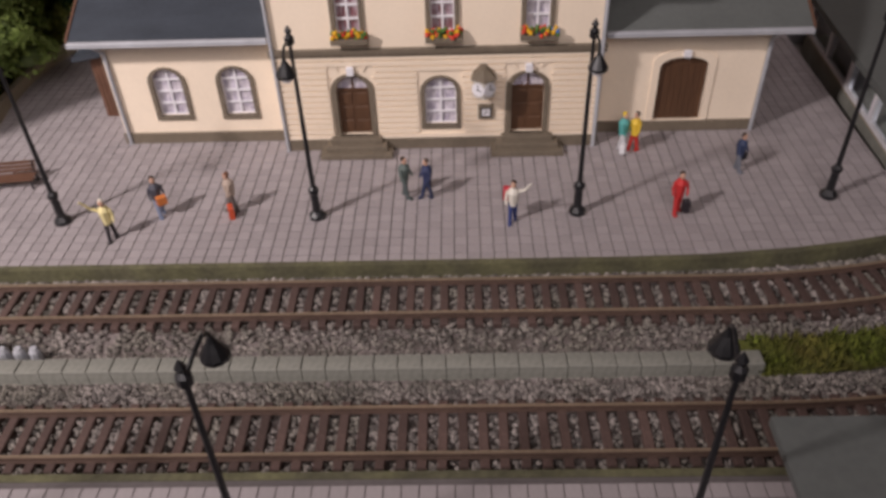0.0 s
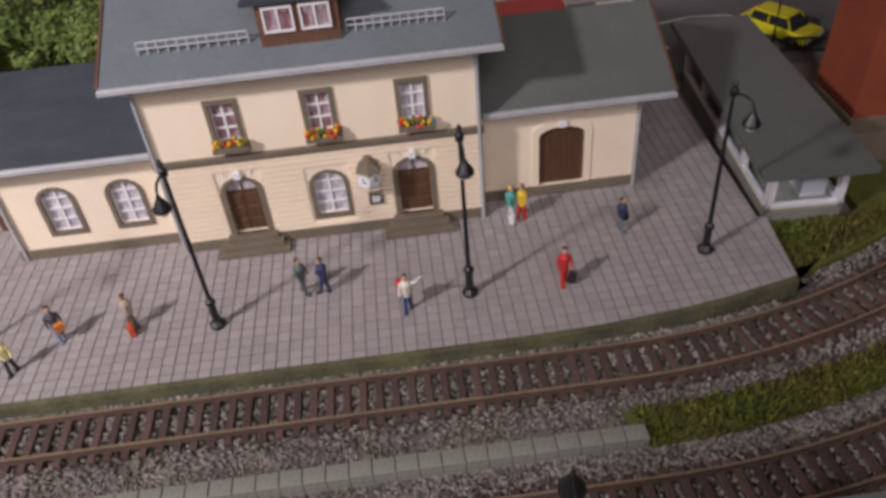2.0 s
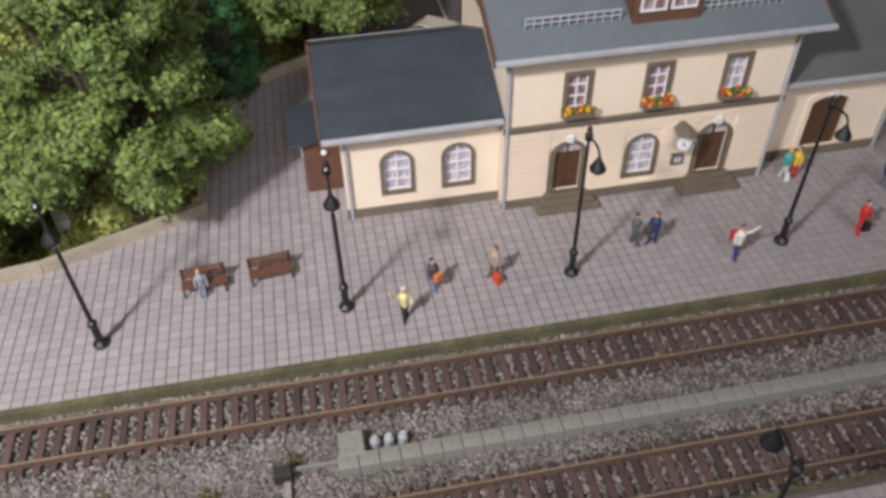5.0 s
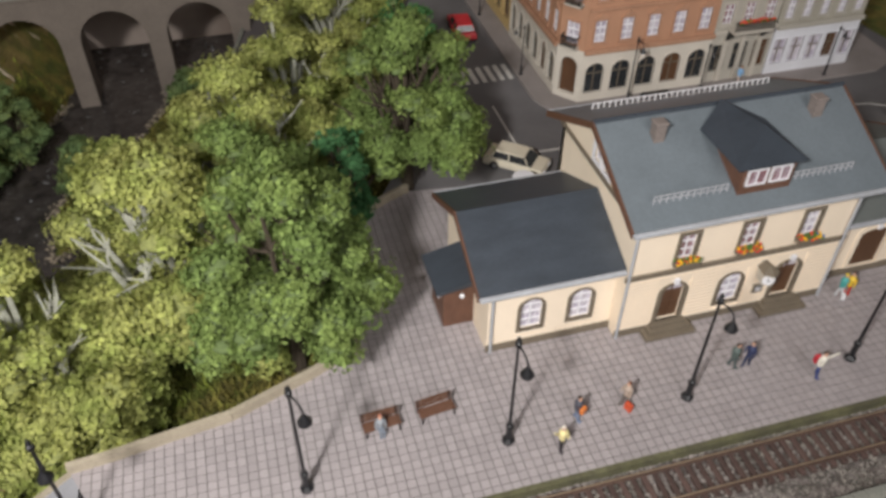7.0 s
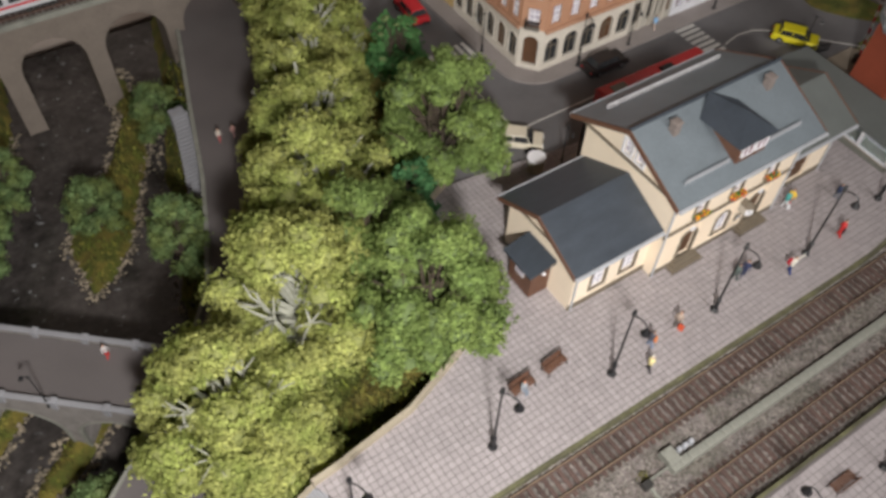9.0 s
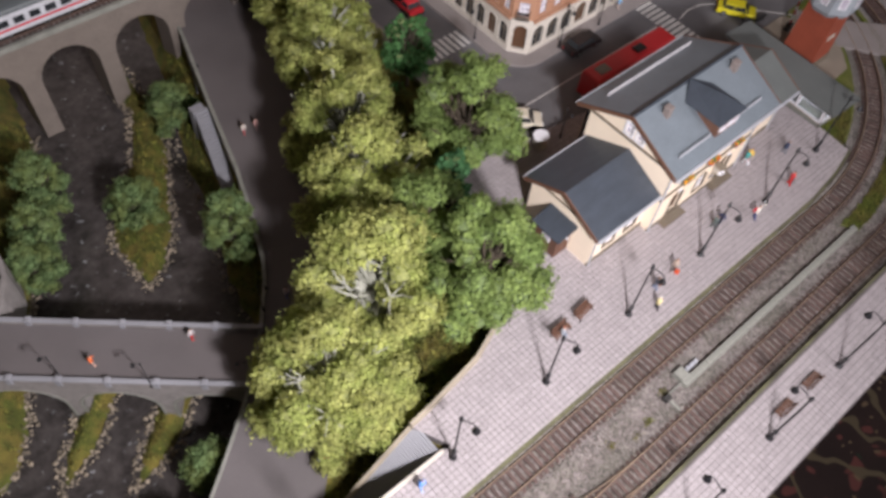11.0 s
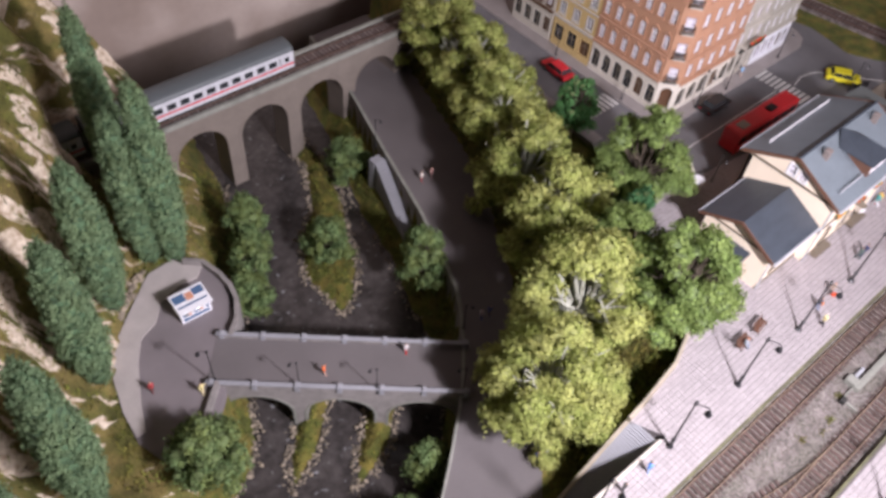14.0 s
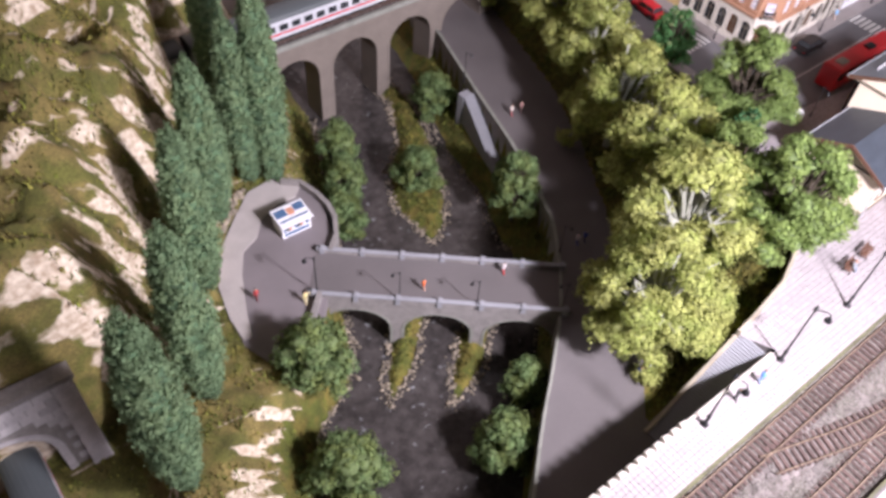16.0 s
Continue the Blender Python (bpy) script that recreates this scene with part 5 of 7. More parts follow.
# ---- lamps, benches ----
def street_lamp(label, group):
    """Black cast post with a curved arm towards -y and a hanging lantern."""
    l = thing("street_lamp", label, "street lamp", group)
    part("base", M().lathe(0, 0, ((0.34, 0), (0.34, 0.16), (0.2, 0.3), (0.17, 0.34)), 8), BLACK, l)
    part("socket", M().lathe(0, 0, ((0.17, 0.3), (0.15, 1.15), (0.22, 1.25), (0.2, 1.4), (0.1, 1.5)), 8), BLACK, l)
    part("post", M().cyl((0, 0, 1.4), (0, 0, 7.55), 0.1, 0.065, 8), BLACK, l)
    part("finial", M().lathe(0, 0, ((0.07, 7.35), (0.17, 7.45), (0.17, 7.68), (0.07, 7.78), (0.13, 7.9), (0.02, 8.1)), 8), BLACK, l)
    part("arm", M().tube([(0, 0, 7.5), (0, -0.55, 7.72), (0, -0.98, 7.75), (0, -1.2, 7.62), (0, -1.25, 7.45)], 0.05, 6), BLACK, l)
    n = part("lantern", M().lathe(0, -1.25, ((0.33, 6.86), (0.33, 6.96), (0.24, 7.12), (0.12, 7.32), (0.05, 7.48)), 12), BLACK, l, "black hanging lantern")
    part("globe", M().ball((0, -1.25, 6.82), 0.23, 0.23, 0.2, 8, 5), WHITE, n, "white lamp glass")
    return l


POSTS = [(-29.1, -5.1), (-18.8, -5.15), (-8.35, -5.15), (2.0, -5.1), (12.4, -5.1), (22.6, -4.3)]
first = street_lamp("black cast-iron street lamp with hanging lantern on the platform", "lamps on the main platform")
first.matrix_basis = put(-39.7, -5.2)
for x, y in POSTS:
    copy_thing(first, put(x, y, 0, 22 if x < -15 else (0 if x < 20 else 12)))
second = street_lamp("black cast-iron street lamp with hanging lantern on the island platform", "lamps on the island platform")
second.matrix_basis = put(-29.2, -20.3, 0, 170)
for x in (-18.6, -7.95, 2.4, 13.0):
    copy_thing(second, put(x, -20.3, 0, 172))


def bench(label):
    b = thing("bench", label, "bench", "benches on the platforms")
    s = M()
    for i in range(4):
        s.box(-1.0, -0.3 + i * 0.16, 0.42, 1.0, -0.18 + i * 0.16, 0.48)
    part("seat", s, WOOD_RED, b, "brown slatted seat")
    k = M()
    for i in range(3):
        k.box(-1.0, 0.36 + 0.05 * i, 0.52 + i * 0.16, 1.0, 0.42 + 0.05 * i, 0.64 + i * 0.16)
    part("backrest", k, WOOD_RED, b, "brown slatted backrest")
    for x in (-0.9, 0.9):
        part("leg", M().tube([(x, -0.34, 0), (x, -0.28, 0.42), (x, 0.34, 0.42), (x, 0.5, 0.98)], 0.05, 5).cyl((x, 0.34, 0.42), (x, 0.46, 0), 0.05, n=5), BLACK, b, "black iron leg")
    return b


b1 = bench("brown slatted wooden bench with black iron legs")
b1.matrix_basis = put(-14.5, -2.7, 0, 4)
copy_thing(b1, put(-11.5, -2.55, 0, 7))
copy_thing(b1, put(-5.0, -19.5, 0, 180))
copy_thing(b1, put(-1.0, -19.5, 0, 180))


# ---- small painted figures, plain shapes ----
SKIN = mat("painted_face", (0.55, 0.33, 0.24), 0.6)
PAINTS = {}


def paint(col):
    if col not in PAINTS:
        PAINTS[col] = mat("figure_paint", col, 0.6, grain=(300, 0.06))
    return PAINTS[col]


def figurine(label, x, y, z, top, legs, extra=None, rz=0.0, size=1.0, seated=False, arms=0.0, hair=(0.05, 0.03, 0.02), group="painted figures"):
    m = M()
    m.k = 1
    if seated:
        m.cyl((-0.12, -0.5, 0.55), (-0.12, 0.1, 0.55), 0.11, n=6).cyl((0.12, -0.5, 0.55), (0.12, 0.1, 0.55), 0.11, n=6)
        m.cyl((-0.12, -0.5, 0.02), (-0.12, -0.5, 0.55), 0.09, n=6).cyl((0.12, -0.5, 0.02), (0.12, -0.5, 0.55), 0.09, n=6)
        base = 0.45
    else:
        m.cyl((-0.13, -0.24, 0), (-0.1, 0, 0.95), 0.09, 0.13, 6).cyl((0.13, 0.2, 0), (0.1, 0, 0.95), 0.09, 0.13, 6)
        m.box(-0.22, -0.44, 0, -0.05, -0.16, 0.09).box(0.05, 0.02, 0, 0.22, 0.28, 0.09)
        base = 0.85
    m.k = 0
    m.lathe(0, 0.02, ((0.2, base), (0.25, base + 0.3), (0.3, base + 0.68), (0.2, base + 0.82), (0.08, base + 0.9)), 8)
    for side, lift in ((-1, max(0.0, -arms)), (1, max(0.0, arms))):  # a lifted arm reaches out and up
        elbow = (side * (0.36 + 0.16 * lift), -0.06, base + 0.42 + 0.36 * lift)
        m.cyl((side * 0.28, 0, base + 0.72), elbow, 0.085, 0.07, 5)
        m.cyl(elbow, (side * (0.34 + 0.46 * lift), -0.22, base + 0.15 + 1.0 * lift), 0.07, 0.055, 5)
    m.k = 2
    m.ball((0, -0.02, base + 1.05), 0.14, 0.15, 0.18, 7, 5)
    m.k = 3
    m.ball((0, 0.03, base + 1.13), 0.15, 0.15, 0.13, 7, 4)
    if extra:
        m.k = 4
        ex, ey, ez, w, h = extra[1]
        m.box(ex - w / 2, ey - 0.14, ez, ex + w / 2, ey + 0.14, ez + h, 0.04)
    size *= 0.82
    m.v = [(a * size * 0.86, b * size * 0.9, c * size) for a, b, c in m.v]
    mats = [paint(top), paint(legs), SKIN, paint(hair)] + ([paint(extra[0])] if extra else [])
    return single("figurine", m, mats, label, "figurine", group, at=(x, y, z), rz=rz)


figurine("painted miniature figure in yellow shirt with raised arm", -5.9, -6.3, 0.01, (0.78, 0.68, 0.34), (0.03, 0.025, 0.03), rz=10, size=1.1, arms=-1.2, hair=(0.75, 0.7, 0.6))
figurine("painted miniature figure in dark jacket with orange bag", -4.4, -4.8, 0.01, (0.07, 0.07, 0.09), (0.18, 0.22, 0.32), ((0.65, 0.2, 0.05), (0.12, -0.32, 0.75, 0.5, 0.42)), rz=35, size=1.1)
figurine("painted miniature figure in tan coat with red suitcase", -1.5, -4.6, 0.01, (0.42, 0.33, 0.27), (0.13, 0.11, 0.10), ((0.55, 0.08, 0.03), (0.5, -0.15, 0.0, 0.55, 0.6)), rz=-70, size=1.1, hair=(0.16, 0.06, 0.03))
figurine("painted miniature figure in grey-green suit", 5.5, -3.8, 0.01, (0.10, 0.13, 0.12), (0.08, 0.10, 0.10), rz=60, size=1.12)
figurine("painted miniature figure in navy blue suit", 6.4, -3.9, 0.01, (0.03, 0.04, 0.10), (0.03, 0.04, 0.09), rz=-60, size=1.1)
figurine("painted miniature figure in white shirt waving, red backpack", 9.8, -5.6, 0.01, (0.72, 0.68, 0.6), (0.03, 0.05, 0.18), ((0.5, 0.03, 0.05), (-0.3, 0.2, 1.05, 0.4, 0.6)), rz=-5, size=1.12, arms=1.1)
figurine("painted miniature figure all in red with dark case", 16.3, -5.2, 0.01, (0.55, 0.03, 0.03), (0.5, 0.03, 0.03), ((0.02, 0.015, 0.02), (0.42, -0.1, 0.1, 0.35, 0.6)), size=1.12)
figurine("painted miniature figure in blue coat striding with bag", 19.5, -2.3, 0.01, (0.04, 0.06, 0.13), (0.16, 0.17, 0.2), ((0.02, 0.02, 0.03), (0.4, 0, 0.5, 0.35, 0.35)), rz=40, size=1.05)
figurine("painted miniature figure in turquoise dress", 14.9, -0.6, 0.01, (0.08, 0.36, 0.34), (0.6, 0.6, 0.62), ((0.7, 0.7, 0.72), (-0.35, -0.2, 0.1, 0.4, 0.45)), rz=60, size=1.12, hair=(0.7, 0.5, 0.05))
figurine("painted miniature figure in yellow top and red skirt", 15.4, -0.6, 0.01, (0.75, 0.5, 0.05), (0.55, 0.04, 0.03), rz=-60, size=1.12)
figurine("painted miniature figure in grey seated on a bench", -14.6, -2.9, 0.02, (0.28, 0.3, 0.33), (0.22, 0.25, 0.3), seated=True, size=1.05, rz=4, hair=(0.4, 0.16, 0.1))
figurine("painted miniature figure in bright blue", -32.6, -5.4, 0.01, (0.12, 0.3, 0.75), (0.35, 0.45, 0.7), size=1.1)
figurine("painted miniature figure in dark clothes", -35.7, -5.2, 0.01, (0.05, 0.05, 0.05), (0.04, 0.04, 0.04), size=1.0)
figurine("painted miniature figure in orange on the bridge", -46.7, 23.8, PROM_Z + 0.25, (0.7, 0.16, 0.05), (0.55, 0.35, 0.28), size=1.0, rz=40, arms=0.4)
figurine("painted miniature figure in red and white on the bridge", -38.4, 20.7, PROM_Z + 0.25, (0.65, 0.6, 0.6), (0.6, 0.05, 0.05), size=1.0)
figurine("painted miniature figure in dark red on the terrace", -61.2, 32.6, PROM_Z + 0.21, (0.4, 0.05, 0.05), (0.15, 0.05, 0.05), size=1.05)
figurine("painted miniature figure in pale yellow on the terrace", -57.4, 29.4, PROM_Z + 0.21, (0.75, 0.65, 0.3), (0.7, 0.6, 0.35), size=1.1, arms=0.6)
figurine("painted miniature figure in white and red on the promenade", -28.9, 19.2, PROM_Z + 0.04, (0.65, 0.55, 0.6), (0.1, 0.12, 0.35), size=1.0)
figurine("painted miniature figure in blue on the promenade", -27.9, 19.0, PROM_Z + 0.04, (0.05, 0.08, 0.3), (0.03, 0.04, 0.12), size=1.0)
figurine("painted miniature figure in pink on the promenade", -19.0, 39.7, PROM_Z + 0.04, (0.6, 0.35, 0.32), (0.4, 0.25, 0.25), size=1.0)
figurine("painted miniature figure in blue with red scarf", -36.1, 3.3, PROM_Z + 0.04, (0.06, 0.09, 0.4), (0.03, 0.04, 0.15), ((0.6, 0.05, 0.03), (0.2, -0.1, 1.2, 0.3, 0.5)), size=1.15)
figurine("painted miniature figure in light blue on the pavement", 23.0, 24.3, ROAD_Z + 0.23, (0.25, 0.45, 0.7), (0.5, 0.4, 0.35), size=1.0)
figurine("painted miniature figure in red and blue by the promenade edge", -35.7, 3.0, PROM_Z + 0.04, (0.55, 0.05, 0.06), (0.04, 0.08, 0.35), size=1.1, rz=30)
figurine("painted miniature figure in white on the far promenade", -20.5, 39.9, PROM_Z + 0.04, (0.7, 0.62, 0.55), (0.45, 0.12, 0.12), size=1.0)


# ---- waiting shelter with glazed sides ----
GLASS = bpy.data.materials.new("clear_glass")
GLASS.use_nodes = True
_b = GLASS.node_tree.nodes["Principled BSDF"]
_b.inputs["Roughness"].default_value, _b.inputs["Transmission Weight"].default_value = 0.03, 1.0
_b.inputs["Base Color"].default_value, _b.inputs["IOR"].default_value = (0.8, 0.86, 0.9, 1), 1.15


def shelter():
    s = thing("waiting_shelter", "flat-roofed waiting shelter with white posts and glass sides", "shelter", at=(26.0, -2.4, 0), rz=-3.6)
    x0, x1, y0, y1 = 0.0, 3.4, 0.0, 13.0
    part("floor_slab", M().box(x0, y0, -1.0, x1, y1, 0.1), CONCRETE, s)
    for a, b, c, d in ((x0, y0, x0 + 0.2, y1), (x0, y0, x1, y0 + 0.2), (x1 - 0.2, y0, x1, y1)):
        part("sill_wall", M().box(a, b, 0.1, c, d, 0.26), KERBSTONE, s, "low beige sill wall")
        part("rail", M().box(a - 0.03, b - 0.03, 0.26, c + 0.03, d + 0.03, 0.42), WHITE, s, "white bottom rail")
    for y in np.linspace(y0, y1 - 0.3, 5):
        for x in (x0, x1 - 0.3):
            part("post", M().box(x - 0.02, y, 0.42, x + 0.3, y + 0.32, 2.55), WHITE, s, "white post")
    for y in np.linspace(y0, y1 - 0.3, 5)[:-1]:
        p = part("pane", M().box(x0 + 0.08, y + 0.33, 0.43, x0 + 0.12, y + 3.16, 2.5), GLASS, s, "glass pane")
        p.visible_shadow = False
    p = part("pane", M().box(x0 + 0.32, y0 + 0.08, 0.43, x1 - 0.32, y0 + 0.12, 2.5), GLASS, s, "glass pane")
    p.visible_shadow = False
    part("inner_bench", M().box(1.9, 0.9, 0.1, 3.0, 11.8, 0.9, 0.05), STUCCO_BLUE, s, "pale bench inside")
    part("roof", M().prism([(-0.9, -1.1), (3.9, -1.1), (3.5, 14.1), (-0.75, 14.1)], 2.56, 2.9), SHELTER_ROOF, s, "dark grey felt roof")
    return s


shelter()

roof = thing("platform_canopy", "grey canopy on posts over the island platform", "canopy")
part("roof", M().hull([(15.0, -22.4, 3.7), (23.8, -22.4, 3.7), (23.8, -18.5, 3.7), (15.0, -18.5, 3.7)], [(15.0, -22.4, 3.85), (23.8, -22.4, 3.85), (23.8, -18.5, 3.95), (15.0, -18.5, 3.95)]), SHELTER_ROOF, roof, "grey felt roof")
for x in (16.5, 22.3):
    part("post", M().cyl((x, -20.6, 0), (x, -20.6, 3.7), 0.14), ZINC, roof)


# ---- signal tower by the crossing ----
def tower():
    t = thing("signal_tower", "orange-red signal tower with pale slate-clad cabin", "tower")
    part("shaft", M().hull([(33.0, 3.6, -0.6), (36.8, 3.6, -0.6), (36.8, 7.6, -0.6), (33.0, 7.6, -0.6)], [(33.2, 3.8, 7.0), (36.6, 3.8, 7.0), (36.6, 7.4, 7.0), (33.2, 7.4, 7.0)]), BRICK_ORANGE, t, "orange-red shaft")
    part("plinth", M().box(32.9, 3.5, -0.6, 36.9, 7.7, 0.4, 0.05), STONE, t)
    n = 8
    ring = lambda r, z: [(34.9 + r * math.cos(2 * math.pi * (i + 0.5) / n), 5.6 + r * math.sin(2 * math.pi * (i + 0.5) / n), z) for i in range(n)]
    part("cabin", M().hull(ring(2.3, 6.6), ring(2.7, 7.2)).hull(ring(2.7, 7.2), ring(2.7, 10.4)), TOWER_BLUE, t, "pale slate-clad octagonal cabin")
    for i in range(n):
        a = 2 * math.pi * i / n + math.pi
        turn = Matrix.Translation((34.9, 5.6, 0)) @ Matrix.Rotation(a, 4, "Z")
        part("window", M().box(2.4, -0.45, 8.0, 2.53, 0.45, 9.5).moved(turn), WHITE, t, "white window")
        part("pane", M().box(2.45, -0.32, 8.13, 2.55, 0.32, 9.37).moved(turn), CURTAIN, t)
    part("roof", M().hull(ring(3.1, 10.4), ring(0.3, 12.6)), SLATE, t, "dark pyramid roof")
    for i in range(3):
        part("lettering_bar", M().box(34.0 + i * 0.5, 3.62, 3.4, 34.35 + i * 0.5, 3.72, 3.9), STUCCO, t, "plain pale bar")
    return t


tower()
cb = thing("crossing_barrier", "raised red and white level crossing barrier", "barrier", at=(37.2, 9.4, -0.5))
part("pedestal", M().box(-0.3, -0.3, 0, 0.3, 0.3, 1.1, 0.06), SKIRT, cb, "dark pedestal")
for k in range(9):
    part("boom_band", M().cyl((0, 0.05 * k, 1.0 + k * 0.62), (0, 0.05 * (k + 1), 1.0 + (k + 1) * 0.62), 0.11, 0.11, 6), (CAR_RED, WHITE)[k % 2], cb)

fe = thing("railing", "low black iron railing beside the street", "railing", at=(33.7, 12.95, -0.6), rz=-14)
part("top_rail", M().box(0, -0.05, 0.95, 2.8, 0.05, 1.05), BLACK, fe)
part("bottom_rail", M().box(0, -0.05, 0.25, 2.8, 0.05, 0.33), BLACK, fe)
for k in range(15):
    part("bar", M().cyl((k * 0.2, 0, 0), (k * 0.2, 0, 1.1), 0.035, n=5), BLACK, fe)


# ---- houses ----
def house_front(parent, x0, x1, m4, floors, bays, wallmat, arched_ground, groundmat, h0, hf, trim, pane, depth=0.3, shop=None):
    """One facade, drawn in x, z and turned by m4: ground floor, storeys, windows with surrounds, cornices."""
    holes, spec = [], []
    step = (x1 - x0) / bays
    for k in range(bays):
        x = x0 + step * (k + 0.5)
        w = min(step * 0.35, 0.9)
        g = arch(x - w, x + w, 0.5, h0 - 1.1, w * 0.9, 8) if arched_ground else [(x - w, 0.7), (x + w, 0.7), (x + w, h0 - 1.2), (x - w, h0 - 1.2)]
        spec.append((g, 0, k))
        for f in range(floors):
            z = h0 + f * hf
            v = min(step * 0.22, 0.48)
            spec.append(([(x - v, z + 0.2 * hf), (x + v, z + 0.2 * hf), (x + v, z + 0.72 * hf), (x - v, z + 0.72 * hf)], f + 1, k))
    top = h0 + floors * hf
    part("ground_floor_wall", M().plate([(x0, -0.4), (x1, -0.4), (x1, h0), (x0, h0)], [s[0] for s in spec if s[1] == 0], 0, depth).moved(m4), groundmat, parent, "pale stone ground floor")
    part("upper_wall", M().plate([(x0, h0), (x1, h0), (x1, top), (x0, top)], [s[0] for s in spec if s[1]], 0.05, depth).moved(m4), wallmat, parent)
    for z, t in [(h0, 0.35), (h0 + hf, 0.18), (top, 0.5)]:
        part("cornice", M().box(x0, -0.2 - t * 0.3, z - t * 0.5, x1, 0.0, z + t * 0.5, 0.03).moved(m4), trim, parent, "stone cornice")
    for loop, f, k in spec:
        y = 0.0 if f == 0 else 0.05
        xa, xb = min(p[0] for p in loop), max(p[0] for p in loop)
        za, zb = min(p[1] for p in loop), max(p[1] for p in loop)
        if f == 0:
            door = k == bays // 2 + 1
            w = part("door" if door else "shop_window", M().plate(grow(loop, 0.12), [loop], -0.06, 0.04).moved(m4), groundmat, parent)
            part("leaf" if door else "pane", M().plate(grow(loop, 0.02), [], 0.18, 0.24).moved(m4), WOOD if door else shop or DARKGLASS, w)
            part("glazing_bar", M().box((xa + xb) / 2 - 0.04, 0.1, za, (xa + xb) / 2 + 0.04, 0.18, zb).box(xa, 0.1, zb - 1.0, xb, 0.178, zb - 0.92).moved(m4), STONE, w)
        else:
            w = part("window", M().plate(grow(loop, 0.16), [loop], y - 0.07, y + 0.05).moved(m4), trim, parent, "window with moulded surround")
            part("pane", M().plate(grow(loop, 0.02), [], y + 0.14, y + 0.18).moved(m4), pane, w)
            part("sash", sash(M(), xa, xb, za, zb, y + 0.05, 2, 3, 0.1).moved(m4), WHITE, w, "white sash bars")
            part("sill", M().box(xa - 0.2, y - 0.2, za - 0.22, xb + 0.2, y + 0.02, za - 0.08).moved(m4), trim, w)
            if f <= 2 and wallmat is ORANGE:
                part("pediment", M().hull([((xa - 0.25), y - 0.16, zb + 0.16), (xb + 0.25, y - 0.16, zb + 0.16), ((xa + xb) / 2, y - 0.16, zb + 0.62)], [((xa - 0.25), y, zb + 0.16), (xb + 0.25, y, zb + 0.16), ((xa + xb) / 2, y, zb + 0.62)]).moved(m4), trim, w)


def wall_turn(ax, ay, bx, by):
    """Turns the drawing plane so that x runs from a to b and the front looks to the right of that way."""
    return Matrix.Translation((ax, ay, 0)) @ Matrix.Rotation(math.atan2(by - ay, bx - ax), 4, "Z")


ORANGE_TRIM = mat("salmon_trim", (0.42, 0.235, 0.15), 0.7, stain=(60, 0.1))


def corner_house():
    c = thing("corner_house", "salmon corner apartment house with pale stone arcade", "house")
    top = 4.3 + 4 * 3.55
    house_front(c, 0, 11.6, wall_turn(8.3, 25.0, 19.9, 25.0), 4, 5, ORANGE, True, ARCADE, 4.3, 3.55, ORANGE_TRIM, CURTAIN)
    house_front(c, 0, 11.2, wall_turn(6.8, 38.1, 6.8, 26.9), 4, 6, ORANGE, True, ARCADE, 4.3, 3.55, ORANGE_TRIM, CURTAIN)
    turn = wall_turn(6.8, 26.9, 8.3, 25.0)
    length = math.hypot(1.5, 1.9)
    door = arch(length / 2 - 0.75, length / 2 + 0.75, 0.2, 3.5, 0.7)
    part("corner_wall", M().plate([(0, -0.4), (length, -0.4), (length, 4.3), (0, 4.3)], [door], 0, 0.3).moved(turn), ARCADE, c, "chamfered stone corner with arched door")
    part("door_leaf", M().plate(grow(door, 0.02), [], 0.4, 0.5).moved(turn), WOOD, c, "brown arched door")
    wins = [[(length / 2 - 0.55, z), (length / 2 + 0.55, z), (length / 2 + 0.55, z + 1.8), (length / 2 - 0.55, z + 1.8)] for z in (4.75, 8.3, 11.85, 15.4)]
    part("corner_upper_wall", M().plate([(0, 4.3), (length, 4.3), (length, top), (0, top)], wins, 0.05, 0.3).moved(turn), ORANGE, c)
    for loop in wins:
        z = loop[0][1]
        b = part("balcony", M().box(0.5, -0.7, z - 0.25, length - 0.5, 0.0, z - 0.1).moved(turn), STUCCO, c, "small corner balcony")
        m = M()
        for i in range(9):
            x = 0.54 + (length - 1.08) * i / 8
            m.box(x - 0.04, -0.7, z - 0.1, x + 0.04, -0.64, z + 0.7)
        m.box(0.5, -0.72, z + 0.7, length - 0.5, -0.6, z + 0.8).box(0.5, -0.6, z + 0.7, 0.56, 0, z + 0.8).box(length - 0.56, -0.6, z + 0.7, length - 0.5, 0, z + 0.8)
        part("railing", m.moved(turn), BLACK, b, "black iron railing")
        part("balcony_door", M().plate(grow(loop, 0.14), [loop], -0.04, 0.05).moved(turn), ORANGE_TRIM, c)
        part("pane", M().plate(loop, [], 0.14, 0.18).moved(turn), CURTAIN, c)
        part("sash", sash(M(), loop[0][0], loop[1][0], z, z + 1.8, 0.05, 2, 3, 0.1).moved(turn), WHITE, c)
    part("core", M().prism([(7.3, 38.0), (7.3, 27.2), (8.7, 25.5), (19.8, 25.5), (19.8, 38.0)], -0.4, top), STUCCO, c)
    lo = [(6.5, 38.1, top), (6.5, 26.7, top), (8.1, 24.7, top), (19.9, 24.7, top), (19.9, 38.1, top)]
    hi = [(8.7, 36, top + 4), (8.7, 28.6, top + 4), (9.9, 27.1, top + 4), (19.7, 27.1, top + 4), (19.7, 36, top + 4)]
    part("roof", M().hull(lo, hi), ROOF_RED, c, "red tiled mansard roof")
    return c


corner_house()


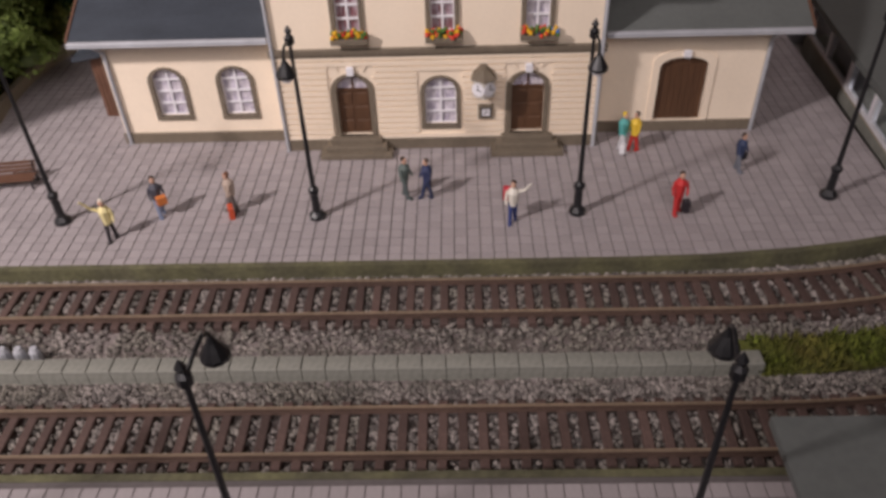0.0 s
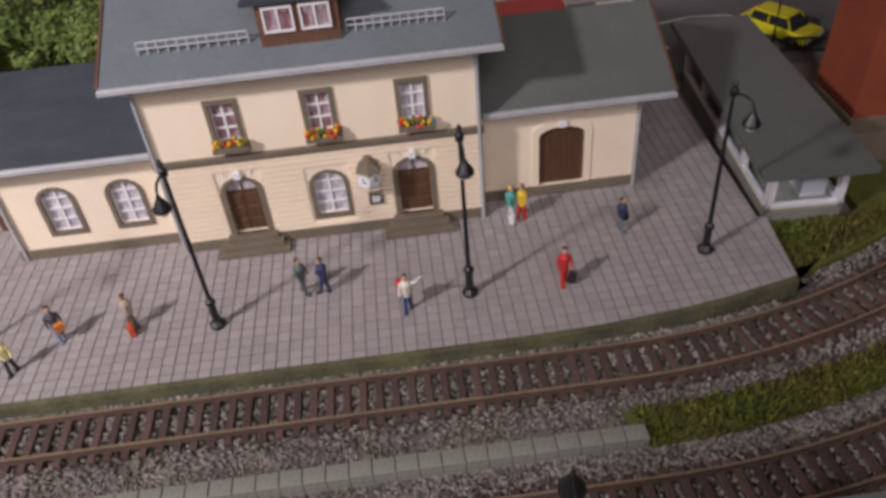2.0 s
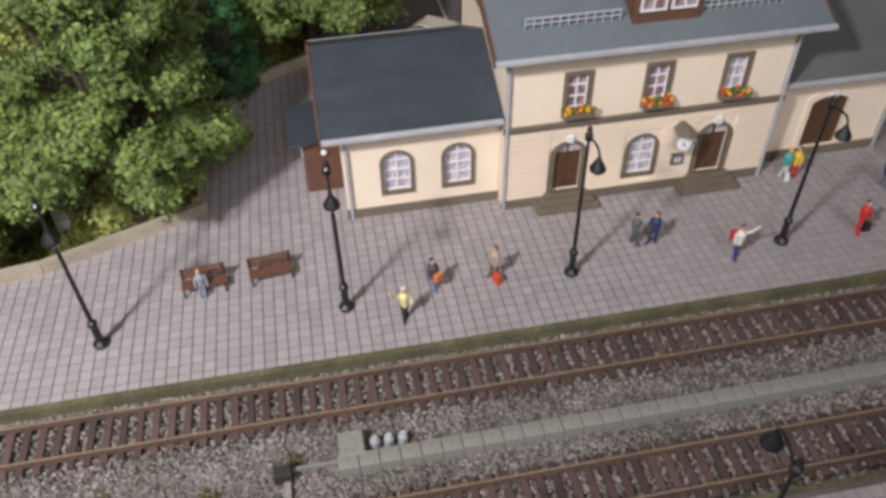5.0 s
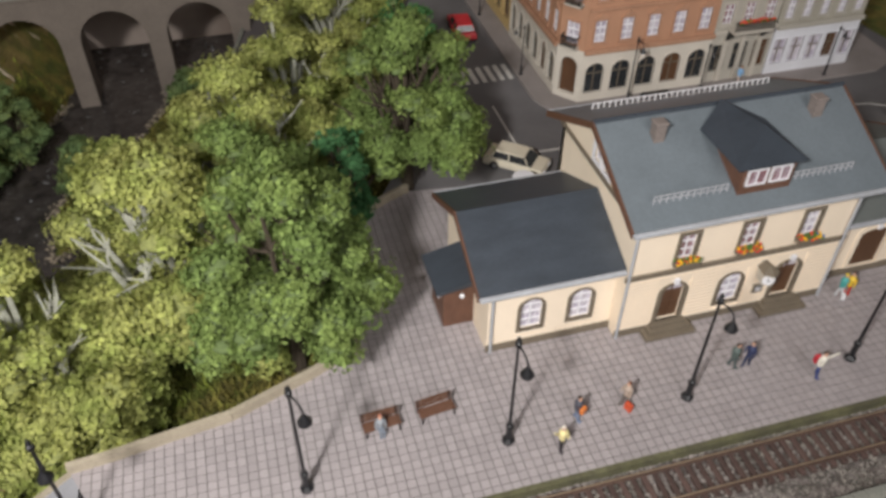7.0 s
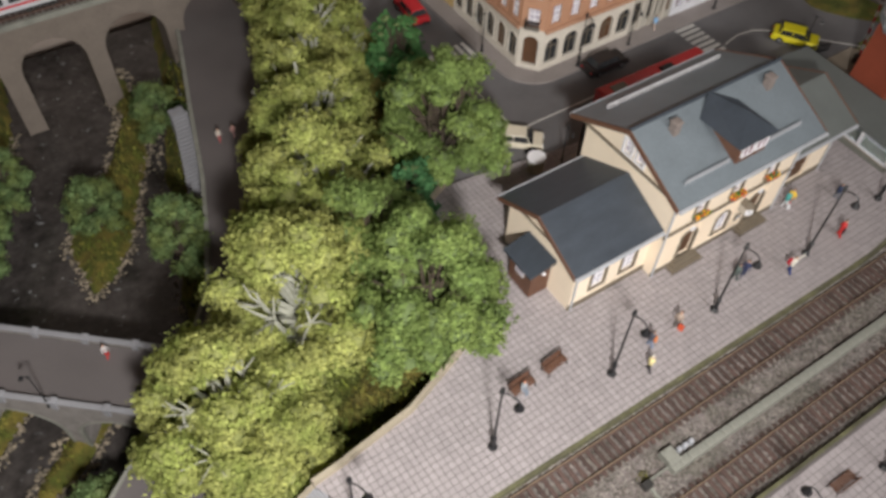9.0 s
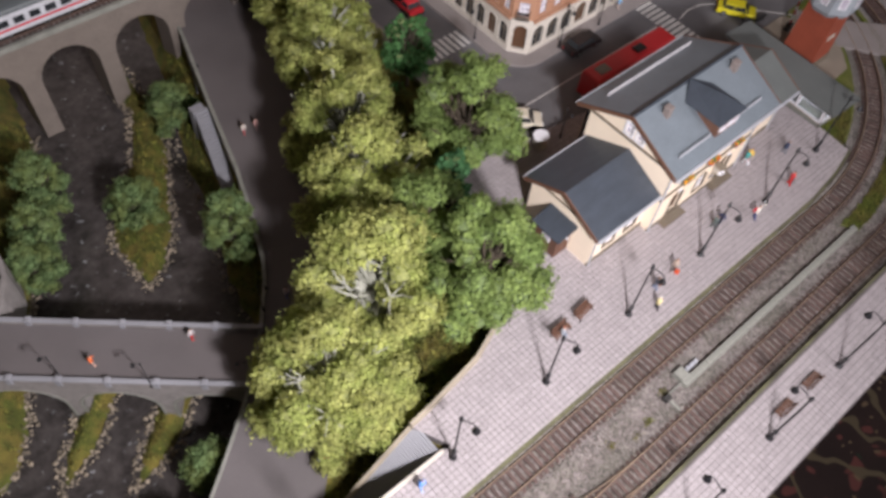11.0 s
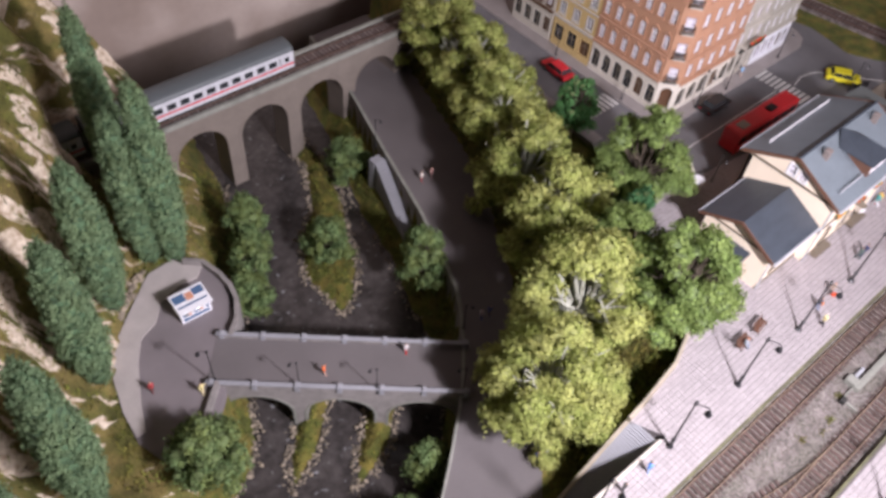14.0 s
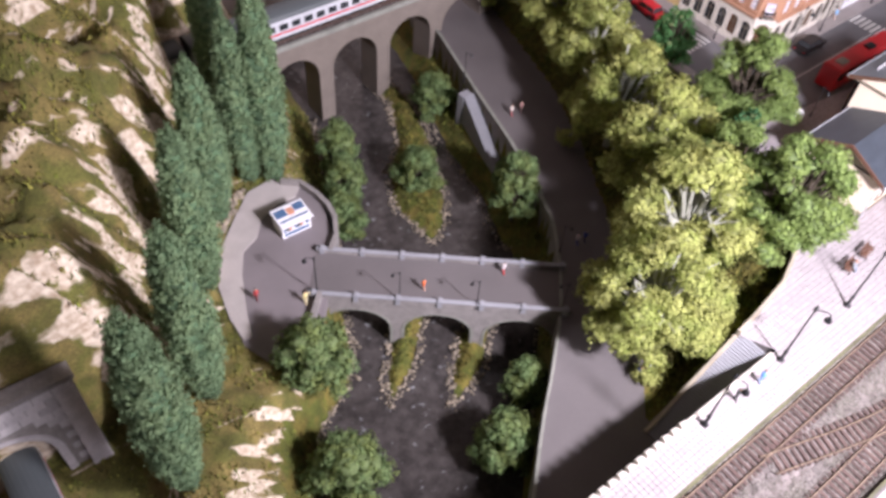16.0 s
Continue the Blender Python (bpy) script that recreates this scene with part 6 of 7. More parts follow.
def row_house(name_label, x0, x1, y, h0, floors, hf, wallm, groundm, trim, pane, bays, roofm, arched=False, m4=None, depth=9.0, shop=None):
    h = thing("town_house", name_label, "house", "row of town houses")
    turn = m4 or wall_turn(x0, y, x1, y)
    w = x1 - x0
    house_front(h, 0, w, turn, floors, bays, wallm, arched, groundm, h0, hf, trim, pane, shop=shop)
    top = h0 + floors * hf
    part("core", M().box(0.02, 0.31, -0.4, w - 0.02, depth, top).moved(turn), groundm, h)
    part("roof", M().hull([(0, -0.4, top), (w, -0.4, top), (w, depth, top), (0, depth, top)], [(0, 2.4, top + 3.6), (w, 2.4, top + 3.6), (w, depth - 2, top + 3.6), (0, depth - 2, top + 3.6)]).moved(turn), roofm, h, "roof")
    return h, turn


h, turn = row_house("narrow grey town house with ornate balcony", 20.0, 25.9, 25.2, 4.4, 4, 3.3, STUCCO_GREY, STUCCO_GREY, STUCCO, CURTAIN_RED, 3, SLATE)
for x in (1.3, 2.95, 4.6):
    part("pilaster", M().box(x - 0.2, -0.22, -0.2, x + 0.2, 0.0, 4.3, 0.03).moved(turn), STUCCO, h, "carved pale pilaster")
for x in (1.3, 4.6):
    part("bracket", M().hull([(x - 0.16, -0.22, 3.6), (x + 0.16, -0.22, 3.6), (x + 0.16, 0, 3.6), (x - 0.16, 0, 3.6)], [(x - 0.16, -1.1, 4.58), (x + 0.16, -1.1, 4.58), (x + 0.16, 0, 4.58), (x - 0.16, 0, 4.58)]).moved(turn), BLACK, h, "dark curved bracket")
b = part("balcony", M().box(1.1, -1.3, 4.6, 4.7, 0, 4.85).moved(turn), STUCCO, h, "stone balcony with red flowers")
m = M()
for i in range(14):
    m.box(1.12 + i * 0.27, -1.26, 4.85, 1.19 + i * 0.27, -1.18, 5.6)
part("railing", m.box(1.1, -1.3, 5.6, 4.7, -1.14, 5.7).moved(turn), BLACK, b, "black iron railing")
m = M()
for i in range(60):
    m.k = random.choice((0, 0, 1))
    m.ball((random.uniform(1.2, 4.6), random.uniform(-1.4, -1.15), random.uniform(5.6, 5.85)), 0.12, 0.12, 0.12, 5, 3)
part("flower_cluster", m.moved(turn), [FL_RED, FL_LEAF], b, "red balcony flowers")
row_house("olive-grey town house with white shopfronts below", 26.0, 34.5, 25.1, 4.2, 4, 3.3, OLIVE_WALL, SHOPFRONT, STUCCO_GREY, CURTAIN, 5, SLATE, shop=CURTAIN)
row_house("yellow town house in the side street", 0, 7.2, 0, 4.2, 3, 3.2, YELLOW_WALL, YELLOW_WALL, STUCCO, DARKGLASS, 3, ROOF_RED, m4=wall_turn(6.9, 45.4, 6.9, 38.2))
row_house("white half-timbered house in the side street", 0, 7.4, 0, 4.2, 3, 3.2, STUCCO, STUCCO, WOOD, CURTAIN, 4, SLATE, m4=wall_turn(6.8, 53.0, 6.8, 45.6))

third = street_lamp("black cast-iron street lamp on the town pavement", "lamps in the town")
SMALL = Matrix.Scale(0.76, 4)
third.matrix_basis = put(12.2, 23.7, ROAD_Z + 0.2, 0) @ SMALL
for x, y, r in ((18.9, 23.7, 0), (5.3, 30.6, -90), (31.3, 23.7, 0), (2.0, 13.6, 0), (5.3, 42.6, -90), (33.2, 13.3, 30)):
    copy_thing(third, put(x, y, ROAD_Z + 0.2, r) @ SMALL)
fourth = street_lamp("black cast-iron street lamp beside the river", "lamps by the river")
fourth.matrix_basis = put(-55.9, 29.7, PROM_Z + 0.05, -130) @ SMALL
for x, y, r in ((-49.5, 24.2, -130), (-43.7, 18.8, -130), (-36.7, 13.4, -130), (-31.6, 19.2, 60), (-21.3, 48.6, 60)):
    copy_thing(fourth, put(x, y, PROM_Z + 0.1, r) @ SMALL)


# ---- vehicles ----
TYRE = mat("tyre", (0.015, 0.015, 0.016), 0.8)
HUB = mat("wheel_rim", (0.3, 0.3, 0.32), 0.4, 0.5)


def wheels(parent, xs, half, r):
    for x in xs:
        for s in (-1, 1):
            w = part("wheel", M().cyl((x, s * half, r), (x, s * (half - 0.24), r), r, n=12), TYRE, parent)
            part("rim", M().cyl((x, s * (half + 0.01), r), (x, s * (half - 0.1), r), r * 0.55, n=10), HUB, w)


def car(label, paintm, x, y, rz, estate=False, L=4.8):
    c = thing("car", label, "car", "parked cars", at=(x, y, ROAD_Z), rz=rz)
    a = L / 2
    m = M()
    m.hull([(-a, -0.95, 0.3), (a, -0.95, 0.3), (a, 0.95, 0.3), (-a, 0.95, 0.3)], [(-a + 0.05, -0.98, 0.72), (a - 0.05, -0.98, 0.66), (a - 0.05, 0.98, 0.66), (-a + 0.05, 0.98, 0.72)])
    m.hull([(-a + 0.05, -0.98, 0.72), (a - 0.05, -0.98, 0.66), (a - 0.05, 0.98, 0.66), (-a + 0.05, 0.98, 0.72)], [(-a + 0.15, -0.9, 0.98), (a - 0.2, -0.9, 0.86), (a - 0.2, 0.9, 0.86), (-a + 0.15, 0.9, 0.98)])
    part("body", m, paintm, c)
    r0, r1 = (-a + 0.35, 0.9) if estate else (-a + 0.9, 0.75)
    part("cabin_glass", M().hull([(r0 - 0.3, -0.86, 0.95), (r1 + 0.65, -0.86, 0.9), (r1 + 0.65, 0.86, 0.9), (r0 - 0.3, 0.86, 0.95)], [(r0, -0.72, 1.48), (r1, -0.72, 1.48), (r1, 0.72, 1.48), (r0, 0.72, 1.48)]), DARKGLASS, c, "dark car windows")
    part("roof", M().box(r0 - 0.02, -0.74, 1.47, r1 + 0.02, 0.74, 1.56, 0.05), paintm, c)
    m = M()
    for x in (r0 - 0.1, (r0 + r1) / 2, r1 + 0.28):
        for s in (-1, 1):
            m.cyl((x + (0.12 if x > r1 else -0.1 if x < r0 else 0), s * 0.86, 0.92), (x - (0.2 if x > r1 else -0.1 if x < r0 else 0), s * 0.72, 1.5), 0.05, n=4)
    part("pillars", m, paintm, c)
    for s in (-1, 1):
        part("headlight", M().box(a - 0.08, s * 0.62 - 0.2, 0.5, a + 0.01, s * 0.62 + 0.2, 0.68), WHITE, c, "pale headlight")
        part("tail_light", M().box(-a - 0.01, s * 0.7 - 0.09, 0.55, -a + 0.06, s * 0.7 + 0.09, 0.68), CAR_RED, c)
    for e in (-a, a):
        part("bumper", M().box(e - 0.08, -0.96, 0.3, e + 0.08, 0.96, 0.45), SKIRT, c)
    wheels(c, (-a * 0.6, a * 0.6), 0.99, 0.34)
    return c


car("bright yellow saloon car on the street", CAR_YELLOW, 34.5, 15.2, -57)
car("dark saloon car parked by the pavement", CAR_BLACK, 14.5, 22.35, 0)
car("cream white saloon car at the corner", CAR_CREAM, 0.4, 18.0, -40)
car("red car in the side street", CAR_RED, 2.6, 39.8, 85)


def bus():
    b = thing("bus", "red city bus standing behind the station", "bus", at=(14.8, 16.1, ROAD_Z), rz=-1)
    L, W, H = 12.6, 2.4, 3.4
    part("body", M().box(-L / 2, -W / 2, 0.35, L / 2, W / 2, 1.55).box(-L / 2, -W / 2, 2.75, L / 2, W / 2, H, 0.18), BUS_RED, b, "red bus body")
    part("window_band", M().box(-L / 2 + 0.05, -W / 2 + 0.04, 1.5, L / 2 - 0.05, W / 2 - 0.04, 2.8), DARKGLASS, b, "dark window band")
    for i in range(8):
        x = -L / 2 + 0.1 + i * (L - 0.3) / 7
        part("pillar", M().box(x - 0.07, -W / 2 - 0.005, 1.5, x + 0.07, W / 2 + 0.005, 2.8), BUS_RED, b)
    part("roof_hatch", M().box(-5.2, -0.6, H, -3.6, 0.6, H + 0.08, 0.03), CONCRETE, b, "pale roof hatch")
    part("roof_unit", M().box(0.6, -0.55, H, 2.0, 0.4, H + 0.3, 0.1), BLACK, b, "black roof unit")
    wheels(b, (-4.0, 3.8), 1.19, 0.5)
    return b


bus()
lit = thing("advertising_pillar", "pale round advertising pillar on the pavement", "pillar", at=(-0.5, 14.2, ROAD_Z + 0.2))
part("drum", M().cyl((0, 0, 0), (0, 0, 1.6), 0.75, n=14), STUCCO, lit)
part("cap", M().cyl((0, 0, 1.6), (0, 0, 1.75), 0.85, n=14), WHITE, lit, "white round cap")


# ---- trains ----
def coach(label, at, rz=0.0, L=27.0):
    c = thing("railway_coach", label, "railway coach", "express train coaches", at=at, rz=rz)
    W = 1.62
    a = L / 2
    body = part("body", M().box(-a, -W, 0.95, a, W, 1.9).box(-a, -W, 2.75, a, W, 3.3), COACH_WHITE, c, "white coach side")
    part("stripe", M().box(-a - 0.005, -W - 0.012, 1.42, a + 0.005, W + 0.012, 1.68), COACH_RED, body, "red stripe")
    part("window_band", M().box(-a + 0.1, -W + 0.06, 1.85, a - 0.1, W - 0.06, 2.8), DARKGLASS, c, "dark windows")
    n = 13
    for i in range(n + 1):
        x = -a + 2.2 + i * (L - 4.4) / n
        part("pillar", M().box(x - 0.28, -W, 1.88, x + 0.28, W, 2.77), COACH_WHITE, body)
    for s in (-1, 1):
        part("end", M().box(s * a - (2.1 if s > 0 else 0), -W, 1.88, s * a + (2.1 if s < 0 else 0), W, 2.77), COACH_WHITE, body)
        for y in (-1, 1):
            part("door_window", M().box(s * (a - 1.0) - 0.3, y * W - 0.02, 2.0, s * (a - 1.0) + 0.3, y * W + 0.02, 2.7), DARKGLASS, body, "door window")
        part("gangway", M().box(s * a - 0.12, -0.7, 1.1, s * a + 0.35, 0.7, 3.4), BLACK, c, "black rubber gangway")
    prof = [(W * math.cos(t), 3.3 + 0.85 * math.sin(t)) for t in np.linspace(0, math.pi, 13)]
    part("roof", M().hull([(-a, y, z) for y, z in prof], [(a, y, z) for y, z in prof]), COACH_ROOF, c, "grey ribbed roof", smooth=False)
    m = M()
    for y, z in prof[2:-2]:
        m.cyl((-a, y, z + 0.0), (a, y, z + 0.0), 0.015, n=4)
    part("roof_rib", m, COACH_ROOF, c)
    part("underframe", M().box(-a + 0.2, -1.3, 0.6, a - 0.2, 1.3, 0.95).box(-4, -1.2, 0.25, 4, 1.2, 0.6), SKIRT, c, "dark underframe")
    for x in (-a + 4.4, a - 4.4):
        g = part("bogie", M().box(x - 1.7, -1.1, 0.3, x + 1.7, 1.1, 0.7), SKIRT, c)
        for dx in (-1.2, 1.2):
            part("wheelset", M().cyl((x + dx, -0.95, 0.5), (x + dx, -0.8, 0.5), 0.5, n=12).cyl((x + dx, 0.8, 0.5), (x + dx, 0.95, 0.5), 0.5, n=12).cyl((x + dx, -0.8, 0.5), (x + dx, 0.8, 0.5), 0.12, n=6), SKIRT, g)
    return c


end = VM @ Vector((5.4 - 13.5, 0, 0.9))
coach("white express coach with red stripe crossing the viaduct", tuple(end), math.degrees(VA))


end = VM @ Vector((5.4 - 13.5 - 27.8, 0, 0.9))
coach("white express coach with red stripe entering the hill tunnel", tuple(end), math.degrees(VA))
coach("white express coach with red stripe at the tunnel mouth", (-85.9, 15.7, -8.4), 90.0)


# ---- kiosk ----
def kiosk():
    k = thing("kiosk", "white market kiosk with blue and red goods", "kiosk", at=(-53.2, 39.1, PROM_Z + 0.2), rz=-2)
    part("counter", M().box(-2.0, -1.3, 0, 2.0, 1.3, 1.0).box(-2.0, 0.9, 1.0, 2.0, 1.3, 2.5).box(-2.0, -1.3, 1.0, -1.8, 1.3, 2.5).box(1.8, -1.3, 1.0, 2.0, 1.3, 2.5), WHITE, k, "white kiosk walls")
    part("awning", M().hull([(-2.2, -1.9, 2.35), (2.2, -1.9, 2.35), (2.2, 1.4, 2.6), (-2.2, 1.4, 2.6)], [(-2.2, -1.9, 2.45), (2.2, -1.9, 2.45), (2.2, 1.4, 2.75), (-2.2, 1.4, 2.75)]), WHITE, k, "white roof")
    BLUE, PEACH = mat("blue_print", (0.07, 0.13, 0.24), 0.5), mat("peach_print", (0.6, 0.28, 0.18), 0.5)
    def on_roof(x0, y0, x1, y1):
        """A thin print lying on the sloping roof."""
        lift = lambda y: 2.46 + (y + 1.9) * 0.0909
        quad = [(x0, y0), (x1, y0), (x1, y1), (x0, y1)]
        return M().hull([(x, y, lift(y)) for x, y in quad], [(x, y, lift(y) + 0.04) for x, y in quad])

    part("roof_print", on_roof(-2.0, -0.2, -0.5, 1.0), BLUE, k, "dark blue printed panel")
    part("roof_print", on_roof(0.6, 0.0, 2.0, 1.1), BLUE, k, "dark blue printed panel")
    part("roof_print", on_roof(-0.4, -0.3, 0.5, 0.8), PEACH, k, "peach printed panel")
    part("roof_print", on_roof(-1.9, -1.0, 1.9, -0.75), BLUE, k, "narrow blue stripe")
    part("front_stripe", M().box(-1.7, -1.34, 0.3, 1.7, -1.3, 0.8), BLUE, k, "blue printed panel")
    for i in range(9):
        g = 0.22 + 0.12 * (i % 3)
        part("goods", M().box(-1.7 + i * 0.39, -1.28, 1.0, -1.42 + i * 0.39, -0.95, 1.0 + g, 0.03), (BLUE, WHITE, PEACH, DARKGLASS)[(i * 3) % 4], k)
    k.scale = (0.86, 0.86, 0.86)
    return k


kiosk()


# ---- trees ----
def leaf_cloud(lobes, count, size, name, material):
    """Small leaves scattered over and inside the lobes of a crown."""
    rng = np.random.default_rng(int(count + 1000 * size + len(lobes)))
    area = np.array([r[3] * r[4] for r in lobes])
    pick = rng.choice(len(lobes), count, p=area / area.sum())
    L = np.array(lobes)[pick]
    tuft = 9  # leaves grow in small sprays
    d = rng.normal(size=(count // tuft + 1, 3)).repeat(tuft, 0)[:count]
    L = L[::tuft].repeat(tuft, 0)[:count]
    d /= np.linalg.norm(d, axis=1)[:, None]
    low = (rng.random(count // tuft + 1) < 0.6).repeat(tuft)[:count]
    d[:, 2] = np.where((d[:, 2] < -0.35) & low, -d[:, 2], d[:, 2])
    reach = (0.80 + 0.34 * rng.random(count // tuft + 1) ** 1.3).repeat(tuft)[:count]
    c = L[:, :3] + d * reach[:, None] * L[:, [3, 3, 4]] + rng.normal(size=(count, 3)) * size * 1.15
    a = rng.normal(size=(count, 3))
    a -= d * (a * d).sum(1)[:, None] * 0.6
    a /= np.linalg.norm(a, axis=1)[:, None]
    b = np.cross(a, d + 0.25 * rng.normal(size=(count, 3)))
    b /= np.linalg.norm(b, axis=1)[:, None] + 1e-9
    s = (size * (0.6 + 0.8 * rng.random(count)))[:, None]
    v = np.stack([c - a * s - b * s * 0.55, c + a * s * 0.2 - b * s * 0.75, c + a * s * 1.1, c + a * s * 0.1 + b * s * 0.75], 1).reshape(-1, 3) * U
    me = bpy.data.meshes.new(name)
    me.vertices.add(len(v))
    me.vertices.foreach_set("co", v.ravel())
    me.loops.add(4 * count)
    me.loops.foreach_set("vertex_index", np.arange(4 * count, dtype=np.int32))
    me.polygons.add(count)
    me.polygons.foreach_set("loop_start", np.arange(0, 4 * count, 4, dtype=np.int32))
    me.materials.append(material)
    me.update(calc_edges=True)
    return me


def cores(lobes, f=0.84):
    m = M()
    for x, y, z, r, h in lobes:
        m.ball((x, y, z), r * f, r * f, h * f, 10, 7)
    m.v = [(x + 0.25 * noise.noise(Vector((x, y, z))), y + 0.25 * noise.noise(Vector((y, z, x))), z + 0.25 * noise.noise(Vector((z, x, y)))) for x, y, z in m.v]
    return m


def broadleaf(label, x, y, z, height, radius, leaf, core, seed, group, leaves=11000, size=0.24, bark=None, category="tree", name="tree"):
    """A tree from lobes set round a tapering trunk with limbs that fork to the lobes."""
    rng = random.Random(seed)
    t = thing(name, label, category, group, at=(x, y, z))
    small = category == "bush"
    holes = [] if small else [(rng.uniform(0, 6.28), rng.uniform(0.12, 0.72)) for _ in range(9)]
    holes = [(radius * q * math.cos(a), radius * q * math.sin(a), height * (0.82 - 0.5 * q * q)) for a, q in holes]
    lobes = []
    n = 26 if small else 54
    for i in range(n):
        a, q = i * 2.4 + rng.uniform(-0.4, 0.4), math.sqrt((i + 0.5) / n)
        r = radius * (rng.uniform(0.2, 0.33) if small else rng.uniform(0.14, 0.25))
        q *= rng.uniform(0.74, 1.14) if small else rng.uniform(0.82, 1.06)
        up = height * (0.98 - 0.54 * q ** 2.0) - rng.uniform(0, 0.12 if small else 0.25) * height
        lx, ly = radius * 0.86 * q * math.cos(a), radius * 0.86 * q * math.sin(a)
        if any(math.hypot(lx - h[0], ly - h[1]) < radius * 0.17 for h in holes):
            up -= height * 0.32
            r *= 0.8
        lobes.append((lx, ly, up - r * 0.5, r * 1.08, r * rng.uniform(0.42, 0.66)))
    for i in range(16):
        a = i * 0.393 + rng.uniform(-0.3, 0.3)
        r = radius * rng.uniform(0.17, 0.28)
        lobes.append((radius * rng.uniform(0.42, 0.74) * math.cos(a), radius * rng.uniform(0.42, 0.74) * math.sin(a), height * rng.uniform(0.28, 0.48), r, r * 0.75))
    m = M()
    m.cyl((0, 0, -0.4), (0, 0, height * 0.35), radius * 0.085, radius * 0.06, 8)
    for lx, ly, lz, r, h in lobes:
        mid = (lx * 0.45, ly * 0.45, height * 0.34 + (lz - height * 0.34) * 0.4)
        m.cyl((0, 0, height * 0.3), mid, radius * 0.045, radius * 0.03, 5)
        m.cyl(mid, (lx, ly, lz), radius * 0.03, radius * 0.015, 5)
    for hx, hy, hz in holes:
        foot = Vector((hx * 0.6, hy * 0.6, hz - height * 0.3))
        fork = foot.lerp(Vector((hx, hy, hz)), 0.45)
        m.cyl((0, 0, height * 0.3), foot, radius * 0.04, radius * 0.028, 6).cyl(foot, fork, radius * 0.028, radius * 0.02, 6)
        for k in range(5):
            a = k * 1.26 + rng.uniform(-0.6, 0.6)
            b = radius * rng.uniform(0.04, 0.24)
            tip = (hx + b * math.cos(a), hy + b * math.sin(a), hz - rng.uniform(0.0, 0.13) * height)
            bend = fork.lerp(Vector(tip), 0.5) + Vector((rng.uniform(-1, 1), rng.uniform(-1, 1), 0)) * radius * 0.04
            m.cyl(fork, bend, radius * 0.014, radius * 0.010, 5).cyl(bend, tip, radius * 0.010, radius * 0.005, 5)
    part("trunk", m, bark or BARK, t, "pale grey branching trunk")
    # the core's dark colour gives the gaps between leaf clumps their shade
    part("inner_crown", cores(lobes, 0.7), core, t, "dense inner foliage in a darker tone", smooth=True)
    part("crown", leaf_cloud(lobes, leaves, size, "crown", leaf), None, t, "many small leaves in clumps")
    return t


YT = "large yellow-green leafy tree beside the promenade"
for k, (x, y, hgt, rad) in enumerate(((-32.3, 6.3, 16.0, 7.4), (-24.3, 10.3, 18.5, 8.1), (-18.3, 18.8, 18.0, 7.5), (-14.9, 28.3, 17.0, 7.0), (-9.9, 37.5, 15.5, 6.7), (-7.3, 46.8, 14.5, 5.8), (-5.4, 55.8, 14, 5.6))):
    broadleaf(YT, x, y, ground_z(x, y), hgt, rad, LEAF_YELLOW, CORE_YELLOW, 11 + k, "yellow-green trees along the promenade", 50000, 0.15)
GT = "dense mid-green leafy tree behind the platform"
for k, (x, y, hgt, rad) in enumerate(((-18.0, 4.1, 16.0, 6.0), (-18.4, 10.8, 15.5, 4.9), (-8.1, 17.6, 15.0, 5.6))):
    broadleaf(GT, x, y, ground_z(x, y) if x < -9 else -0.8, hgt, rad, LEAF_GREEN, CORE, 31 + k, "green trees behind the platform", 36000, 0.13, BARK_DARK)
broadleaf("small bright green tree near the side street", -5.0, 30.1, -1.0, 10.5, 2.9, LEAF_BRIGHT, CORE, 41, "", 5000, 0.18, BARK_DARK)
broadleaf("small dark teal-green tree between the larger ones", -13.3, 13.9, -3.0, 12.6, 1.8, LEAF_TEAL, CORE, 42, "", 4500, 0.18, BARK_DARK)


def cypress(label, x, y, z, h, r, seed):
    """A smooth spindle of fine foliage, widest below the middle, with a rounded tip."""
    rng = random.Random(seed)
    t = thing("cypress_tree", label, "cypress tree", "cypresses on the hillside", at=(x, y, z))
    wide = lambda a: r * (0.55 + 0.45 * smooth01(a / 0.3)) * math.sqrt(max(0.02, 1.0 - max(0.0, (a - 0.35) / 0.66) ** 2.2))
    lobes = []
    for i in range(190):
        a = (i + 0.5) / 190
        w, b = wide(a) * rng.uniform(0.92, 1.12), i * 2.4 + rng.uniform(-0.3, 0.3)
        lobes.append((w * 0.74 * math.cos(b), w * 0.74 * math.sin(b), h * (0.05 + 0.93 * a), w * rng.uniform(0.24, 0.31), h * 0.045))
    part("trunk", M().cyl((0, 0, -0.8), (0, 0, h * 0.8), 0.28, 0.08, 7), BARK_DARK, t, "dark trunk")
    part("inner_crown", M().lathe(0, 0, [(wide(a) * 0.86, h * (0.04 + 0.93 * a)) for a in np.linspace(0, 1, 16)], 14), CORE_TEAL, t, "dense inner foliage in a darker tone", smooth=True)
    part("crown", leaf_cloud(lobes, 40000, 0.11, "crown", LEAF_DARK), None, t, "dense blue-green needle tufts")
    return t


CT = "tall slender blue-green cypress on the grassy slope"
for k, (x, y, z, h) in enumerate(((-51.7, 56.4, 4.5, 15.6), (-51.0, 46.6, -6.0, 23.5), (-53.4, 47.9, -6.0, 20.0), (-59.6, 43.1, -5.8, 20.5), (-64.6, 36.0, -6.2, 20.5), (-70.2, 24.4, -4.5, 21.0), (-75.6, 17.0, -2.0, 21.0))):
    cypress(CT, x, y, min(z, ground_z(x, y)), h + max(0, z - ground_z(x, y)), 2.15 if k else 1.8, 60 + k)


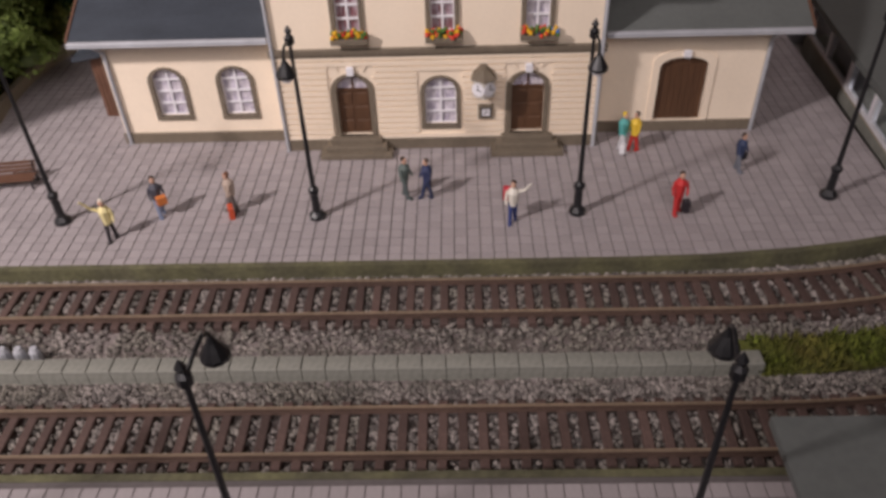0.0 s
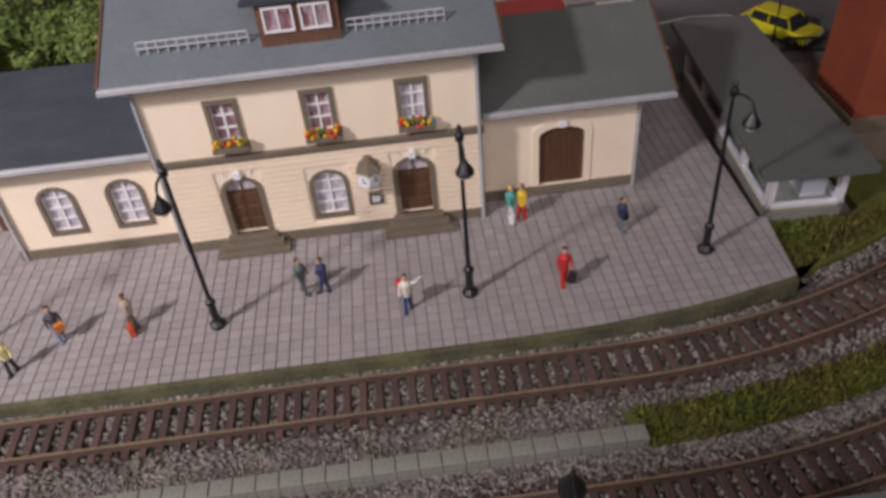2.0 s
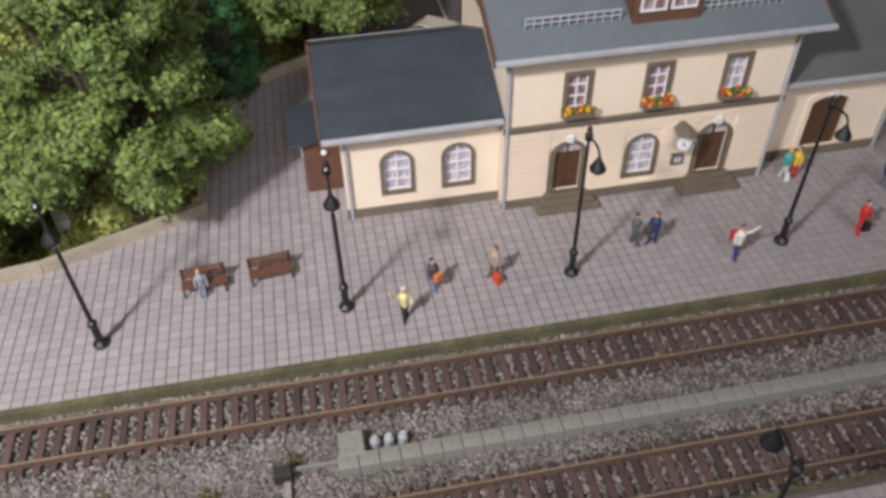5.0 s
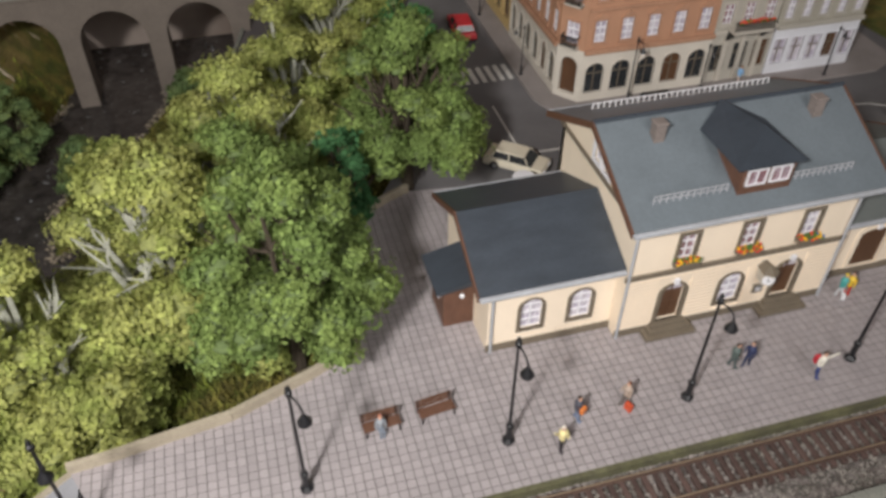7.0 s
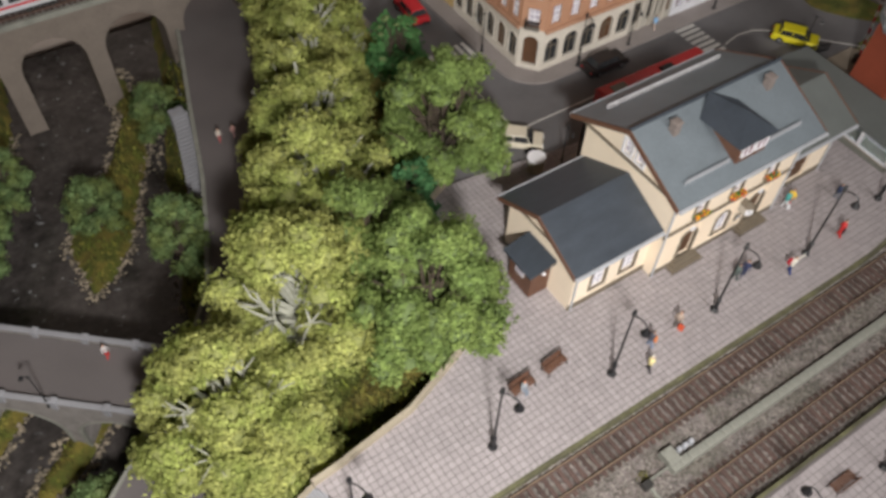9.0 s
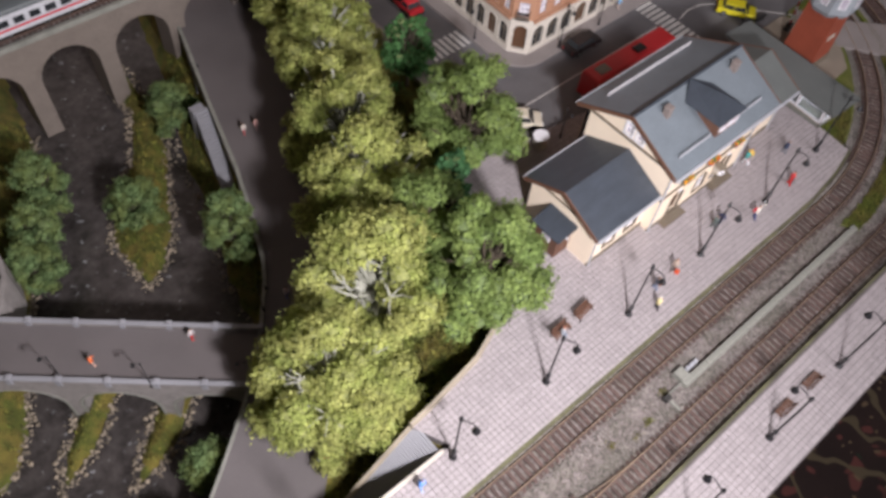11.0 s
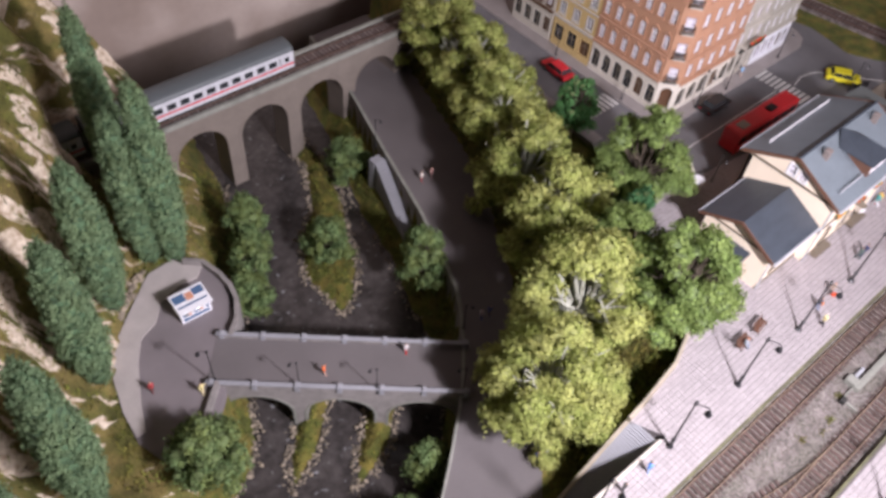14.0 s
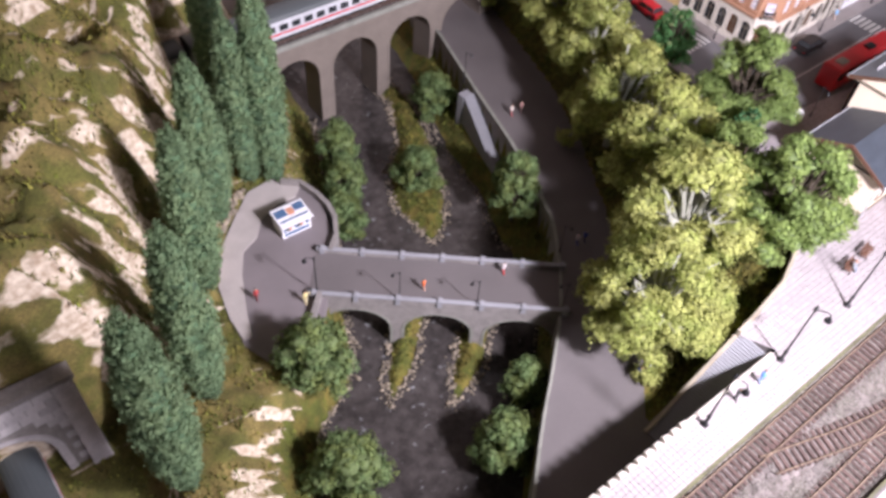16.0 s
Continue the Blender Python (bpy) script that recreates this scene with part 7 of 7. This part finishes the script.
def bush(label, x, y, h, r, seed, leaf=None):
    z = ground_z(x, y) if x < -3 else -0.7
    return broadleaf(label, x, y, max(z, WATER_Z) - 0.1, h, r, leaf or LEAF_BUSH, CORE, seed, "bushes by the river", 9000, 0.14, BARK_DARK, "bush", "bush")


BT = "rounded green bush on the river bank"
for k, (x, y, h, r) in enumerate(((-34.3, 41.2, 7.2, 2.9), (-23.7, 51.8, 8.0, 3.0), (-28.8, 29.4, 12.0, 2.7), (-41.3, 48.5, 10.5, 2.9), (-44.2, 42.9, 9.5, 2.9), (-46.4, 39.7, 8.5, 2.6), (-60.7, 22.6, 9.0, 4.0), (-43.3, 10.7, 7.0, 2.6), (-49.3, 6.7, 8.0, 3.4), (-63.5, 13.2, 8.5, 4.2), (-67.9, 4.7, 8, 4.0), (-26.8, 32.8, 6.5, 2.0))):
    bush(BT, x, y, h, r, 80 + k)

# stones along the water and grass tufts
m = M()
for isle in ISLANDS:
    for (x0, y0), (x1, y1) in zip(isle, isle[1:] + isle[:1]):
        for i in range(int(math.hypot(x1 - x0, y1 - y0) * 9)):
            a = random.random()
            rock(m, x0 + (x1 - x0) * a + random.gauss(0, 0.3), y0 + (y1 - y0) * a + random.gauss(0, 0.3), WATER_Z + random.uniform(0, 0.3), random.uniform(0.1, 0.3))
for i in range(900):
    y = random.uniform(0, 60)
    rock(m, interp(y, WBANK) + random.gauss(-0.4, 0.5), y, WATER_Z + 0.2 + random.uniform(0, 0.3), random.uniform(0.1, 0.32))
for i in range(260):
    y = random.uniform(4, 58)
    rock(m, interp(y, QUAY) - interp(y, BERM) + random.gauss(0, 0.3), y, WATER_Z + 0.1, random.uniform(0.08, 0.25))
for i in range(160):
    p, q = TERRACE[3:7], random.random() * 2.99
    (x0, y0), (x1, y1) = p[int(q)], p[int(q) + 1]
    f = q - int(q)
    rock(m, x0 + (x1 - x0) * f - 0.8 + random.gauss(0, 0.3), y0 + (y1 - y0) * f + 0.4, PROM_Z + 0.6, random.uniform(0.3, 0.6))
single("bank_stones", m, BANKSTONE, "pale tan stones along the stream's banks", "stones", kind="stuff")


def tufts(name, label, spots, size, material):
    n = len(spots)
    rng = np.random.default_rng(5)
    c = np.array(spots)
    a = rng.uniform(0, 2 * np.pi, n)
    s = size * (0.5 + rng.random(n))
    d = np.stack([np.cos(a), np.sin(a), np.zeros(n)], 1) * (s * 0.22)[:, None]
    tip = c + np.stack([rng.normal(0, 0.35, n) * s, rng.normal(0, 0.35, n) * s, s], 1)
    v = np.stack([c - d, c + d, tip], 1).reshape(-1, 3) * U
    me = bpy.data.meshes.new(name)
    me.from_pydata(v.tolist(), [], np.arange(3 * n).reshape(-1, 3).tolist())
    me.materials.append(material)
    return tagged(new(name, me), label, "grass", kind="stuff")


spots = []
while len(spots) < 9000:
    s = random.uniform(17.4, 50)
    f = random.random()
    p, q = bent(s, -9.35, R1, -2.1), bent(17.2 + (s - 17.2) * 1.12, -15.33, R2, 2.2)
    spots.append((p[0] + (q[0] - p[0]) * f, p[1] + (q[1] - p[1]) * f, -0.72))
for i in range(6000):
    x, y = random.uniform(25.7, 34), random.uniform(-6.6, -2.5)
    if math.hypot(x - 17.2, y - 24.05) < 31.0:
        spots.append((x, y, -0.57))
for cx, cy in ((-18.2, -12.4), (-14.3, -12.9), (-16.0, -13.2), (-11.2, -12.0)):
    spots += [(cx + random.gauss(0, 0.25), cy + random.gauss(0, 0.2), -0.9) for _ in range(60)]
tufts("grass_tufts", "short green grass tufts beside the tracks", spots, 0.24, LAWN_TUFT)
spots = []
while len(spots) < 26000:
    x, y = random.uniform(-84, -6), random.uniform(-3, 62)
    e, q, p = interp(y, PROM_E), interp(y, QUAY), interp(y, PLAT_W)
    if q < x < e or x > p or (y < -0.6 and x > e) or inside(TERRACE, x, y):
        continue
    z = ground_z(x, y)
    if z < WATER_Z + 0.25:
        continue
    if x < -60 and noise.noise(Vector((x * 0.3, y * 0.3, 1))) > 0.1:
        continue
    spots.append((x, y, z - 0.05))
tufts("meadow_tufts", "rough olive grass on slopes and islands", spots, 0.42, GRASS_TUFT)

spots = []
while len(spots) < 9000:
    x, y = random.uniform(-36, -13), random.uniform(-0.6, 12)
    if interp(y, PROM_E) + 0.5 < x < interp(y, PLAT_W):
        spots.append((x, y, ground_z(x, y) - 0.05))
tufts("bank_tufts", "fresh green grass under the trees by the platform", spots, 0.5, LAWN_TUFT)

# small weathered parts lying by the end of the strip
jk = thing("point_motor", "whitish point motor with levers beside the track", "point motor", at=(-9.0, -12.0, TRACK_Z - 0.1))
part("case", M().box(-0.4, -0.5, -0.2, 0.6, 0.6, 0.55, 0.06), CONCRETE, jk)
for x in (1.0, 1.55, 2.1):
    part("post", M().lathe(x, 0.1, ((0.2, -0.2), (0.2, 0.35), (0.12, 0.5)), 8), ZINC, jk, "small grey post")
part("lever", M().box(-2.2, -0.5, 0.0, -0.4, -0.36, 0.16), CONCRETE, jk)
part("lever", M().box(-2.55, -2.3, -0.1, -2.3, -0.9, 0.1), CONCRETE, jk)
part("lantern", M().box(-2.9, -0.85, -0.1, -2.2, -0.35, 0.45, 0.05), SKIRT, jk, "dark point lantern")
